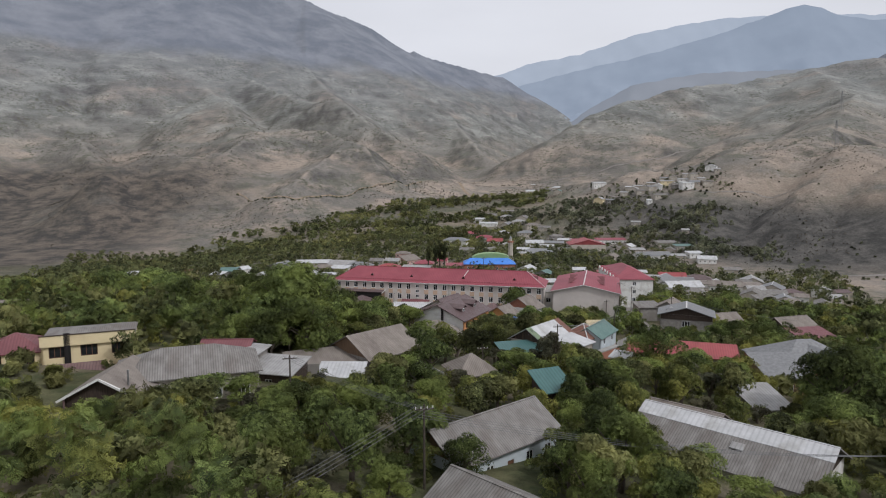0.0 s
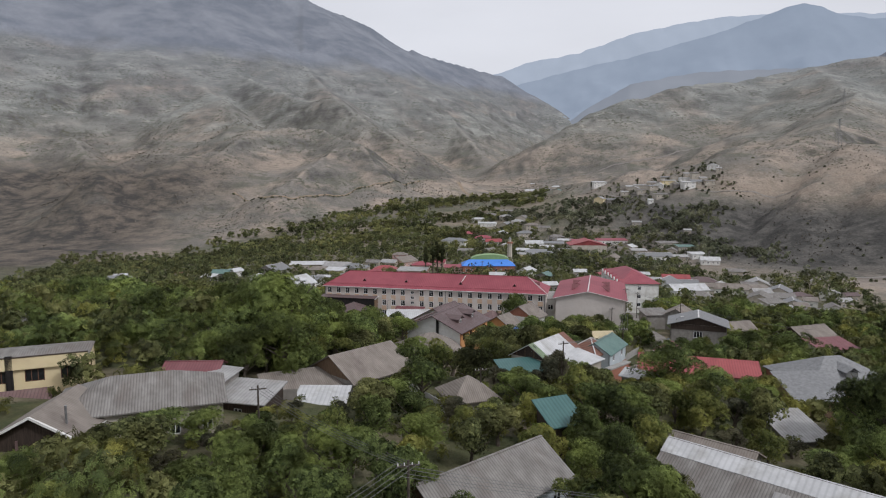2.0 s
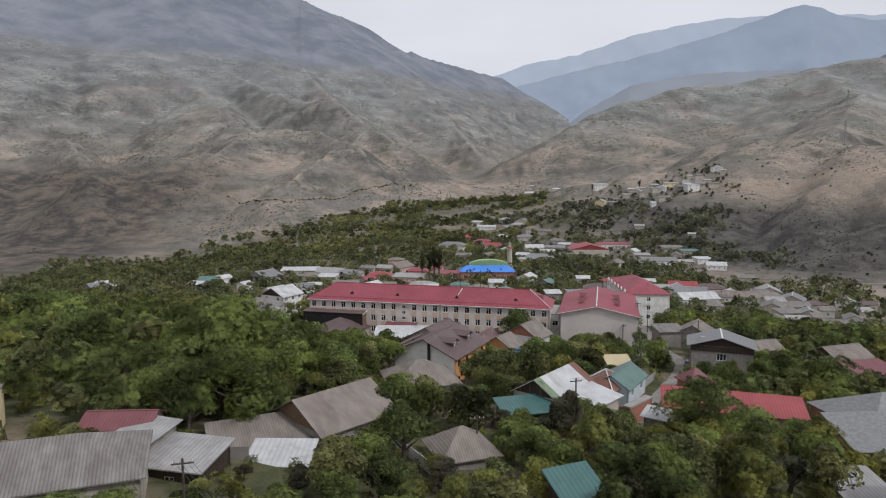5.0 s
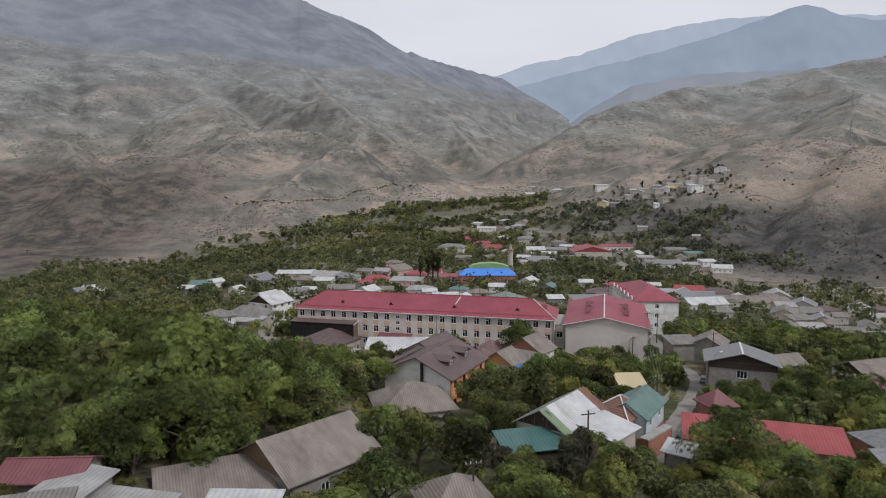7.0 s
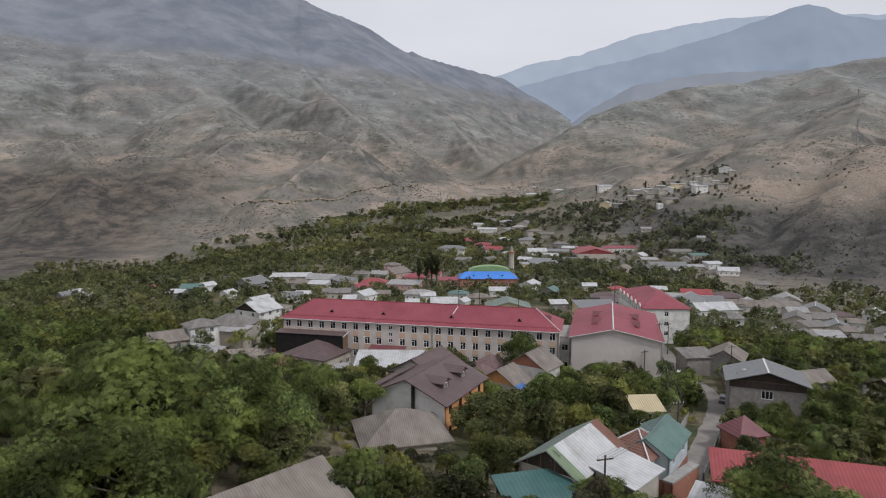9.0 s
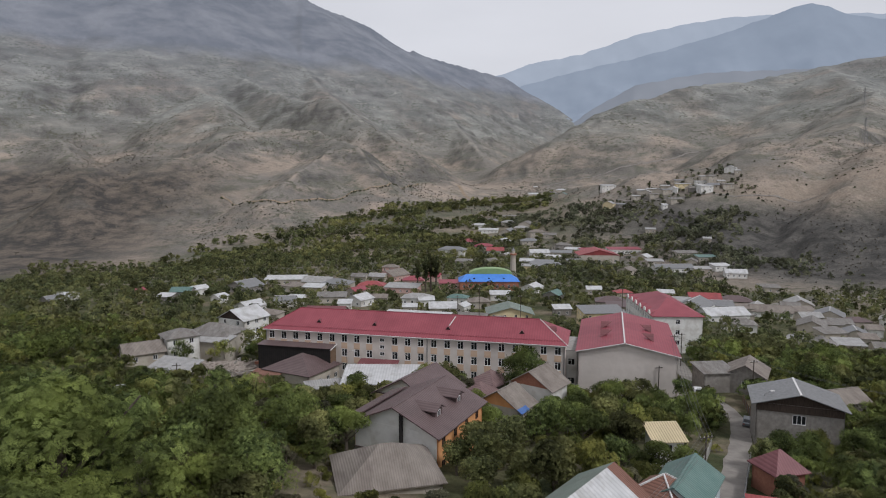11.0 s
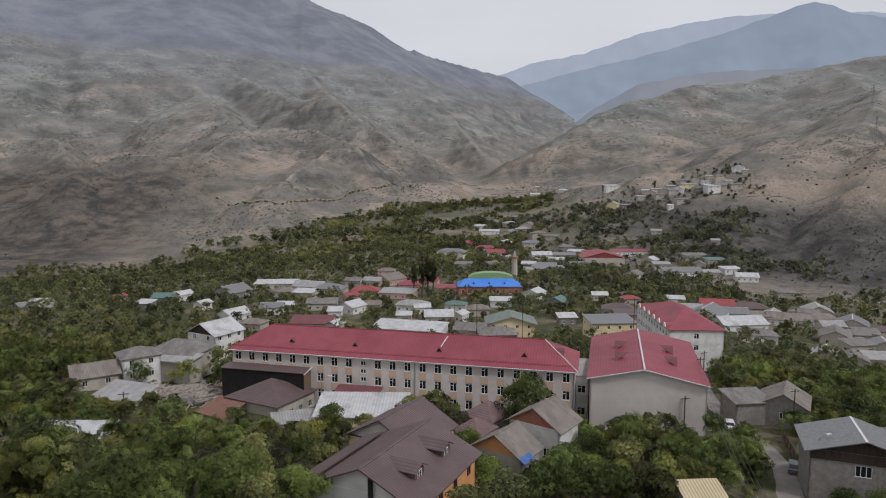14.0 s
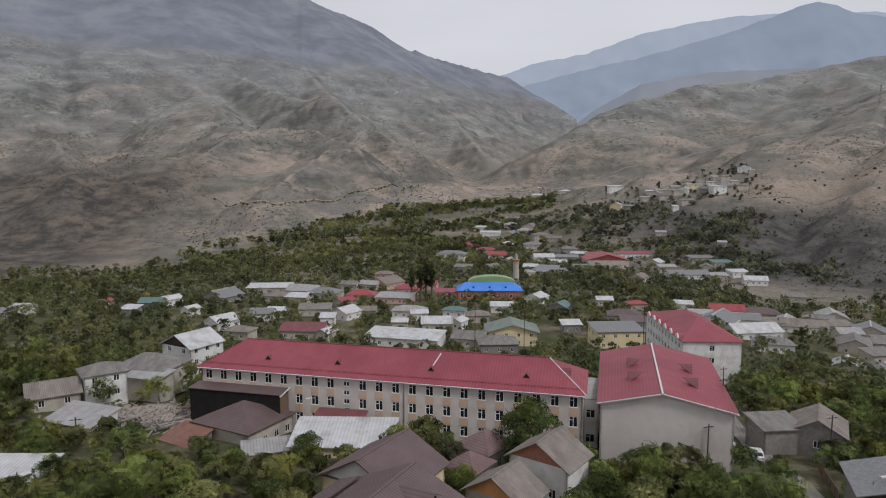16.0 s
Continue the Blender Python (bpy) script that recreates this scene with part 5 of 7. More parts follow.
house(89.4, 441.3, -7, 8.7, 5.2, 3.6, 1.0, "shed", WHITE_ROOF, WHITE_WALL, "white house with a white sheet lean-to roof", kind="shed", front=2, left=1, storeys=1)
house(89.2, 410.7, -8, 10.5, 6.8, 3.6, 1.0, "shed", PALE_ROOF, WHITE_WALL, "white house with a pale galvanised lean-to roof", kind="shed", front=2, left=1, storeys=1)
house(25.3, 365.1, 10, 7.6, 5.0, 3.6, 1.0, "shed", WHITE_ROOF, STONE_WALL, "grey block house with a white sheet lean-to roof", kind="shed", front=2, left=1, storeys=1)
house(-49.8, 671.2, -13, 25.1, 12.0, 6.4, 2.4, "hip", STEEL, WHITE_WALL, "white two-storey house with a grey metal hipped roof", kind="hip", front=6, left=3, storeys=2)
house(-38.7, 752.4, 2, 18.7, 12.0, 3.6, 2.4, "hip", RED_ROOF, WHITE_WALL, "white house with a pinkish-red metal hipped roof", kind="hip", front=5, left=3, storeys=1)
house(-20.6, 828.3, -3, 22.1, 12.0, 3.6, 1.0, "shed", WHITE_ROOF, WHITE_WALL, "white house with a white sheet lean-to roof", kind="shed", front=5, storeys=1)
house(-21.5, 713.7, 4, 18.7, 12.0, 3.6, 2.4, "hip", RED_ROOF, WHITE_WALL, "white house with a pinkish-red metal hipped roof", kind="hip", front=5, left=3, storeys=1)
house(-10.4, 690.5, -0, 16.0, 12.0, 3.6, 2.6, "gable", RED_SHED, WHITE_WALL, "white house with a crimson metal gable roof", kind="gable", front=4, left=3, storeys=1)
house(2.5, 807.4, 72, 20.5, 16.1, 3.6, 3.5, "gable", STEEL, PLASTER, "beige house with a grey metal gable roof", kind="gable", front=4, storeys=1)
house(23.8, 730.4, 9, 18.1, 12.0, 6.4, 2.4, "hip", STEEL, PLASTER, "beige two-storey house with a grey metal hipped roof", kind="hip", front=5, left=3, storeys=2)
house(30.3, 676.1, 5, 17.5, 12.0, 3.6, 2.6, "gable", WHITE_ROOF, WHITE_WALL, "white house with a white sheet gable roof", kind="gable", front=4, left=3, storeys=1)
house(30.8, 581.0, 12, 23.6, 12.0, 3.6, 1.0, "shed", STEEL, PLASTER, "beige house with a grey metal lean-to roof", kind="shed", front=6, left=3, storeys=1)
house(52.1, 716.6, 74, 15.7, 12.2, 3.6, 2.7, "gable", SLATE, PLASTER, "beige house with a grey slate gable roof", kind="gable", front=4, left=3, storeys=1)
house(62.2, 693.6, -13, 14.0, 10.3, 3.6, 1.0, "shed", WHITE_ROOF, PLASTER, "beige house with a white sheet lean-to roof", kind="shed", front=3, left=2, storeys=1)
house(-34.8, 600.3, -10, 12.7, 9.9, 3.6, 1.0, "shed", SLATE, PLASTER, "beige house with a grey slate lean-to roof", kind="shed", front=3, left=2, storeys=1)
house(17.4, 612.5, -12, 11.3, 8.9, 3.6, 2.0, "gable", WHITE_ROOF, PLASTER, "beige house with a white sheet gable roof", kind="gable", front=3, left=2, storeys=1)
house(78.0, 642.0, 93, 26.0, 34.0, 7.0, 4.6, "gable", RED_SHED, PLASTER, "large hall with a crimson metal gable and grey-beige front wall", kind="gable", front=4, left=5, storeys=1, gable_mat=RED_SHED, win=(2.0, 2.2), name="hall", category="hall")
house(107.5, 681.5, 7, 30.0, 12.0, 3.6, 1.0, "shed", RED_ROOF, WHITE_WALL, "white house with a pinkish-red metal lean-to roof", kind="shed", front=8, left=3, storeys=1)
house(155.0, 647.0, 12, 20.3, 12.0, 3.6, 1.0, "shed", SLATE, PLASTER, "beige house with a grey slate lean-to roof", kind="shed", front=5, left=3, storeys=1)
house(129.9, 591.8, 11, 30.0, 12.0, 3.6, 2.6, "gable", STEEL, WHITE_WALL, "white house with a grey metal gable roof", kind="gable", front=8, left=3, storeys=1)
house(165.5, 627.8, 9, 16.0, 10.0, 3.6, 1.0, "shed", GREEN_ROOF, PLASTER, "beige house with a green metal lean-to roof", kind="shed", front=4, left=2, storeys=1)
house(167.8, 597.1, 11, 13.4, 10.2, 3.6, 1.0, "shed", WHITE_ROOF, WHITE_WALL, "white house with a white sheet lean-to roof", kind="shed", front=3, left=2, storeys=1)
house(169.9, 568.9, -8, 15.0, 10.7, 3.6, 2.4, "gable", WHITE_ROOF, WHITE_WALL, "white house with a white sheet gable roof", kind="gable", front=4, left=2, storeys=1)
house(152.0, 620.5, 73, 11.7, 9.5, 3.6, 2.1, "gable", SLATE, PLASTER, "beige house with a grey slate gable roof", kind="gable", front=3, left=2, storeys=1)
house(89.1, 558.8, 56, 10.6, 10.5, 3.6, 2.3, "gable", SLATE_TAN, PLASTER, "beige house with a tan slate gable roof", kind="gable", front=2, left=2, storeys=1)
house(-33.3, 859.9, -0, 18.0, 12.0, 3.6, 1.0, "shed", WHITE_ROOF, WHITE_WALL, "white house with a white sheet lean-to roof", kind="shed", front=3, storeys=1)
house(-14.1, 881.1, -10, 15.8, 12.0, 3.6, 2.6, "gable", SLATE, PLASTER, "beige house with a grey slate gable roof", kind="gable", front=3, storeys=1)
house(2.5, 855.4, 7, 16.6, 11.1, 3.6, 2.2, "hip", PALE_ROOF, PLASTER, "beige house with a pale galvanised hipped roof", kind="hip", front=3, storeys=1)
house(23.0, 829.2, 72, 18.0, 14.4, 3.6, 3.2, "gable", SLATE, PLASTER, "beige house with a grey slate gable roof", kind="gable", front=3, storeys=1)
house(-3.2, 747.8, 63, 13.4, 10.8, 3.6, 2.4, "gable", WHITE_ROOF, PLASTER, "beige house with a white sheet gable roof", kind="gable", front=3, left=2, storeys=1)
house(104.5, 1353.2, -0, 21.1, 12.0, 3.6, 2.4, "hip", WHITE_ROOF, PLASTER, "beige house with a white sheet hipped roof", kind="hip", front=4, storeys=1)
house(120.6, 1335.7, 67, 16.6, 13.1, 3.6, 2.9, "gable", PALE_ROOF, STONE_WALL, "grey block house with a pale galvanised gable roof", kind="gable", front=3, storeys=1)
house(46.9, 1247.8, 8, 17.4, 12.0, 3.6, 2.6, "gable", WHITE_ROOF, PLASTER, "beige house with a white sheet gable roof", kind="gable", front=3, storeys=1)
house(36.7, 1172.0, 11, 9.0, 5.5, 3.6, 1.0, "shed", STEEL, PLASTER, "beige house with a grey metal lean-to roof", kind="shed", front=1, storeys=1)
house(81.3, 1256.7, 72, 21.8, 19.3, 3.6, 4.3, "gable", STEEL, PLASTER, "beige house with a grey metal gable roof", kind="gable", front=5, storeys=1)
house(82.3, 1044.1, 72, 12.1, 11.5, 3.6, 2.5, "gable", GREEN_ROOF, PLASTER, "beige house with a green metal gable roof", kind="gable", front=2, storeys=1)
house(166.5, 1343.9, -0, 29.4, 12.0, 6.4, 1.0, "shed", SLATE, STONE_WALL, "grey block two-storey house with a grey slate lean-to roof", kind="shed", front=7, storeys=2)
house(128.0, 923.7, 11, 18.1, 12.0, 6.4, 1.0, "shed", WHITE_ROOF, WHITE_WALL, "white two-storey house with a white sheet lean-to roof", kind="shed", front=4, storeys=2)
house(117.1, 836.0, 66, 12.8, 11.2, 3.6, 2.5, "gable", PALE_ROOF, CREAM_WALL, "yellow house with a pale galvanised gable roof", kind="gable", front=2, storeys=1)
house(128.8, 823.1, -0, 11.0, 8.2, 3.6, 1.0, "shed", STEEL, STONE_WALL, "grey block house with a grey metal lean-to roof", kind="shed", front=2, storeys=1)
house(223.0, 1376.7, 10, 12.9, 8.4, 3.6, 1.0, "shed", WHITE_ROOF, PLASTER, "beige house with a white sheet lean-to roof", kind="shed", front=2, storeys=1)
house(246.4, 1390.4, 14, 19.6, 12.0, 3.6, 1.0, "shed", WHITE_ROOF, WHITE_WALL, "white house with a white sheet lean-to roof", kind="shed", front=4, storeys=1)
house(147.7, 829.9, 3, 12.3, 9.1, 3.6, 1.0, "shed", PALE_ROOF, PLASTER, "beige house with a pale galvanised lean-to roof", kind="shed", front=2, storeys=1)
house(157.9, 836.8, 73, 13.4, 12.3, 3.6, 2.7, "gable", WHITE_ROOF, PLASTER, "beige house with a white sheet gable roof", kind="gable", front=2, storeys=1)
house(166.6, 845.1, 3, 13.8, 10.5, 3.6, 1.0, "shed", PALE_ROOF, PLASTER, "beige house with a pale galvanised lean-to roof", kind="shed", front=2, storeys=1)
house(170.1, 827.8, 70, 12.3, 11.1, 3.6, 2.4, "gable", STEEL, PLASTER, "beige house with a grey metal gable roof", kind="gable", front=2, storeys=1)
house(181.3, 846.7, -12, 10.1, 6.3, 3.6, 1.0, "shed", PALE_ROOF, PLASTER, "beige house with a pale galvanised lean-to roof", kind="shed", front=1, storeys=1)
house(178.1, 822.0, 9, 12.2, 7.7, 3.6, 1.0, "shed", STEEL, PLASTER, "beige house with a grey metal lean-to roof", kind="shed", front=2, storeys=1)
house(185.0, 824.8, 67, 12.2, 11.0, 3.6, 2.4, "gable", WHITE_ROOF, WHITE_WALL, "white house with a white sheet gable roof", kind="gable", front=2, storeys=1)
house(198.4, 836.0, -3, 16.2, 10.0, 3.6, 1.0, "shed", PALE_ROOF, CREAM_WALL, "yellow house with a pale galvanised lean-to roof", kind="shed", front=3, storeys=1)
house(208.7, 878.0, 68, 10.4, 9.5, 3.6, 2.1, "gable", SLATE, PLASTER, "beige house with a grey slate gable roof", kind="gable", front=1, storeys=1)
house(201.9, 818.2, 74, 13.6, 10.9, 3.6, 2.4, "gable", WHITE_ROOF, PLASTER, "beige house with a white sheet gable roof", kind="gable", front=2, storeys=1)
house(203.7, 809.8, 9, 10.8, 8.2, 3.6, 1.0, "shed", SLATE, STONE_WALL, "grey block house with a grey slate lean-to roof", kind="shed", front=1, storeys=1)
house(215.7, 828.7, 2, 12.3, 7.8, 3.6, 1.0, "shed", PALE_ROOF, WHITE_WALL, "white house with a pale galvanised lean-to roof", kind="shed", front=2, storeys=1)
house(212.6, 801.4, 12, 14.2, 10.2, 6.4, 1.0, "shed", WHITE_ROOF, WHITE_WALL, "white two-storey house with a white sheet lean-to roof", kind="shed", front=2, storeys=2)
house(222.7, 806.0, -11, 11.9, 9.0, 3.6, 2.0, "gable", STEEL, PLASTER, "beige house with a grey metal gable roof", kind="gable", front=2, storeys=1)
house(226.5, 825.1, 5, 9.8, 7.2, 6.4, 1.4, "hip", SLATE, PLASTER, "beige two-storey house with a grey slate hipped roof", kind="hip", front=1, storeys=2)
house(221.5, 841.5, 9, 7.5, 5.4, 3.6, 1.0, "shed", PALE_ROOF, PLASTER, "beige house with a pale galvanised lean-to roof", kind="shed", front=1, storeys=1)
house(254.8, 851.1, 67, 15.9, 12.6, 3.6, 2.8, "gable", WHITE_ROOF, WHITE_WALL, "white house with a white sheet gable roof", kind="gable", front=3, storeys=1)
house(257.3, 835.9, -8, 6.2, 5.0, 3.6, 1.0, "shed", PALE_ROOF, PLASTER, "beige house with a pale galvanised lean-to roof", kind="shed", front=1, storeys=1)
house(237.0, 804.1, 4, 11.9, 7.9, 3.6, 1.0, "shed", SLATE, PLASTER, "beige house with a grey slate lean-to roof", kind="shed", front=2, storeys=1)
house(180.0, 792.6, 11, 15.2, 12.0, 3.6, 1.0, "shed", SLATE, PLASTER, "beige house with a grey slate lean-to roof", kind="shed", front=3, storeys=1)
house(166.5, 782.4, 9, 5.8, 5.0, 3.6, 1.0, "shed", WHITE_ROOF, WHITE_WALL, "white house with a white sheet lean-to roof", kind="shed", front=1, storeys=1)
house(59.0, 1420.5, -14, 8.9, 6.1, 3.6, 1.0, "shed", WHITE_ROOF, PLASTER, "beige house with a white sheet lean-to roof", kind="shed", front=1, storeys=1)
house(198.4, 852.2, 1, 10.2, 6.5, 3.6, 1.0, "shed", STEEL, PLASTER, "beige house with a grey metal lean-to roof", kind="shed", front=1, storeys=1)
house(207.9, 847.6, 74, 10.8, 9.1, 3.6, 2.0, "gable", PALE_ROOF, PLASTER, "beige house with a pale galvanised gable roof", kind="gable", front=1, storeys=1)
house(162.9, 818.4, 3, 9.7, 7.6, 3.6, 1.0, "shed", SLATE, PLASTER, "beige house with a grey slate lean-to roof", kind="shed", front=1, storeys=1)
house(157.7, 859.7, -7, 10.3, 6.3, 3.6, 1.0, "shed", WHITE_ROOF, PLASTER, "beige house with a white sheet lean-to roof", kind="shed", front=1, storeys=1)
house(231.7, 810.7, 8, 8.4, 5.3, 3.6, 1.0, "shed", PALE_ROOF, PLASTER, "beige house with a pale galvanised lean-to roof", kind="shed", front=1, storeys=1)
house(136.9, 1324.9, 1, 16.5, 12.0, 3.6, 1.0, "shed", SLATE, STONE_WALL, "grey block house with a grey slate lean-to roof", kind="shed", front=3, storeys=1)
house(142.2, 732.3, -7, 9.6, 7.6, 3.6, 1.0, "shed", PALE_ROOF, PLASTER, "beige house with a pale galvanised lean-to roof", kind="shed", front=2, left=1, storeys=1)
house(179.3, 672.6, -10, 6.8, 5.0, 3.6, 1.0, "shed", PALE_ROOF, PLASTER, "beige house with a pale galvanised lean-to roof", kind="shed", front=1, left=1, storeys=1)
house(-123.9, 439.6, -13, 14.4, 8.9, 3.6, 1.8, "hip", SLATE_TAN, PLASTER, "beige house with a tan slate hipped roof", kind="hip", front=3, left=2, storeys=1)
house(-83.8, 425.6, 56, 9.6, 7.4, 3.6, 1.6, "gable", RED_ROOF, PLASTER, "beige house with a pinkish-red metal gable roof", kind="gable", front=2, left=1, storeys=1)
house(-90.2, 395.4, 11, 14.5, 9.5, 3.6, 1.0, "shed", SLATE, PLASTER, "beige house with a grey slate lean-to roof", kind="shed", front=4, left=2, storeys=1)
house(-76.8, 369.2, 6, 6.0, 5.0, 3.6, 1.0, "shed", WHITE_ROOF, WHITE_WALL, "white house with a white sheet lean-to roof", kind="shed", front=1, left=1, storeys=1)
house(-39.8, 387.3, 11, 7.3, 5.3, 3.6, 1.2, "gable", WHITE_ROOF, WHITE_WALL, "white house with a white sheet gable roof", kind="gable", front=2, left=1, storeys=1)
house(-44.4, 362.6, 5, 6.2, 5.0, 3.6, 1.1, "gable", WHITE_ROOF, PLASTER, "beige house with a white sheet gable roof", kind="gable", front=1, left=1, storeys=1)
house(-67.8, 334.8, 72, 6.2, 5.4, 3.6, 1.2, "gable", WHITE_ROOF, PLASTER, "beige house with a white sheet gable roof", kind="gable", front=1, left=1, storeys=1)
house(4.0, 907.0, -5, 17.7, 12.0, 3.6, 1.0, "shed", SLATE, PLASTER, "beige house with a grey slate lean-to roof", kind="shed", front=3, storeys=1)
house(16.6, 816.1, -2, 15.7, 10.6, 3.6, 2.1, "hip", PALE_ROOF, PLASTER, "beige house with a pale galvanised hipped roof", kind="hip", front=3, storeys=1)
house(32.8, 774.8, 11, 17.1, 10.3, 6.4, 2.1, "hip", SLATE_TAN, PLASTER, "beige two-storey house with a tan slate hipped roof", kind="hip", front=3, storeys=2)
house(45.9, 764.9, -10, 13.5, 8.1, 3.6, 1.8, "gable", SLATE, PLASTER, "beige house with a grey slate gable roof", kind="gable", front=2, storeys=1)
house(55.1, 704.0, 10, 14.3, 9.0, 6.4, 1.8, "hip", SLATE, STONE_WALL, "grey block two-storey house with a grey slate hipped roof", kind="hip", front=3, left=2, storeys=2)
house(50.3, 676.5, -8, 19.5, 12.0, 3.6, 1.0, "shed", STEEL, PLASTER, "beige house with a grey metal lean-to roof", kind="shed", front=5, left=3, storeys=1)
house(15.7, 572.1, -1, 8.0, 5.7, 3.6, 1.0, "shed", PALE_ROOF, CREAM_WALL, "yellow house with a pale galvanised lean-to roof", kind="shed", front=2, left=1, storeys=1)
house(29.4, 607.0, -9, 18.0, 12.0, 3.6, 1.0, "shed", STEEL, PLASTER, "beige house with a grey metal lean-to roof", kind="shed", front=4, left=3, storeys=1)
house(76.8, 686.7, 14, 16.8, 12.0, 3.6, 1.0, "shed", RED_ROOF, WHITE_WALL, "white house with a pinkish-red metal lean-to roof", kind="shed", front=4, left=3, storeys=1)
house(64.1, 433.1, 12, 9.0, 6.7, 3.6, 1.3, "hip", RED_SHED, PLASTER, "beige house with a crimson metal hipped roof", kind="hip", front=2, left=1, storeys=1)
house(52.7, 378.7, -3, 10.4, 8.2, 3.6, 1.0, "shed", BROWN_ROOF, PLASTER, "beige house with a brown metal lean-to roof", kind="shed", front=2, left=2, storeys=1)
house(49.9, 445.2, 2, 8.2, 6.3, 3.6, 1.4, "gable", WHITE_ROOF, PLASTER, "beige house with a white sheet gable roof", kind="gable", front=2, left=1, storeys=1)
house(-3.2, 415.7, 3, 10.7, 6.6, 3.6, 1.0, "shed", WHITE_ROOF, WHITE_WALL, "white house with a white sheet lean-to roof", kind="shed", front=2, left=1, storeys=1)
house(-20.5, 367.6, 68, 6.9, 5.4, 3.6, 1.2, "gable", WHITE_ROOF, WHITE_WALL, "white house with a white sheet gable roof", kind="gable", front=1, left=1, storeys=1)
house(108.7, 410.4, -5, 12.6, 9.7, 3.6, 2.1, "gable", STEEL, WHITE_WALL, "white house with a grey metal gable roof", kind="gable", front=3, left=2, storeys=1)
house(118.4, 406.1, 4, 9.3, 7.3, 3.6, 1.0, "shed", SLATE_TAN, WHITE_WALL, "white house with a tan slate lean-to roof", kind="shed", front=2, left=1, storeys=1)
house(110.0, 376.9, 9, 7.0, 5.0, 3.6, 1.0, "hip", SLATE, PLASTER, "beige house with a grey slate hipped roof", kind="hip", front=1, left=1, storeys=1)
house(151.4, 588.9, 1, 12.4, 8.9, 3.6, 1.0, "shed", PALE_ROOF, PLASTER, "beige house with a pale galvanised lean-to roof", kind="shed", front=3, left=2, storeys=1)
house(-146.0, 384.5, 71, 6.9, 5.4, 3.6, 1.2, "gable", WHITE_ROOF, WHITE_WALL, "white house with a white sheet gable roof", kind="gable", front=1, left=1, storeys=1)
house(-205.9, 411.9, 75, 7.1, 5.7, 3.6, 1.3, "gable", RED_ROOF, PLASTER, "beige house with a pinkish-red metal gable roof", kind="gable", front=1, left=1, storeys=1)
house(149.1, 370.5, -14, 9.1, 6.4, 3.6, 1.0, "shed", SLATE, PLASTER, "beige house with a grey slate lean-to roof", kind="shed", front=2, left=1, storeys=1)
house(144.0, 389.6, 3, 9.8, 7.5, 3.6, 1.7, "gable", PALE_ROOF, PLASTER, "beige house with a pale galvanised gable roof", kind="gable", front=2, left=1, storeys=1)
house(151.4, 428.8, -13, 9.4, 5.7, 3.6, 1.3, "gable", SLATE, PLASTER, "beige house with a grey slate gable roof", kind="gable", front=2, left=1, storeys=1)
house(131.1, 420.7, 62, 9.3, 7.3, 3.6, 1.6, "gable", PALE_ROOF, PLASTER, "beige house with a pale galvanised gable roof", kind="gable", front=2, left=1, storeys=1)
house(-48.4, 495.3, -6, 10.0, 7.5, 3.6, 1.7, "gable", RED_ROOF, PINK_WALL, "pink house with a pinkish-red metal gable roof", kind="gable", front=2, left=1, storeys=1)
house(-85.2, 494.1, -13, 11.3, 7.7, 3.6, 1.7, "gable", PALE_ROOF, PLASTER, "beige house with a pale galvanised gable roof", kind="gable", front=3, left=1, storeys=1)
house(-97.1, 491.7, -6, 9.9, 7.5, 3.6, 1.6, "gable", SLATE, PLASTER, "beige house with a grey slate gable roof", kind="gable", front=2, left=1, storeys=1)
house(-64.8, 392.7, 6, 8.4, 6.2, 3.6, 1.4, "gable", SLATE_TAN, PLASTER, "beige house with a tan slate gable roof", kind="gable", front=2, left=1, storeys=1)
house(-13.2, 604.6, 55, 11.7, 9.2, 3.6, 2.0, "gable", SLATE, PLASTER, "beige house with a grey slate gable roof", kind="gable", front=3, left=2, storeys=1)
house(-0.2, 650.8, 70, 12.2, 10.9, 3.6, 2.4, "gable", PALE_ROOF, PLASTER, "beige house with a pale galvanised gable roof", kind="gable", front=3, left=2, storeys=1)
house(57.2, 618.2, 10, 13.1, 9.5, 3.6, 1.0, "shed", STEEL, PLASTER, "beige house with a grey metal lean-to roof", kind="shed", front=3, left=2, storeys=1)
house(123.0, 623.5, 3, 13.3, 8.8, 3.6, 1.0, "shed", PALE_ROOF, PLASTER, "beige house with a pale galvanised lean-to roof", kind="shed", front=3, left=2, storeys=1)
house(119.1, 645.4, 56, 11.6, 10.8, 3.6, 2.4, "gable", WHITE_ROOF, PLASTER, "beige house with a white sheet gable roof", kind="gable", front=3, left=2, storeys=1)
house(41.8, 646.9, -10, 12.0, 7.9, 3.6, 1.7, "gable", WHITE_ROOF, WHITE_WALL, "white house with a white sheet gable roof", kind="gable", front=3, left=1, storeys=1)
house(159.5, 437.1, 75, 13.9, 13.2, 3.6, 2.9, "gable", PALE_ROOF, PLASTER, "beige house with a pale galvanised gable roof", kind="gable", front=3, left=3, storeys=1)
house(112.4, 306.7, 72, 8.3, 8.1, 3.6, 1.8, "gable", SLATE, PLASTER, "beige house with a grey slate gable roof", kind="gable", front=2, left=2, storeys=1)
house(124.9, 314.5, -6, 9.2, 7.3, 3.6, 1.0, "shed", PALE_ROOF, PLASTER, "beige house with a pale galvanised lean-to roof", kind="shed", front=2, left=1, storeys=1)
house(159.2, 377.6, 4, 10.2, 7.3, 3.6, 1.5, "hip", BROWN_ROOF, PLASTER, "beige house with a brown metal hipped roof", kind="hip", front=2, left=1, storeys=1)
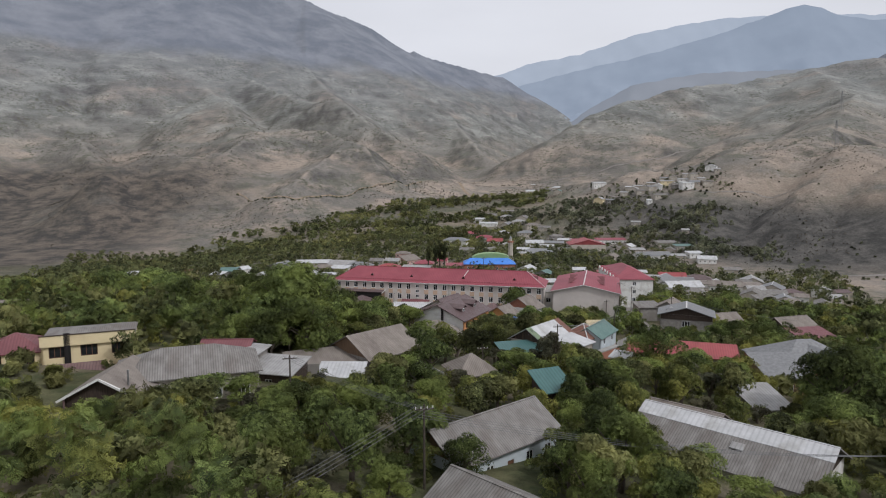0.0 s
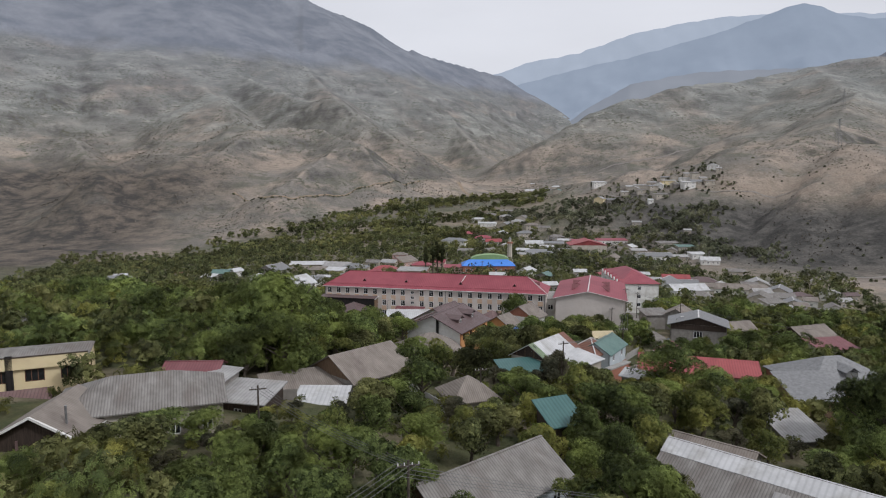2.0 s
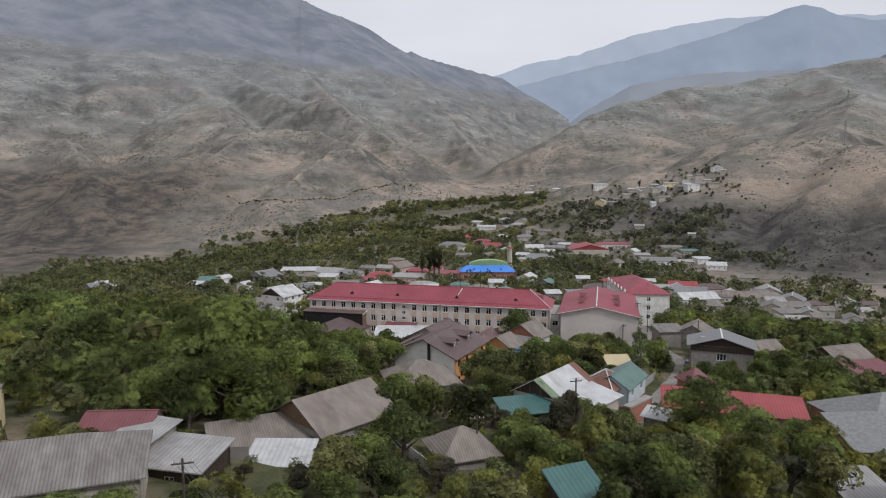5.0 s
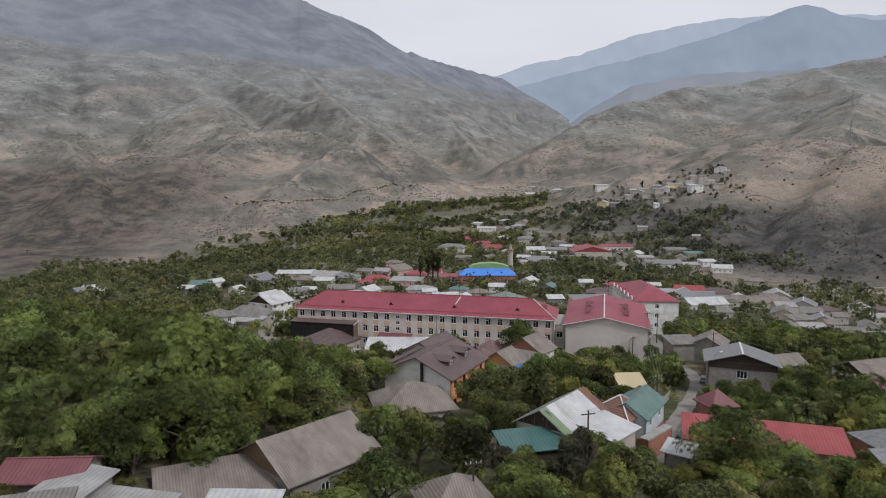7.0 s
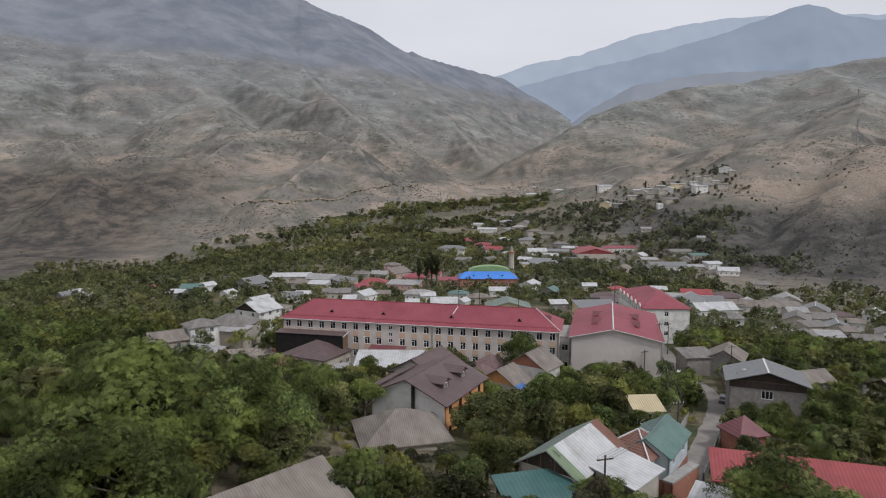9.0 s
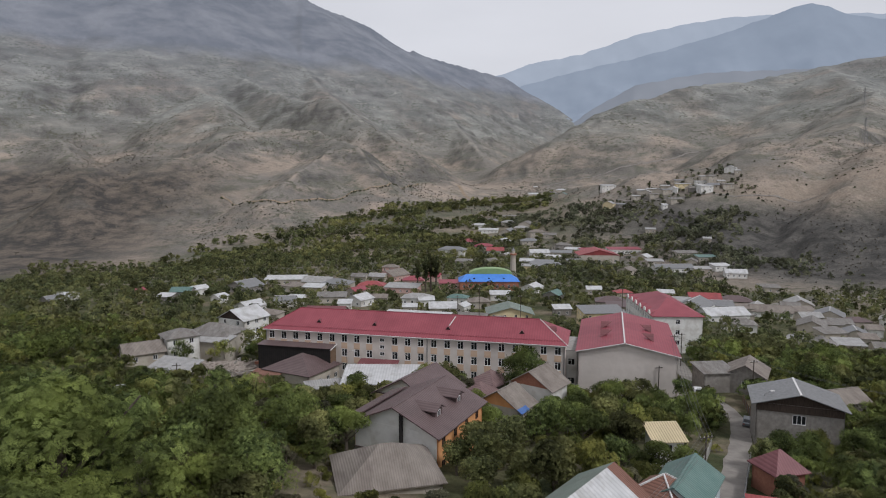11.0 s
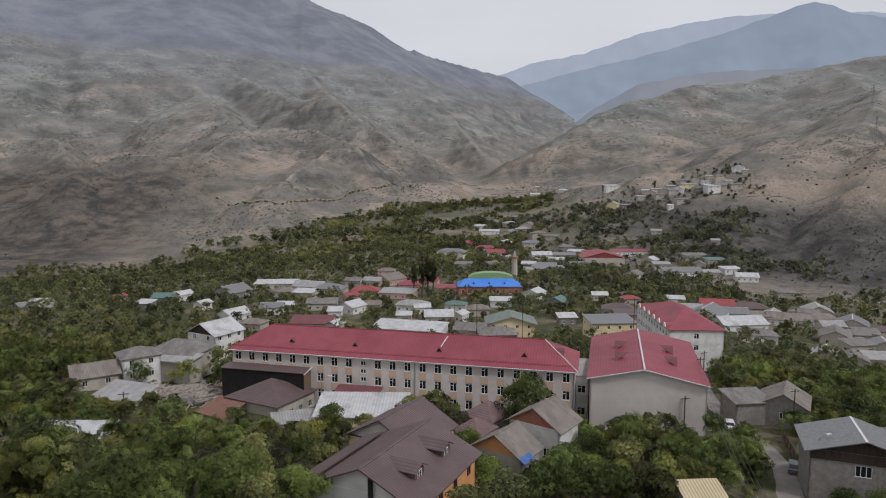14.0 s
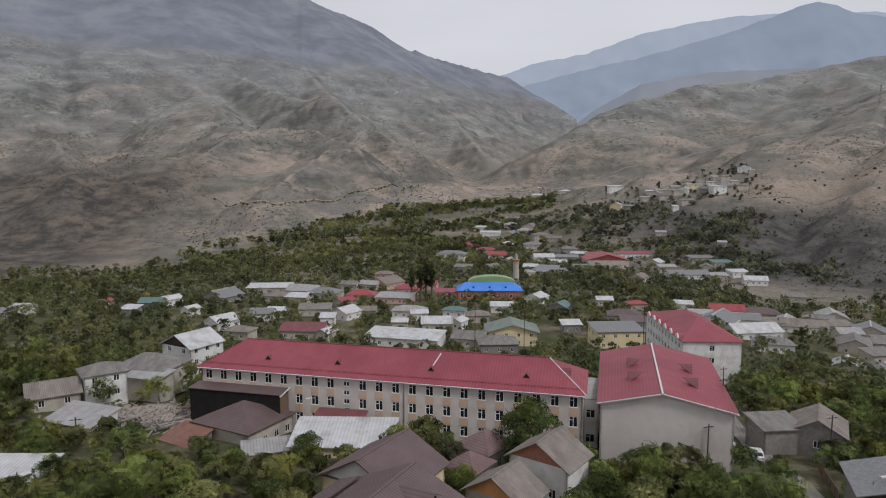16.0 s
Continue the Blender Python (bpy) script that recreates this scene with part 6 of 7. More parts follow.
house(141.9, 344.1, 72, 9.2, 8.7, 3.6, 1.9, "gable", STEEL, PLASTER, "beige house with a grey metal gable roof", kind="gable", front=2, left=2, storeys=1)
house(155.1, 354.9, -13, 6.0, 5.0, 3.6, 1.0, "shed", SLATE_TAN, WHITE_WALL, "white house with a tan slate lean-to roof", kind="shed", front=1, left=1, storeys=1)
house(178.3, 383.8, 59, 9.5, 9.4, 3.6, 2.1, "gable", PALE_ROOF, WHITE_WALL, "white house with a pale galvanised gable roof", kind="gable", front=2, left=2, storeys=1)
house(154.7, 330.9, 75, 7.8, 6.6, 3.6, 1.5, "gable", SLATE, WHITE_WALL, "white house with a grey slate gable roof", kind="gable", front=2, left=1, storeys=1)
house(137.9, 313.3, -9, 10.1, 6.8, 3.6, 1.5, "gable", SLATE, PLASTER, "beige house with a grey slate gable roof", kind="gable", front=2, left=1, storeys=1)
house(115.0, 277.7, 13, 6.0, 5.0, 3.6, 1.0, "shed", SLATE, PLASTER, "beige house with a grey slate lean-to roof", kind="shed", front=1, left=1, storeys=1)
house(171.1, 355.2, 13, 7.4, 5.9, 3.6, 1.3, "gable", PALE_ROOF, PLASTER, "beige house with a pale galvanised gable roof", kind="gable", front=2, left=1, storeys=1)
house(143.4, 300.5, 11, 7.4, 5.0, 3.6, 1.0, "shed", STEEL, PLASTER, "beige house with a grey metal lean-to roof", kind="shed", front=2, left=1, storeys=1)
house(187.7, 382.1, 10, 7.5, 5.5, 3.6, 1.2, "gable", BROWN_ROOF, PLASTER, "beige house with a brown metal gable roof", kind="gable", front=2, left=1, storeys=1)
house(140.6, 331.2, -8, 6.0, 5.0, 3.6, 1.0, "shed", SLATE_TAN, PLASTER, "beige house with a tan slate lean-to roof", kind="shed", front=1, left=1, storeys=1)
house(144.0, 365.6, -1, 6.6, 5.0, 3.6, 1.0, "shed", SLATE, PLASTER, "beige house with a grey slate lean-to roof", kind="shed", front=1, left=1, storeys=1)


# ---- mosque with blue roof, dome vault and minaret ----
def mosque():
    z = gz(-11, 468)
    t = thing("mosque", -11.0, 469.0, z, 5, "low mosque hall with a bright blue metal roof and green vault", "mosque")
    foot(-11, 469, 19, 9, 5, 1, z + 6)
    L, D, h = 36.0, 16.0, 5.4
    s = Shape()
    holes = [(2 + 3.4 * k, 1.2, 3.4 + 3.4 * k, 3.4) for k in range(10)]
    wall_shape(s, (-L / 2, -D / 2), (L / 2, -D / 2), -3, h, holes)
    wall_shape(s, (L / 2, -D / 2), (L / 2, D / 2), -3, h, [])
    wall_shape(s, (L / 2, D / 2), (-L / 2, D / 2), -3, h, [])
    wall_shape(s, (-L / 2, D / 2), (-L / 2, -D / 2), -3, h, [])
    part("wall", s, BRICK_WALL, t)
    for k in range(10):
        put_window(t, (-L / 2 + 2.7 + 3.4 * k, -D / 2, 1.2), 0, 1.4, 2.2, FRAME_WHITE)
    s, T, E = hip_roof(L, D, h, 3.2, 0.6, 5.0)
    part("roof", s, BLUE_ROOF, t)
    v = Shape()
    ring = [(13.5 * math.cos(w), 3.6 * math.sin(w)) for w in np.linspace(0, math.pi, 17)]
    for (x0, z0), (x1, z1) in zip(ring[:-1], ring[1:]):
        v.poly((x0 + 1.5, 1.0, h + 3.0 + z0), (x1 + 1.5, 1.0, h + 3.0 + z1), (x1 + 1.5, 9.0, h + 3.0 + z1), (x0 + 1.5, 9.0, h + 3.0 + z0))
    v.poly(*[(x + 1.5, 1.0, h + 3.0 + q) for x, q in ring][::-1])
    part("vault", v, LIME_DOME, t, "olive green vaulted roof")
    for x in (-9, 0, 9):
        roof_vent(t, (x, -5.5, h + 1.1), 0, BLUE_ROOF, 0.8)


mosque()


def minaret():
    x, y = 4.5, 505.0
    z = gz(x, y)
    t = thing("minaret", x, y, z, 8, "slender tan stone minaret with a gallery and conical cap", "minaret")
    foot(x, y, 3, 3, 0)
    part("base", Shape().box(-2.4, -2.4, -1, 2.4, 2.4, 5), PLASTER, t)
    part("shaft", Shape().beam((0, 0, 5), (0, 0, 17.0), 2.0, 8, 1.7), PLASTER, t)
    part("gallery", Shape().beam((0, 0, 17.0), (0, 0, 18.1), 2.3, 8, 2.4), BRICK_WALL, t)
    part("lantern", Shape().beam((0, 0, 18.1), (0, 0, 19.9), 1.1, 8), PLASTER, t)
    part("cap", Shape().beam((0, 0, 19.9), (0, 0, 22.2), 1.3, 8, 0.05), STEEL, t)


minaret()


# ---- lanes ----
def ribbon(name, pts, half, mat, label, lift=0.06):
    way = []
    for (ax, ay), (bx, by) in zip(pts[:-1], pts[1:]):
        n = max(2, int(math.hypot(bx - ax, by - ay) / 2))
        way += [(ax + (bx - ax) * k / n, ay + (by - ay) * k / n) for k in range(n)]
    way = np.array(way + [pts[-1]])
    for _ in range(6):
        way[1:-1] = (way[:-2] + way[1:-1] * 2 + way[2:]) / 4
    d = np.gradient(way, axis=0)
    d /= np.linalg.norm(d, axis=1, keepdims=True)
    nrm = np.stack([d[:, 1], -d[:, 0]], 1)
    u = np.linspace(-half, half, 7)
    wob = 0.35 * fbm(way[:, :1] / 5, way[:, 1:] / 5 + 0 * u[None], 2)
    X = way[:, :1] + nrm[:, :1] * (u[None] * (1 + wob))
    Y = way[:, 1:] + nrm[:, 1:] * (u[None] * (1 + wob))
    me = grid_mesh(name, X, Y, ground(X, Y) + lift)
    me.materials.append(mat)
    return tagged(new(name, me), label, "road", kind="structure")


ribbon("road_1", [(19, 127), (23, 136), (39, 176), (44, 190), (42.5, 210), (43.5, 226), (48, 252), (52, 285)], 1.75, ROAD_MAT, "narrow dusty village lane between the yards")
ribbon("road_2", [(150, 452), (182, 474), (235, 500), (330, 520), (430, 520)], 2.6, ROAD_MAT, "pale dirt road along the foot of the hill", 0.2)
ribbon("road_3", [(90, 560), (106, 580), (124, 628), (112, 668), (70, 640), (20, 600), (-30, 585)], 3.0, ROAD_MAT, "village road climbing past the far houses", 0.25)
ribbon("road_4", [(60, 1010), (0, 1090), (-60, 1180), (-90, 1290)], 3.5, DIRT, "stony track running up the valley", 0.4)
TRACK = [(-427, 1020), (-359, 970), (-311, 970), (-280, 1030), (-243, 1086), (-196, 1122), (-157, 1236)]
ribbon("road_5", TRACK, 1.3, DIRT, "dirt track cut along the foot of the slope", 0.7)
ribbon("road_6", [(35, 1413), (97, 1439), (183, 1456), (289, 1482), (387, 1517), (465, 1547)], 1.5, ROAD_MAT, "dirt track climbing across the dry hillside", 0.8)
ribbon("road_7", [(129, 855), (168, 806), (211, 794), (246, 780), (318, 763)], 1.0, ROAD_MAT, "footpath below the upper village", 0.5)
ribbon("yard_1", [(34, 206), (36, 216), (38, 228)], 4.0, ROAD_MAT, "trodden yard beside the sports hall", 0.05)


# ---- poles and cables ----
def pole(x, y, top, arms=1, lamp=False, label="dark wooden power pole with insulators on a crossarm", mat=None, r=0.13):
    z = gz(x, y)
    t = thing("power_pole" if not lamp else "street_lamp", x, y, z, 20, label, "pole" if not lamp else "lamp", "poles of the village" if not lamp else "street lamps")
    h = top - z
    part("shaft", Shape().beam((0, 0, -0.5), (0, 0, h), r, 7, r * 0.75), mat or POLE_WOOD, t)
    if lamp:
        part("arm", Shape().beam((0, 0, h - 0.1), (1.3, 0, h + 0.35), 0.05, 5), STEEL, t)
        part("head", Shape().box(1.1, -0.16, h + 0.28, 1.85, 0.16, h + 0.44), TRIM, t)
    else:
        for k in range(arms):
            part("crossarm", Shape().box(-0.9, -0.06, h - 0.5 - 0.7 * k, 0.9, 0.06, h - 0.38 - 0.7 * k), POLE_WOOD, t)
            for u in (-0.8, -0.3, 0.3, 0.8):
                part("insulator", Shape().beam((u, 0, h - 0.38 - 0.7 * k), (u, 0, h - 0.18 - 0.7 * k), 0.045, 6), TRIM, t)
    return t


def cable(a, b, sag=0.8, r=0.015):
    cu = Shape()
    a, b = Vector(a), Vector(b)
    pts = [a.lerp(b, k / 10) - Vector((0, 0, sag * 4 * (k / 10) * (1 - k / 10))) for k in range(11)]
    side = (b - a).cross(Vector((0, 0, 1))).normalized() * r
    up = Vector((0, 0, r))
    for p in pts:
        cu.v += [tuple(p + side - up), tuple(p - side - up), tuple(p + up)]
    cu.f = [(3 * k + i, 3 * k + (i + 1) % 3, 3 * k + 3 + (i + 1) % 3, 3 * k + 3 + i) for k in range(10) for i in range(3)]
    return tagged(new("cable", cu.mesh("cable", CABLE)), "thin grey overhead cable hung between poles", "cable", "overhead cables")


pole(-7.2, 57.8, 25.0, 1)
pole(-27.0, 79.0, 23.2, 1)
pole(45.0, 66.0, 19.0, 1)
pole(9.6, 117.0, 19.2, 1)
pole(-3.4, 104.5, 18.2, 1)
pole(24.6, 147.5, 14.6, 1)
pole(31.0, 200.6, 8.0, 1)
pole(37.2, 214.0, 11.4, 1)
pole(46.5, 243.0, 5.0, 1)
pole(51.6, 206.0, 8.2, 1)
pole(-35.0, 203.8, 8.2, lamp=True, label="thin grey street lamp in front of the school", mat=STEEL, r=0.09)
pole(43.4, 178.5, 10.0, lamp=True, label="white-armed street lamp over the lane", mat=STEEL, r=0.08)
pole(-70.0, 196.0, 7.0, 1)
pole(-8.6, 268.0, 12.0, 1)
pole(39.0, 290.0, 9.0, 1)
pole(5.0, 300.0, 4.0, 1)
pole(-20.0, 330.0, -2.0, 1)
for u in (-0.8, -0.3, 0.3, 0.8):
    cable((-7.2 + u, 57.8, 24.8), (-30 + u, 24, 21.5), 0.7)
    cable((-7.2 + u, 57.8, 24.8 - 0.2), (-27 + u, 79, 23.0), 0.6)
    cable((-7.2 + u * 0.6, 57.8 + u, 24.1), (45 + u, 66, 18.8), 1.5)
    cable((24.6 + u, 147.5, 14.4), (37.2 + u, 214, 11.2), 1.6, 0.024)
    cable((9.6 + u, 117, 19.0), (24.6 + u, 147.5, 14.4), 0.8)
for u in (-0.5, 0.5):
    cable((37.2 + u, 214, 11.2), (51.6 + u, 206, 8.0), 0.5)
    cable((37.2 + u, 214, 11.2), (46.5 + u, 243, 4.8), 0.8)
    cable((51.6 + u, 206, 8.0), (82 + u, 190, 5.0), 0.9)


def pylon(x, y, h):
    z = gz(x, y)
    t = thing("transmission_tower", x, y, z, 25, "steel lattice transmission tower on the hillside", "pylon", "transmission towers")
    w = 2.6
    for sx, sy in ((-1, -1), (1, -1), (1, 1), (-1, 1)):
        part("leg", Shape().beam((sx * w, sy * w, -1), (sx * 0.4, sy * 0.4, h), 0.16), STEEL, t)
    for k in range(6):
        a, b = k / 6, (k + 1) / 6
        wa, wb = w + (0.4 - w) * a, w + (0.4 - w) * b
        br = Shape()
        for i in range(4):
            c = ((-1, -1), (1, -1), (1, 1), (-1, 1))
            br.beam((c[i][0] * wa, c[i][1] * wa, h * a), (c[(i + 1) % 4][0] * wb, c[(i + 1) % 4][1] * wb, h * b), 0.1)
        part("bracing", br, STEEL, t)
    for k in (0.72, 0.86, 0.97):
        part("crossarm", Shape().beam((-5, 0, h * k), (5, 0, h * k), 0.16), STEEL, t)


pylon(425, 905, 32)
pylon(560, 1180, 34)


# ---- cars ----
def car(x, y, rot, paint, label):
    t = thing("car", x, y, gz(x, y) + 0.08, rot, label, "car", "parked cars")
    s = Shape()
    prof = [(-2.1, 0.35), (2.1, 0.35), (2.1, 0.78), (1.35, 0.92), (0.7, 1.42), (-1.2, 1.45), (-1.9, 0.95), (-2.1, 0.85)]
    s.poly(*[(a, -0.82, b) for a, b in prof])
    s.poly(*[(a, 0.82, b) for a, b in prof][::-1])
    for (a, b), (c, d) in zip(prof, prof[1:] + prof[:1]):
        s.poly((a, 0.82, b), (c, 0.82, d), (c, -0.82, d), (a, -0.82, b))
    part("body", s, paint, t)
    for sy in (-1, 1):
        g = [(-1.55, 0.95), (1.1, 0.95), (0.62, 1.36), (-1.12, 1.38)]
        part("side_window", Shape().poly(*([(a, sy * 0.826, b) for a, b in g] if sy < 0 else [(a, sy * 0.826, b) for a, b in g][::-1])), GLASS, t)
    part("windscreen", Shape().poly((1.3, -0.72, 0.965), (1.3, 0.72, 0.965), (0.76, 0.66, 1.385), (0.76, -0.66, 1.385)), GLASS, t)
    part("rear_window", Shape().poly((-1.3, -0.66, 1.4), (-1.3, 0.66, 1.4), (-1.86, 0.72, 1.0), (-1.86, -0.72, 1.0)), GLASS, t)
    for sx in (-1.3, 1.3):
        for sy in (-0.75, 0.75):
            w = part("wheel", Shape().beam((sx, sy - 0.1, 0.32), (sx, sy + 0.1, 0.32), 0.32, 12), RUBBER, t)
            part("rim", Shape().beam((sx, sy - 0.11, 0.32), (sx, sy + 0.11, 0.32), 0.19, 10), STEEL, w)
    for sy in (-0.6, 0.6):
        part("headlight", Shape().box(2.1, sy - 0.18, 0.6, 2.13, sy + 0.18, 0.75), TRIM, t)
        part("tail_light", Shape().box(-2.13, sy - 0.18, 0.62, -2.1, sy + 0.18, 0.8), RED_SHED, t)


car(41.0, 208.0, 82, CAR_WHITE, "white saloon car parked on the lane")
car(37.0, 211.5, 40, CAR_WHITE, "white hatchback car parked in the yard")
car(44.6, 188.4, 66, CAR_GREY, "dark grey saloon car parked at the lane")
car(128.0, 640.0, 10, CAR_WHITE, "white car on the far road")


# ---- satellite dish ----
def dish(x, y, z, rot, size, label):
    t = thing("satellite_dish", x, y, z, rot, label, "dish", "satellite dishes")
    s = Shape()
    n, m = 14, 4
    pt = lambda i, k: (size * i / m * math.cos(2 * math.pi * k / n), -0.25 * size + 0.25 * size * (i / m) ** 2 * 1.0, size * i / m * math.sin(2 * math.pi * k / n) + 1.2)
    for i in range(m):
        for k in range(n):
            s.poly(pt(i, k), pt(i, k + 1), pt(i + 1, k + 1), pt(i + 1, k))
    part("reflector", s, TRIM, t)
    part("mast", Shape().beam((0, 0.1, -0.6), (0, -0.2, 1.2), 0.05, 6), STEEL, t)
    part("feed_arm", Shape().beam((0, -0.2, 0.5), (0, 0.8 * size, 1.2), 0.03, 5), STEEL, t)


dish(5.0, 123.6, 14.6, 150, 0.9, "large round white satellite dish above a roof edge")
dish(-9.0, 165.5, 13.0, 150, 0.45, "small satellite dish on a roof")


# ---- demolished yard ----
def rubble_yard():
    rr = np.random.default_rng(8)
    s = Shape()
    for _ in range(900):
        x, y = rr.normal(-67.5, 6.2), rr.normal(213.5, 4.8)
        z = gz(x, y) + rr.uniform(0, 0.9)
        w = rr.uniform(0, math.pi)
        l = rr.uniform(0.8, 3.2)
        s.beam((x - l * math.cos(w) / 2, y - l * math.sin(w) / 2, z + rr.uniform(-0.2, 0.3)), (x + l * math.cos(w) / 2, y + l * math.sin(w) / 2, z + rr.uniform(-0.2, 0.4)), rr.uniform(0.06, 0.2))
    for _ in range(80):
        x, y = rr.normal(-67.5, 6.0), rr.normal(213.5, 4.6)
        z = gz(x, y) + rr.uniform(0.1, 0.8)
        w = rr.choice([0.3, 1.87, 0.3]) + rr.uniform(-0.2, 0.2)
        l, d = rr.uniform(1.2, 3.4), rr.uniform(0.25, 0.6)
        for k in range(3):
            ox, oy = -math.sin(w) * d * (k - 1), math.cos(w) * d * (k - 1)
            s.beam((x + ox - l * math.cos(w) / 2, y + oy - l * math.sin(w) / 2, z), (x + ox + l * math.cos(w) / 2, y + oy + l * math.sin(w) / 2, z + 0.4), d * 0.55)
    tagged(new("rubble", s.mesh("rubble", RUBBLE)), "heap of broken boards, beams and masonry", "rubble", kind="stuff")
    for x, y, rot, l, h, mat in ((-57.0, 218.5, 20, 9, 2.6, BRICK_WALL), (-66.5, 219.0, 100, 6, 1.8, STONE_WALL), (-60.0, 206.5, 12, 8, 1.5, STONE_WALL), (-53.5, 212.0, 84, 7, 2.4, PLASTER)):
        t = thing("ruined_wall", x, y, gz(x, y), rot, "broken masonry wall of a demolished house", "wall", "ruined walls")
        w = Shape()
        u = -l / 2
        while u < l / 2:
            st = rr.uniform(0.5, 1.3)
            w.box(u, -0.2, -0.6, min(u + st, l / 2), 0.2, h * rr.uniform(0.55, 1.0))
            u += st
        part("masonry", w, mat, t)


rubble_yard()


# ---- yard fences ----
def fence(pts, h, mat, label):
    (ax, ay), (bx, by) = pts
    l = math.hypot(bx - ax, by - ay)
    rot = math.degrees(math.atan2(by - ay, bx - ax))
    t = thing("fence", ax, ay, gz(ax, ay), rot, label, "fence", "yard fences")
    n = max(2, int(l / 2.4))
    for k in range(n):
        u0, u1 = l * k / n, l * (k + 1) / n
        um = (u0 + u1) / 2
        dz = gz(ax + (bx - ax) * um / l, ay + (by - ay) * um / l) - gz(ax, ay)
        part("panel", Shape().box(u0 + 0.02, -0.03, dz - 0.4, u1 - 0.02, 0.03, dz + h), mat, t)
        part("post", Shape().box(u0 - 0.06, 0.032, dz - 0.4, u0 + 0.06, 0.15, dz + h + 0.12), STEEL, t)


fence([(25.5, 137.5), (37.0, 166.0)], 1.7, STEEL, "grey sheet fence along the lane")
fence([(19.5, 139.5), (33.0, 172.0)], 1.6, CONCRETE, "concrete panel fence along the lane")
fence([(46.5, 192.0), (49.0, 204.0)], 1.6, WOOD, "weathered board fence beside the lane")
fence([(12.5, 173.0), (-3.0, 168.0)], 1.6, DARK_WOOD, "dark board fence behind the gardens")
fence([(-40.0, 92.5), (-28.0, 95.5)], 1.5, STONE_WALL, "low block wall between yards")
fence([(-14.5, 106.5), (-8.0, 97.0)], 1.4, TRIM, "pale sheet fence below the house")


# ---- trees ----
def leaf_material(name, dark, light, warm, grain=11.0, patch=0.11):
    m = bpy.data.materials.new(name)
    m.use_nodes = True
    n, l = m.node_tree.nodes, m.node_tree.links
    bsdf = n["Principled BSDF"]
    bsdf.inputs["Roughness"].default_value, bsdf.inputs["Specular IOR Level"].default_value = 0.75, 0.12
    geo = n.new("ShaderNodeNewGeometry")

    def mix(f, a, b):
        x = n.new("ShaderNodeMix")
        x.data_type = "RGBA"
        for s, v in ((x.inputs["Factor"], f), (x.inputs["A"], a), (x.inputs["B"], b)):
            if hasattr(v, "is_linked"):
                l.new(v, s)
            else:
                s.default_value = v if isinstance(v, (int, float)) else (*v, 1)
        return x.outputs["Result"]

    col = mix(geo.outputs["Random Per Island"], dark, light)
    t = n.new("ShaderNodeTexNoise")
    t.inputs["Scale"].default_value, t.inputs["Detail"].default_value = patch, 3
    l.new(geo.outputs["Position"], t.inputs["Vector"])
    r = n.new("ShaderNodeMapRange")
    r.inputs["From Min"].default_value, r.inputs["From Max"].default_value = 0.42, 0.68
    l.new(t.outputs["Fac"], r.inputs["Value"])
    col = mix(r.outputs["Result"], col, mix(geo.outputs["Random Per Island"], [c * 0.8 for c in warm], warm))
    g = n.new("ShaderNodeMapRange")
    g.inputs["To Min"].default_value, g.inputs["To Max"].default_value = 0.7, 1.3
    l.new(n.new("ShaderNodeObjectInfo").outputs["Random"], g.inputs["Value"])
    sc = n.new("ShaderNodeVectorMath")
    sc.operation = "SCALE"
    l.new(col, sc.inputs[0])
    l.new(g.outputs["Result"], sc.inputs["Scale"])
    crown = n.new("ShaderNodeTexNoise")
    crown.inputs["Scale"].default_value, crown.inputs["Detail"].default_value = patch * 1.7, 2
    shift = n.new("ShaderNodeMapping")
    shift.inputs["Location"].default_value = (31.0, -17.0, 0.0)
    l.new(geo.outputs["Position"], shift.inputs["Vector"])
    l.new(shift.outputs["Vector"], crown.inputs["Vector"])
    kindly = n.new("ShaderNodeMapRange")
    for k, v in (("From Min", 0.36), ("From Max", 0.64), ("To Min", 0.4), ("To Max", 1.45)):
        kindly.inputs[k].default_value = v
    l.new(crown.outputs["Fac"], kindly.inputs["Value"])
    sc2 = n.new("ShaderNodeVectorMath")
    sc2.operation = "SCALE"
    l.new(sc.outputs["Vector"], sc2.inputs[0])
    l.new(kindly.outputs["Result"], sc2.inputs["Scale"])
    leafy = n.new("ShaderNodeTexNoise")
    leafy.inputs["Scale"].default_value, leafy.inputs["Detail"].default_value = grain, 1.5
    l.new(geo.outputs["Position"], leafy.inputs["Vector"])
    tone = n.new("ShaderNodeMapRange")
    for k, v in (("From Min", 0.35), ("From Max", 0.7), ("To Min", 0.72), ("To Max", 1.25)):
        tone.inputs[k].default_value = v
    l.new(leafy.outputs["Fac"], tone.inputs["Value"])
    fin = n.new("ShaderNodeVectorMath")
    fin.operation = "SCALE"
    l.new(sc2.outputs["Vector"], fin.inputs[0])
    l.new(tone.outputs["Result"], fin.inputs["Scale"])
    l.new(fin.outputs["Vector"], bsdf.inputs["Base Color"])
    through_leaf = n.new("ShaderNodeBsdfTranslucent")
    l.new(fin.outputs["Vector"], through_leaf.inputs["Color"])
    blade = n.new("ShaderNodeMixShader")
    blade.inputs["Fac"].default_value = 0.33
    l.new(bsdf.outputs["BSDF"], blade.inputs[1])
    l.new(through_leaf.outputs["BSDF"], blade.inputs[2])
    cut = n.new("ShaderNodeMath")
    cut.operation = "GREATER_THAN"
    cut.inputs[1].default_value = 0.495 if grain > 8 else 0.45
    l.new(leafy.outputs["Fac"], cut.inputs[0])
    sprig = n.new("ShaderNodeMixShader")
    l.new(cut.outputs["Value"], sprig.inputs["Fac"])
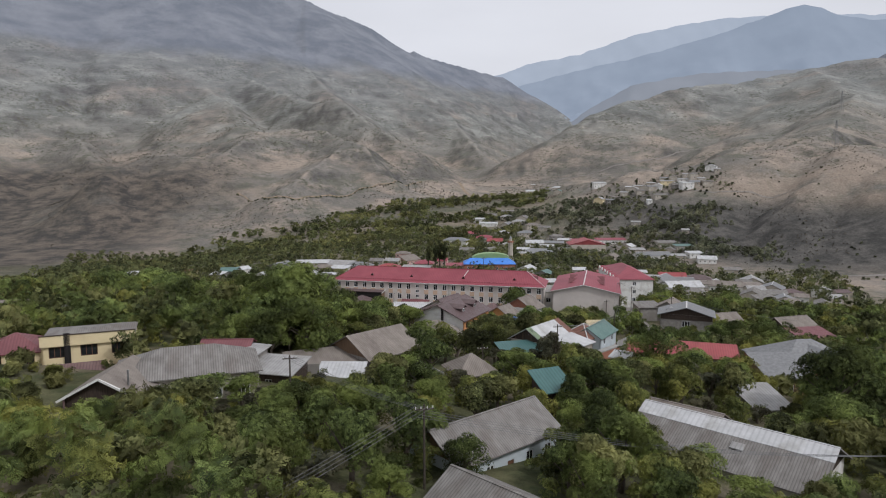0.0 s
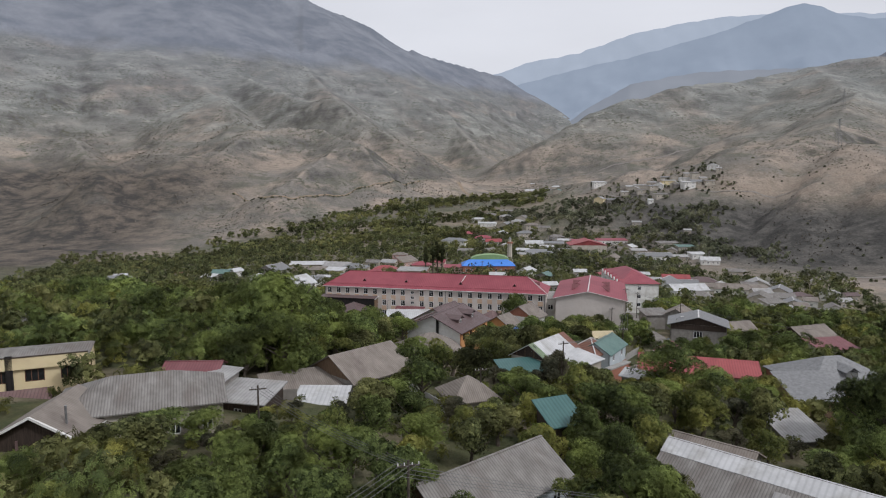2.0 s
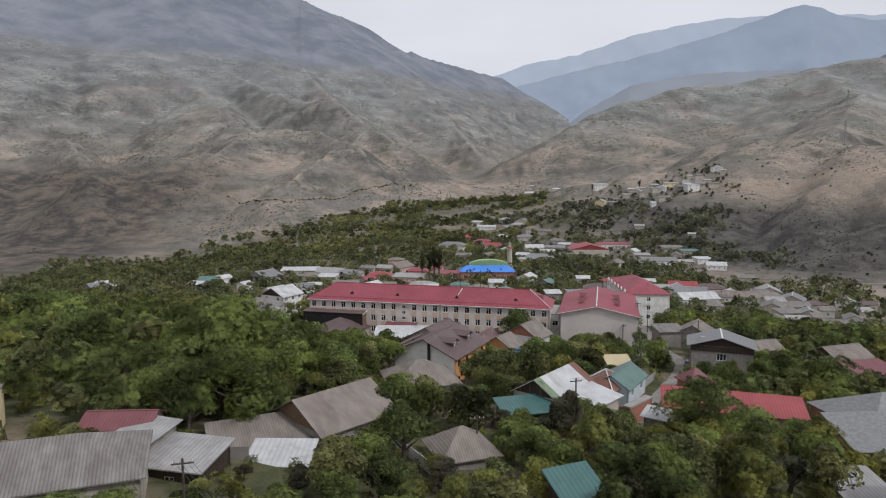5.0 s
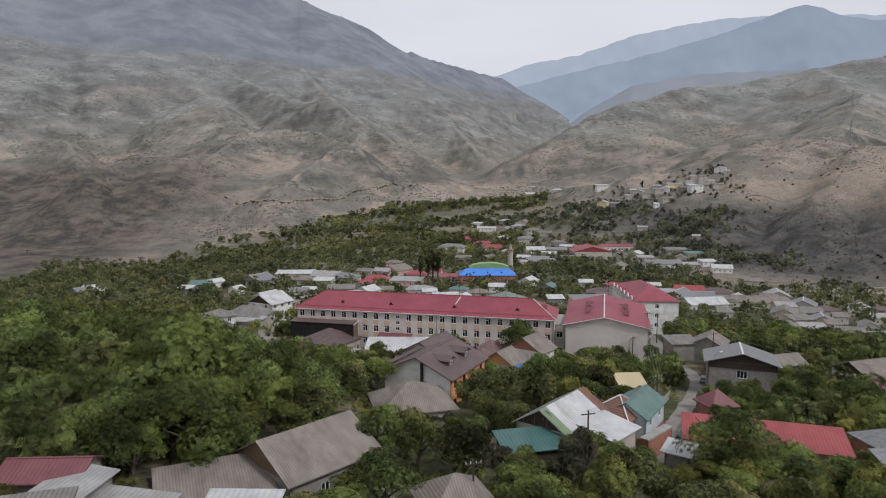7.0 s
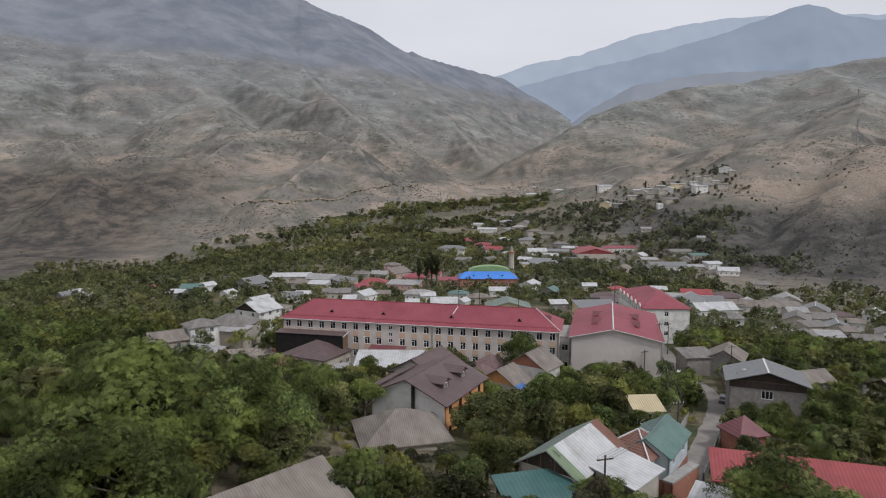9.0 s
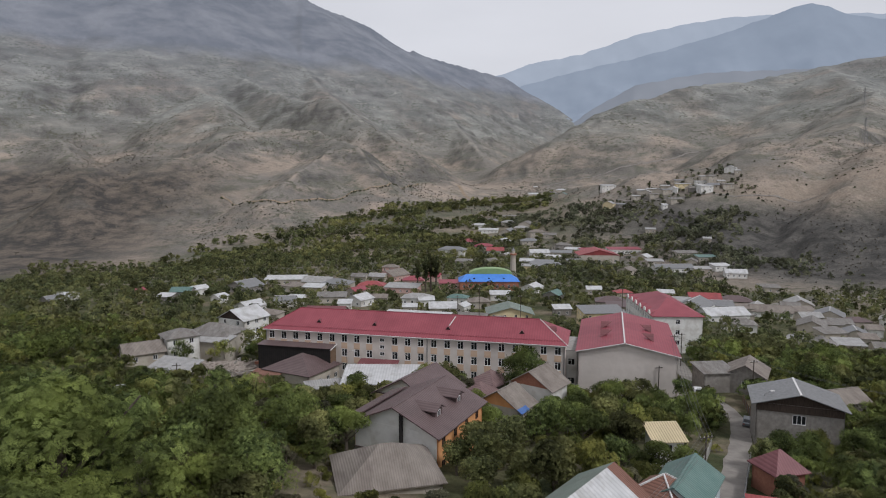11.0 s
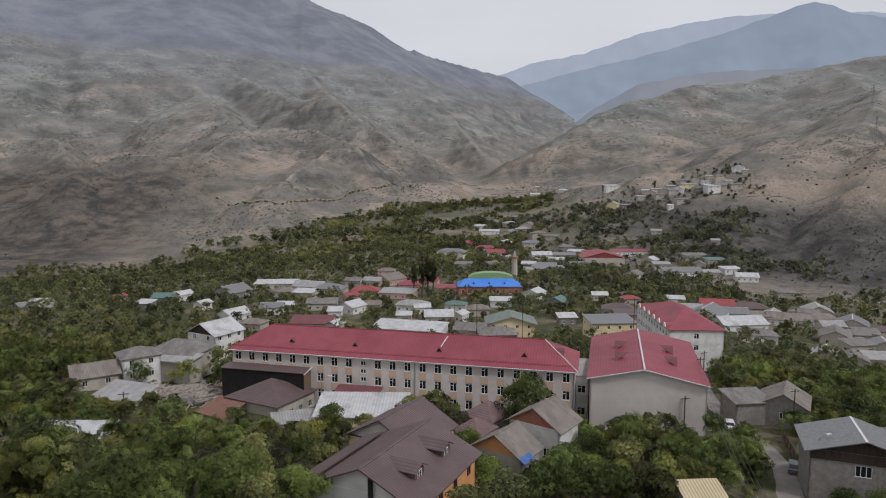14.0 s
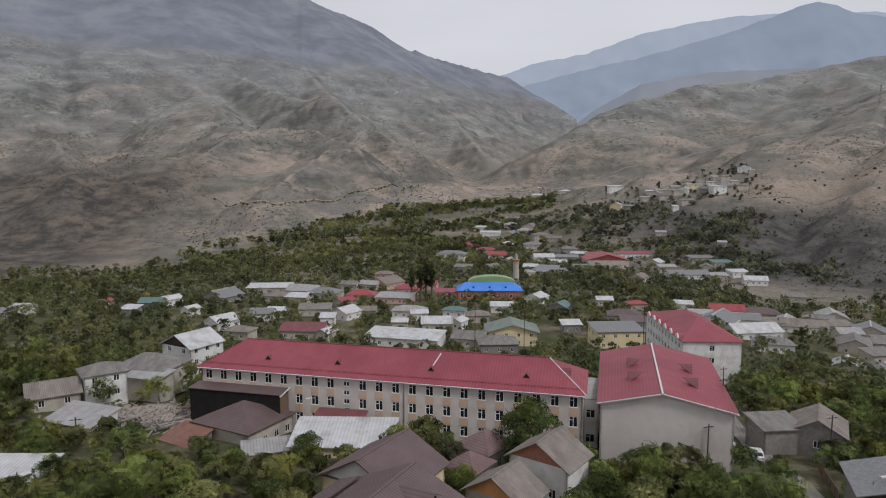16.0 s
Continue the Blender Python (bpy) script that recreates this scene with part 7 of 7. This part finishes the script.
    l.new(n.new("ShaderNodeBsdfTransparent").outputs["BSDF"], sprig.inputs[1])
    l.new(blade.outputs["Shader"], sprig.inputs[2])
    l.new(sprig.outputs["Shader"], n["Material Output"].inputs["Surface"])
    return m


LEAF = leaf_material("walnut_leaves", (0.0283, 0.0410, 0.0166), (0.158, 0.196, 0.062), (0.18, 0.212, 0.056))
LEAF_LIGHT = leaf_material("fruit_tree_leaves", (0.0371, 0.0510, 0.0177), (0.1799, 0.1950, 0.0572), (0.2344, 0.2250, 0.0582))
LEAF_GREY = leaf_material("willow_leaves", (0.0429, 0.0481, 0.0318), (0.1073, 0.1048, 0.0642), (0.1169, 0.1057, 0.0597))
LEAF_MIX = leaf_material("village_foliage", (0.0294, 0.0370, 0.0166), (0.1417, 0.1520, 0.0593), (0.1875, 0.1830, 0.0676), 6.0)
LEAF_VILLAGE = leaf_material("far_garden_leaves", (0.0392, 0.0500, 0.0250), (0.1068, 0.1180, 0.0499), (0.1526, 0.1500, 0.0603), 5.0, 0.05)
LEAF_FAR = leaf_material("slope_woodland_leaves", (0.0523, 0.0660, 0.0312), (0.1472, 0.1580, 0.0645), (0.2344, 0.2280, 0.0853), 2.6, 0.02)
LEAF_HILL = leaf_material("hillside_leaves", (0.1029, 0.1150, 0.0726), (0.1815, 0.1900, 0.1210), (0.2118, 0.2081, 0.1271), 2.6, 0.03)
LEAF_SCRUB = leaf_material("scrub_leaves", (0.1263, 0.1140, 0.0963), (0.2084, 0.1805, 0.1512), (0.1767, 0.1604, 0.1210), 2.0)
BARK = material("bark", (0.07, 0.055, 0.042), (0.12, 0.1, 0.08), 4.0, 0.95, 0.5)


def foliage(rng, px, py, pz, rad, tall, n, leaf, lobes=7, low=0.25, flat=0.8):
    """Leaf quads of many trees at once: px, py, pz feet, rad crown radii, tall heights; n leaves each. Returns vertices (m*4, 3)."""
    k = len(px)
    a = rng.uniform(0, 2 * np.pi, (k, lobes))
    rr = np.sqrt(rng.uniform(0, 1, (k, lobes))) * 0.62
    hz = rng.uniform(0, 1, (k, lobes))
    hz[:, 0], rr[:, 0] = 0.85, 0.1
    cl = low + (1 - low) * (0.22 + 0.56 * hz) if low > 0.05 else 0.08 + 0.7 * hz
    rr = rr * np.sqrt(np.clip(1.15 - (2 * hz - 0.9) ** 2 * 0.7, 0.2, 1))
    lr = rng.uniform(0.26, 0.46, (k, lobes))
    which = rng.integers(0, lobes, (k, n))
    i = np.arange(k)[:, None]
    d = rng.normal(size=(k, n, 3))
    d /= np.linalg.norm(d, axis=2, keepdims=True)
    d[..., 2] = np.where(d[..., 2] < -0.35, -d[..., 2], d[..., 2])
    depth = np.sqrt(rng.uniform(0.55, 1.12, (k, n)))
    R, T = rad[:, None], tall[:, None]
    L = lr[i, which] * depth
    x = px[:, None] + R * (rr[i, which] * np.cos(a[i, which]) + L * d[..., 0])
    y = py[:, None] + R * (rr[i, which] * np.sin(a[i, which]) + L * d[..., 1])
    z = pz[:, None] + T * cl[i, which] + R * flat * L * d[..., 2]
    z = np.maximum(z, pz[:, None] + 0.3)
    nrm = d + 0.42 * rng.normal(size=d.shape)
    nrm /= np.linalg.norm(nrm, axis=2, keepdims=True)
    ref = rng.normal(size=d.shape)
    u = np.cross(nrm, ref)
    u /= np.linalg.norm(u, axis=2, keepdims=True)
    v = np.cross(nrm, u)
    s = 1.42 * (leaf if np.ndim(leaf) == 0 else leaf[:, None]) * rng.uniform(0.55, 1.3, (k, n))
    c = np.stack([x, y, z], -1)
    s = s[..., None]
    j = rng.uniform(0.6, 1.1, (4, k, n, 1))
    q = np.stack([c - u * s * j[0] - v * s * 0.35, c + u * s * 0.3 - v * s * j[1], c + u * s * j[2] + v * s * 0.3, c - u * s * 0.35 + v * s * j[3]], 2)
    return q.reshape(-1, 3)


def quad_mesh(name, co, mat):
    me = bpy.data.meshes.new(name)
    n = len(co)
    me.vertices.add(n)
    me.vertices.foreach_set("co", np.ascontiguousarray(co, dtype=np.float32).ravel())
    me.loops.add(n)
    me.loops.foreach_set("vertex_index", np.arange(n, dtype=np.int32))
    me.polygons.add(n // 4)
    me.polygons.foreach_set("loop_start", np.arange(0, n, 4, dtype=np.int32))
    me.materials.append(mat)
    me.update()
    return me


def trunk_shape(rng, rad, tall):
    s = Shape()
    r = 0.035 * tall + 0.04
    lean = rng.uniform(-0.4, 0.4, 2)
    mid = Vector((lean[0], lean[1], tall * 0.35))
    s.beam((0, 0, -0.4), mid, r, 7, r * 0.7)
    s.beam(mid, (lean[0] * 1.6, lean[1] * 1.6, tall * 0.8), r * 0.7, 6, r * 0.2)
    for k in range(6):
        w = k * 1.05 + rng.uniform(-0.3, 0.3)
        e = (mid.x + rad * 0.62 * math.cos(w), mid.y + rad * 0.62 * math.sin(w), tall * rng.uniform(0.5, 0.8))
        s.beam(mid * (0.75 + 0.25 * (k % 2)), e, r * 0.42, 5, r * 0.1)
    return s


def tree_kind(name, seed, rad, tall, n, leaf, mat, label, lobes=14, low=0.25, flat=0.8, category="tree"):
    rng = np.random.default_rng(seed)
    z = np.zeros(1)
    t = thing(name, 0, -500, 0, 0, label, category, "garden trees")
    part("trunk", trunk_shape(rng, rad, tall), BARK, t)
    part("crown", quad_mesh("crown", foliage(rng, z, z, z, np.array([rad]), np.array([tall]), n, leaf, lobes, low, flat), mat), None, t)
    return t, rad, tall


KINDS = [
    tree_kind("walnut_tree", 11, 3.6, 7.0, 2652, 0.163, LEAF, "walnut tree with a broad dark green crown"),
    tree_kind("walnut_tree", 12, 3.2, 6.2, 2298, 0.163, LEAF, "spreading walnut tree with dense dark leaves", 11),
    tree_kind("apple_tree", 13, 2.6, 4.8, 1700, 0.146, LEAF_LIGHT, "apple tree with fresh green leaves", 10, 0.15),
    tree_kind("plum_tree", 14, 2.2, 4.6, 1530, 0.139, LEAF_LIGHT, "plum tree with a light green ragged crown", 9, 0.15),
    tree_kind("apricot_tree", 15, 3.0, 5.4, 2040, 0.152, LEAF_MIX, "apricot tree with a wide green crown", 13, 0.2),
    tree_kind("mulberry_tree", 16, 2.8, 5.8, 2040, 0.152, LEAF, "mulberry tree with a rounded dark crown", 12, 0.2),
    tree_kind("pear_tree", 17, 2.0, 5.6, 1615, 0.139, LEAF_GREY, "slim pear tree with dull green leaves", 9, 0.15, 1.0),
    tree_kind("hazel_bush", 18, 2.0, 2.8, 952, 0.158, LEAF_LIGHT, "hazel bush with light green leaves", 8, 0.0, category="bush"),
]
BIG, BIG_R, BIG_T = tree_kind("old_walnut_tree", 21, 7.0, 12.5, 6400, 0.245, LEAF, "huge old walnut tree with a deep green domed crown", 30, 0.02)
POPLAR, _, _ = tree_kind("poplar_tree", 22, 2.2, 17.0, 2600, 0.25, LEAF_VILLAGE, "tall slim poplar with a columnar crown", 22, 0.08, 1.4)


def plant(kind, x, y, s, turn, z=None, stretch=1.0):
    return copy_thing(kind, Matrix.LocRotScale((x, y, (gz(x, y) if z is None else z) - 0.1), Euler((0, 0, turn)), (s, s, s * stretch)))


LANES = [([(19, 127), (23, 136), (39, 176), (44, 190), (42.5, 210), (43.5, 226), (48, 252), (52, 285)], 1.8)]


def near_lane(x, y, pad=0.8):
    hit = np.zeros(x.shape, bool)
    for pts, half in LANES:
        for (ax, ay), (bx, by) in zip(pts[:-1], pts[1:]):
            t = np.clip(((x - ax) * (bx - ax) + (y - ay) * (by - ay)) / ((bx - ax) ** 2 + (by - ay) ** 2), 0, 1)
            hit |= np.hypot(x - ax - t * (bx - ax), y - ay - t * (by - ay)) < half + pad
    return hit


YARDS = [(-60, 213, 9), (-70, 213, 11), (-82, 212, 6), (-67, 210, 8), (-70, 218, 5), (-50, 195, 4), (118, 338, 14), (43, 202, 6), (20, 150, 2), (33, 200, 4), (-58, 83, 2.5), (-45.5, 65, 5), (-63, 206, 7), (-56, 207, 6)]


def blocked(x, y, r):
    hit = near_lane(x, y, 0.5 + 0.5 * r)
    for fx, fy, hl, hd, c, s, top in FOOT:
        u, v = (x - fx) * c + (y - fy) * s, -(x - fx) * s + (y - fy) * c
        hit |= (np.abs(u) < hl + 0.38 * r) & (np.abs(v) < hd + 0.38 * r)
    for yx, yy, yr in YARDS:
        hit |= np.hypot(x - yx, y - yy) < yr
    return hit


def tree_cap(x, y, g, share=1.0, slack=1.0):
    """Greatest height that leaves the roofs (share 1) or walls (less) behind a tree in view."""
    cap = np.full(x.shape, 99.0)
    for fx, fy, hl, hd, c, s, top in FOOT:
        reach = np.hypot(hl * c, hd * s) + 2.0
        dy = fy - y
        m = (np.abs(x - fx) < reach) & (dy > -1) & (dy < 26)
        cap = np.where(m, np.minimum(cap, np.maximum(1.6, share * (top - g) + slack + 0.25 * np.maximum(dy - hd, 0))), cap)
    return cap


def scatter(rng, n, y0, y1, left, right, gap):
    """Random spots with a least gap, in a fan that widens with y; left, right: (offset, spread)."""
    y = rng.uniform(y0, y1, n * 6)
    x = rng.uniform(-1, 1, n * 6)
    lo, hi = -(left[0] + left[1] * y), right[0] + right[1] * y
    wide = (hi - lo)
    keep = rng.uniform(0, 1, len(y)) < wide / wide.max()
    x, y = (lo + (hi - lo) * (x + 1) / 2)[keep], y[keep]
    cell, seen, ok = gap / 1.414, {}, []
    for i in range(len(x)):
        k = (int(x[i] // cell), int(y[i] // cell))
        if any((k[0] + a, k[1] + b) in seen and math.hypot(x[i] - x[seen[k[0] + a, k[1] + b]], y[i] - y[seen[k[0] + a, k[1] + b]]) < gap
               for a in (-2, -1, 0, 1, 2) for b in (-2, -1, 0, 1, 2)):
            continue
        seen[k] = i
        ok.append(i)
        if len(ok) >= n:
            break
    return x[ok], y[ok]


plant(KINDS[0][0], 9.4, 84.2, 1.0, 0.6)
plant(KINDS[5][0], 4.2, 83.4, 0.8, 1.6)
# garden trees between the nearest houses
for x, y, s, k in ((8.6, 58.0, 1.3, 4), (11.5, 62.5, 1.25, 0), (6.4, 60.5, 1.1, 5), (14.0, 57.5, 1.3, 2), (10.0, 66.5, 1.2, 1), (17.0, 61.0, 1.1, 4), (-9.5, 62.0, 1.2, 0), (-8.0, 66.0, 1.1, 5), (15.5, 69.5, 1.1, 2)):
    plant(KINDS[k][0], x, y, s, x * y)
# single large trees
for x, y, s, st in ((-38.5, 116.5, 1.5, 0.9), (-33.5, 107.0, 1.0, 0.9), (-42.5, 105.0, 0.85, 0.8), (-52.0, 131.0, 1.1, 0.95), (-36.0, 139.0, 0.95, 0.9), (-66.0, 124.0, 1.05, 0.9), (-27.5, 131.0, 0.8, 0.9),
                    (-48.0, 146.0, 1.0, 0.9), (-62.0, 147.0, 0.75, 0.9), (-80.0, 140.0, 1.05, 0.95), (-30.0, 152.0, 0.8, 0.9), (-92.0, 160.0, 1.1, 0.9),
                    (-80.0, 160.0, 0.55, 0.9), (-43.0, 163.0, 0.6, 0.85), (-112.0, 172.0, 1.2, 0.9), (-108.0, 188.0, 0.8, 0.9), (-125.0, 200.0, 1.2, 0.9), (-106.0, 205.0, 0.85, 0.9)):
    plant(BIG, x, y, s, x, None, st)
plant(BIG, 3.4, 198.0, 0.82, 2.0, 1.0, 1.15)
plant(BIG, 47.5, 95.5, 1.0, 1.0, None, 1.05)
plant(BIG, 55.0, 103.0, 1.0, 2.4, None, 0.95)
plant(BIG, 43.5, 86.5, 0.6, 2.9)
plant(BIG, 27.5, 121.0, 0.95, 1.7, None, 0.85)
plant(BIG, 35.0, 122.5, 0.62, 0.7, None, 0.8)
plant(BIG, 41.0, 121.5, 0.55, 1.9, None, 0.75)
plant(KINDS[6][0], 8.2, 112.5, 1.5, 0.4, None, 1.05)
plant(KINDS[6][0], 6.2, 109.0, 1.2, 2.4)
plant(BIG, -3.6, 60.2, 0.42, 1.1)
plant(BIG, 19.5, 64.5, 0.45, 0.2)
plant(BIG, 8.5, 77.5, 0.42, 2.2)
plant(BIG, 12.0, 80.5, 0.5, 1.2)
plant(BIG, 7.0, 170.0, 0.42, 0.5)
plant(BIG, -4.0, 167.0, 0.5, 0.4)
plant(BIG, -30.5, 193.5, 0.42, 0.9)
plant(BIG, 19.0, 191.5, 0.6, 2.9, None, 0.85)
plant(BIG, 27.0, 188.0, 0.6, 0.7, None, 0.85)
plant(BIG, -62.0, 232.0, 0.62, 0.2)
plant(BIG, 66.0, 210.0, 0.7, 1.2)
plant(BIG, 75.0, 225.0, 0.8, 2.2)
plant(BIG, 62.0, 160.0, 0.8, 0.3)
for x, y, s in ((42.0, 167.5, 0.45), (46.0, 166.5, 0.5), (53.0, 166.5, 0.6), (57.5, 169.0, 0.65), (60.5, 174.0, 0.6), (37.5, 186.0, 0.4), (60.0, 183.0, 0.5), (12.5, 181.5, 0.5), (-6.0, 183.0, 0.42)):
    plant(BIG, x, y, s, x + y)
for x, y, s in ((-47.5, 446, 1.3), (-44.5, 449, 1.5), (-41.5, 447, 1.42), (-53.0, 452, 1.25), (165.0, 852, 0.9), (118.0, 925, 0.8)):
    plant(POPLAR, x, y, s * 0.72, x, None, 1.45)

rng = np.random.default_rng(40)
tx, ty = scatter(rng, 2600, 26, 262, (24, 0.78), (22, 0.66), 3.7)
tr = rng.uniform(2.2, 4.3, len(tx)) * (1 + 0.4 * smooth(20, 60, -tx) * smooth(95, 125, ty))
free = ~blocked(tx, ty, tr)
tx, ty, tr = tx[free], ty[free], tr[free]
tg = ground(tx, ty)
th = np.minimum(tr * rng.uniform(1.6, 2.1, len(tx)), tree_cap(tx, ty, tg))
th = np.where((tx > -105) & (tx < -44) & (ty > 152) & (ty < 212), np.minimum(th, 3.6), th)
tr = np.minimum(tr, np.maximum(th * 0.75, 1.1))
order = np.argsort(np.hypot(tx + 3, (ty - 120) * 0.55))
single, rest = order[:255], order[255:]
for i in single:
    pick = [k for k in KINDS if abs(k[1] * 1.15 - tr[i]) < 1.1] or [KINDS[0] if tr[i] > 3 else KINDS[7]]
    kind, r, tall = pick[int(rng.integers(0, len(pick)))]
    plant(kind, float(tx[i]), float(ty[i]), float(tr[i] / r), float(rng.uniform(0, 6.28)), float(tg[i]), float(min(max(th[i] / tall / (tr[i] / r), 0.55), 1.5)))


def stuff(name, co, mat, label, category):
    return tagged(new(name, quad_mesh(name, co, mat)), label, category, kind="stuff")


third = np.arange(len(rest)) % 5
for k, (mat, nm) in enumerate(((LEAF_MIX, "orchard_canopy"), (LEAF, "walnut_grove"), (LEAF_LIGHT, "fruit_garden"))):
    sel = rest[(third == k) | (third == k + 3)]
    stuff(nm, foliage(rng, tx[sel], ty[sel], tg[sel], tr[sel] * 1.05, th[sel], 165, 0.45, 10, 0.1), mat, ("dense mixed green canopy of garden trees", "dark walnut trees between the houses", "light green fruit trees between the houses")[k], "trees")
# undergrowth between the trees
ux, uy = scatter(rng, 2300, 26, 250, (24, 0.78), (22, 0.66), 2.6)
free = ~blocked(ux, uy, np.full(ux.shape, 0.6))
ux, uy = ux[free], uy[free]
n0 = len(ux)
ug = ground(ux, uy)
uh = np.minimum(rng.uniform(0.9, 2.4, n0), tree_cap(ux, uy, ug))
stuff("undergrowth", foliage(rng, ux, uy, ug, rng.uniform(1.0, 2.0, n0), uh, 36, 0.3, 6, 0.0), LEAF_LIGHT, "tall light green weeds and brambles", "weeds")
# village trees beyond the school
vx, vy = scatter(rng, 3000, 250, 720, (60, 0.62), (60, 0.36), 6.2)
vr = rng.uniform(2.6, 5.8, len(vx))
free = ~blocked(vx, vy, vr) & (ground(vx, vy) < 4) & ~((vx > 150) & (vy > 480))
# the streets and yards of the denser quarters carry few trees
thin = np.zeros(vx.shape)
for qx, qy, ql, qd in ((-5, 660, 70, 90), (100, 640, 80, 75), (-85, 465, 80, 45), (120, 395, 55, 60), (-45, 370, 60, 45), (20, 345, 60, 30)):
    thin = np.maximum(thin, 1 - smooth(0.6, 1.1, np.hypot((vx - qx) / ql, (vy - qy) / qd)))
free &= rng.uniform(0, 1, len(vx)) > 0.42 * thin
vx, vy, vr = vx[free], vy[free], vr[free]
vg = ground(vx, vy)
vh = np.minimum(vr * rng.uniform(1.4, 2.0, len(vx)), tree_cap(vx, vy, vg, 0.3, 0.6))
vr = np.minimum(vr, np.maximum(vh * 0.8, 1.2))
stuff("village_trees", foliage(rng, vx, vy, vg, vr, vh, 105, 0.52, 8, 0.05), LEAF_VILLAGE, "green trees filling the gaps between far houses", "trees")
# woodland on the far valley slope
wx, wy = scatter(rng, 7000, 620, 1230, (60, 0.42), (-40, 0.1), 7.2)
dens = fbm(wx / 90, wy / 90, 3)
keep = (dens > -0.12) & (wy < 1215 + 1.1 * np.minimum(wx, 0) + 110 * dens - 170 * rng.uniform(0, 1, len(wx)) ** 3) & ~blocked(wx, wy, np.full(wx.shape, 2.0))
keep &= fbm(wx / 28 + 9, wy / 28, 3) > -0.3
wx, wy = wx[keep], wy[keep]
wr = rng.uniform(3.0, 8.0, len(wx))
stuff("slope_woodland", foliage(rng, wx, wy, ground(wx, wy), wr, wr * rng.uniform(1.1, 1.6, len(wx)), 120, 0.78, 9, 0.0, 0.62), LEAF_FAR, "green scrubby woodland on the valley slope", "trees")
# hillside trees below the upper village
hx = rng.uniform(-30, 360, 9000)
hy = rng.uniform(480, 900, 9000)
hg = ground(hx, hy)
band = smooth(-40, -8, hg) * (1 - smooth(8, 26, hg)) * (1 - smooth(230, 350, hx))
keep = (rng.uniform(0, 1, len(hx)) < 1 - 0.93 * np.maximum(smooth(2, 18, hg), smooth(205, 250, hx))) & (fbm(hx / 70 + 7, hy / 70, 4) + 0.34 * band - 0.14 > rng.uniform(-0.1, 0.42, len(hx))) & ~blocked(hx, hy, np.full(hx.shape, 2.5))
hx, hy, hg = hx[keep], hy[keep], hg[keep]
hr = rng.uniform(1.6, 5.0, len(hx)) * (1 - 0.78 * np.maximum(smooth(10, 30, hg), smooth(230, 260, hx)))
# garden trees among the houses of the upper village
gx, gy = rng.uniform(120, 262, 150), rng.uniform(782, 880, 150)
gx, gy = gx[~blocked(gx, gy, np.full(150, 1.5))], gy[~blocked(gx, gy, np.full(150, 1.5))]
hx, hy, hg, hr = np.append(hx, gx), np.append(hy, gy), np.append(hg, ground(gx, gy)), np.append(hr, rng.uniform(1.4, 3.4, len(gx)))
# a hedge along the lower edge of the dirt track
for (ax, ay), (bx, by) in zip(TRACK[:-1], TRACK[1:]):
    k = rng.uniform(0, 1, int(math.hypot(bx - ax, by - ay) / 4.5))
    ex, ey = ax + (bx - ax) * k + rng.normal(0, 0.8, len(k)), ay + (by - ay) * k - 3.0 + rng.normal(0, 0.8, len(k))
    hx, hy, hg, hr = np.append(hx, ex), np.append(hy, ey), np.append(hg, ground(ex, ey)), np.append(hr, rng.uniform(0.5, 1.3, len(k)))
stuff("hillside_trees", foliage(rng, hx, hy, hg, hr, hr * 1.4, 46, 0.72, 6, 0.0), LEAF_HILL, "dark bushes and trees below the upper village", "trees")
# sparse scrub on the dry slopes
sx = np.concatenate([rng.uniform(-1100, 800, 42000), rng.uniform(120, 520, 2500)])
sy = np.concatenate([rng.uniform(560, 1600, 42000), rng.uniform(520, 1000, 2500)])
keep = (fbm(sx / 110 + 3, sy / 110, 4) - 0.03 * cut_depth(sx, sy) > rng.uniform(-0.1, 0.6, len(sx))) & (np.abs(sx) < 0.74 * sy)
sx, sy = sx[keep], sy[keep]
sr = rng.uniform(0.4, 1.5, len(sx)) ** 1.3 * np.where(sx > 120, 0.6, 1.0)
stuff("dry_scrub", foliage(rng, sx, sy, ground(sx, sy), sr, sr * 0.9, 5, np.where(sx > 120, 0.5, 0.75), 4, 0.0), LEAF_SCRUB, "scattered dull green scrub on dry slopes", "scrub")
for k in [k[0] for k in KINDS] + [BIG, POPLAR]:
    for o in (*k.children_recursive, k):
        bpy.data.objects.remove(o)
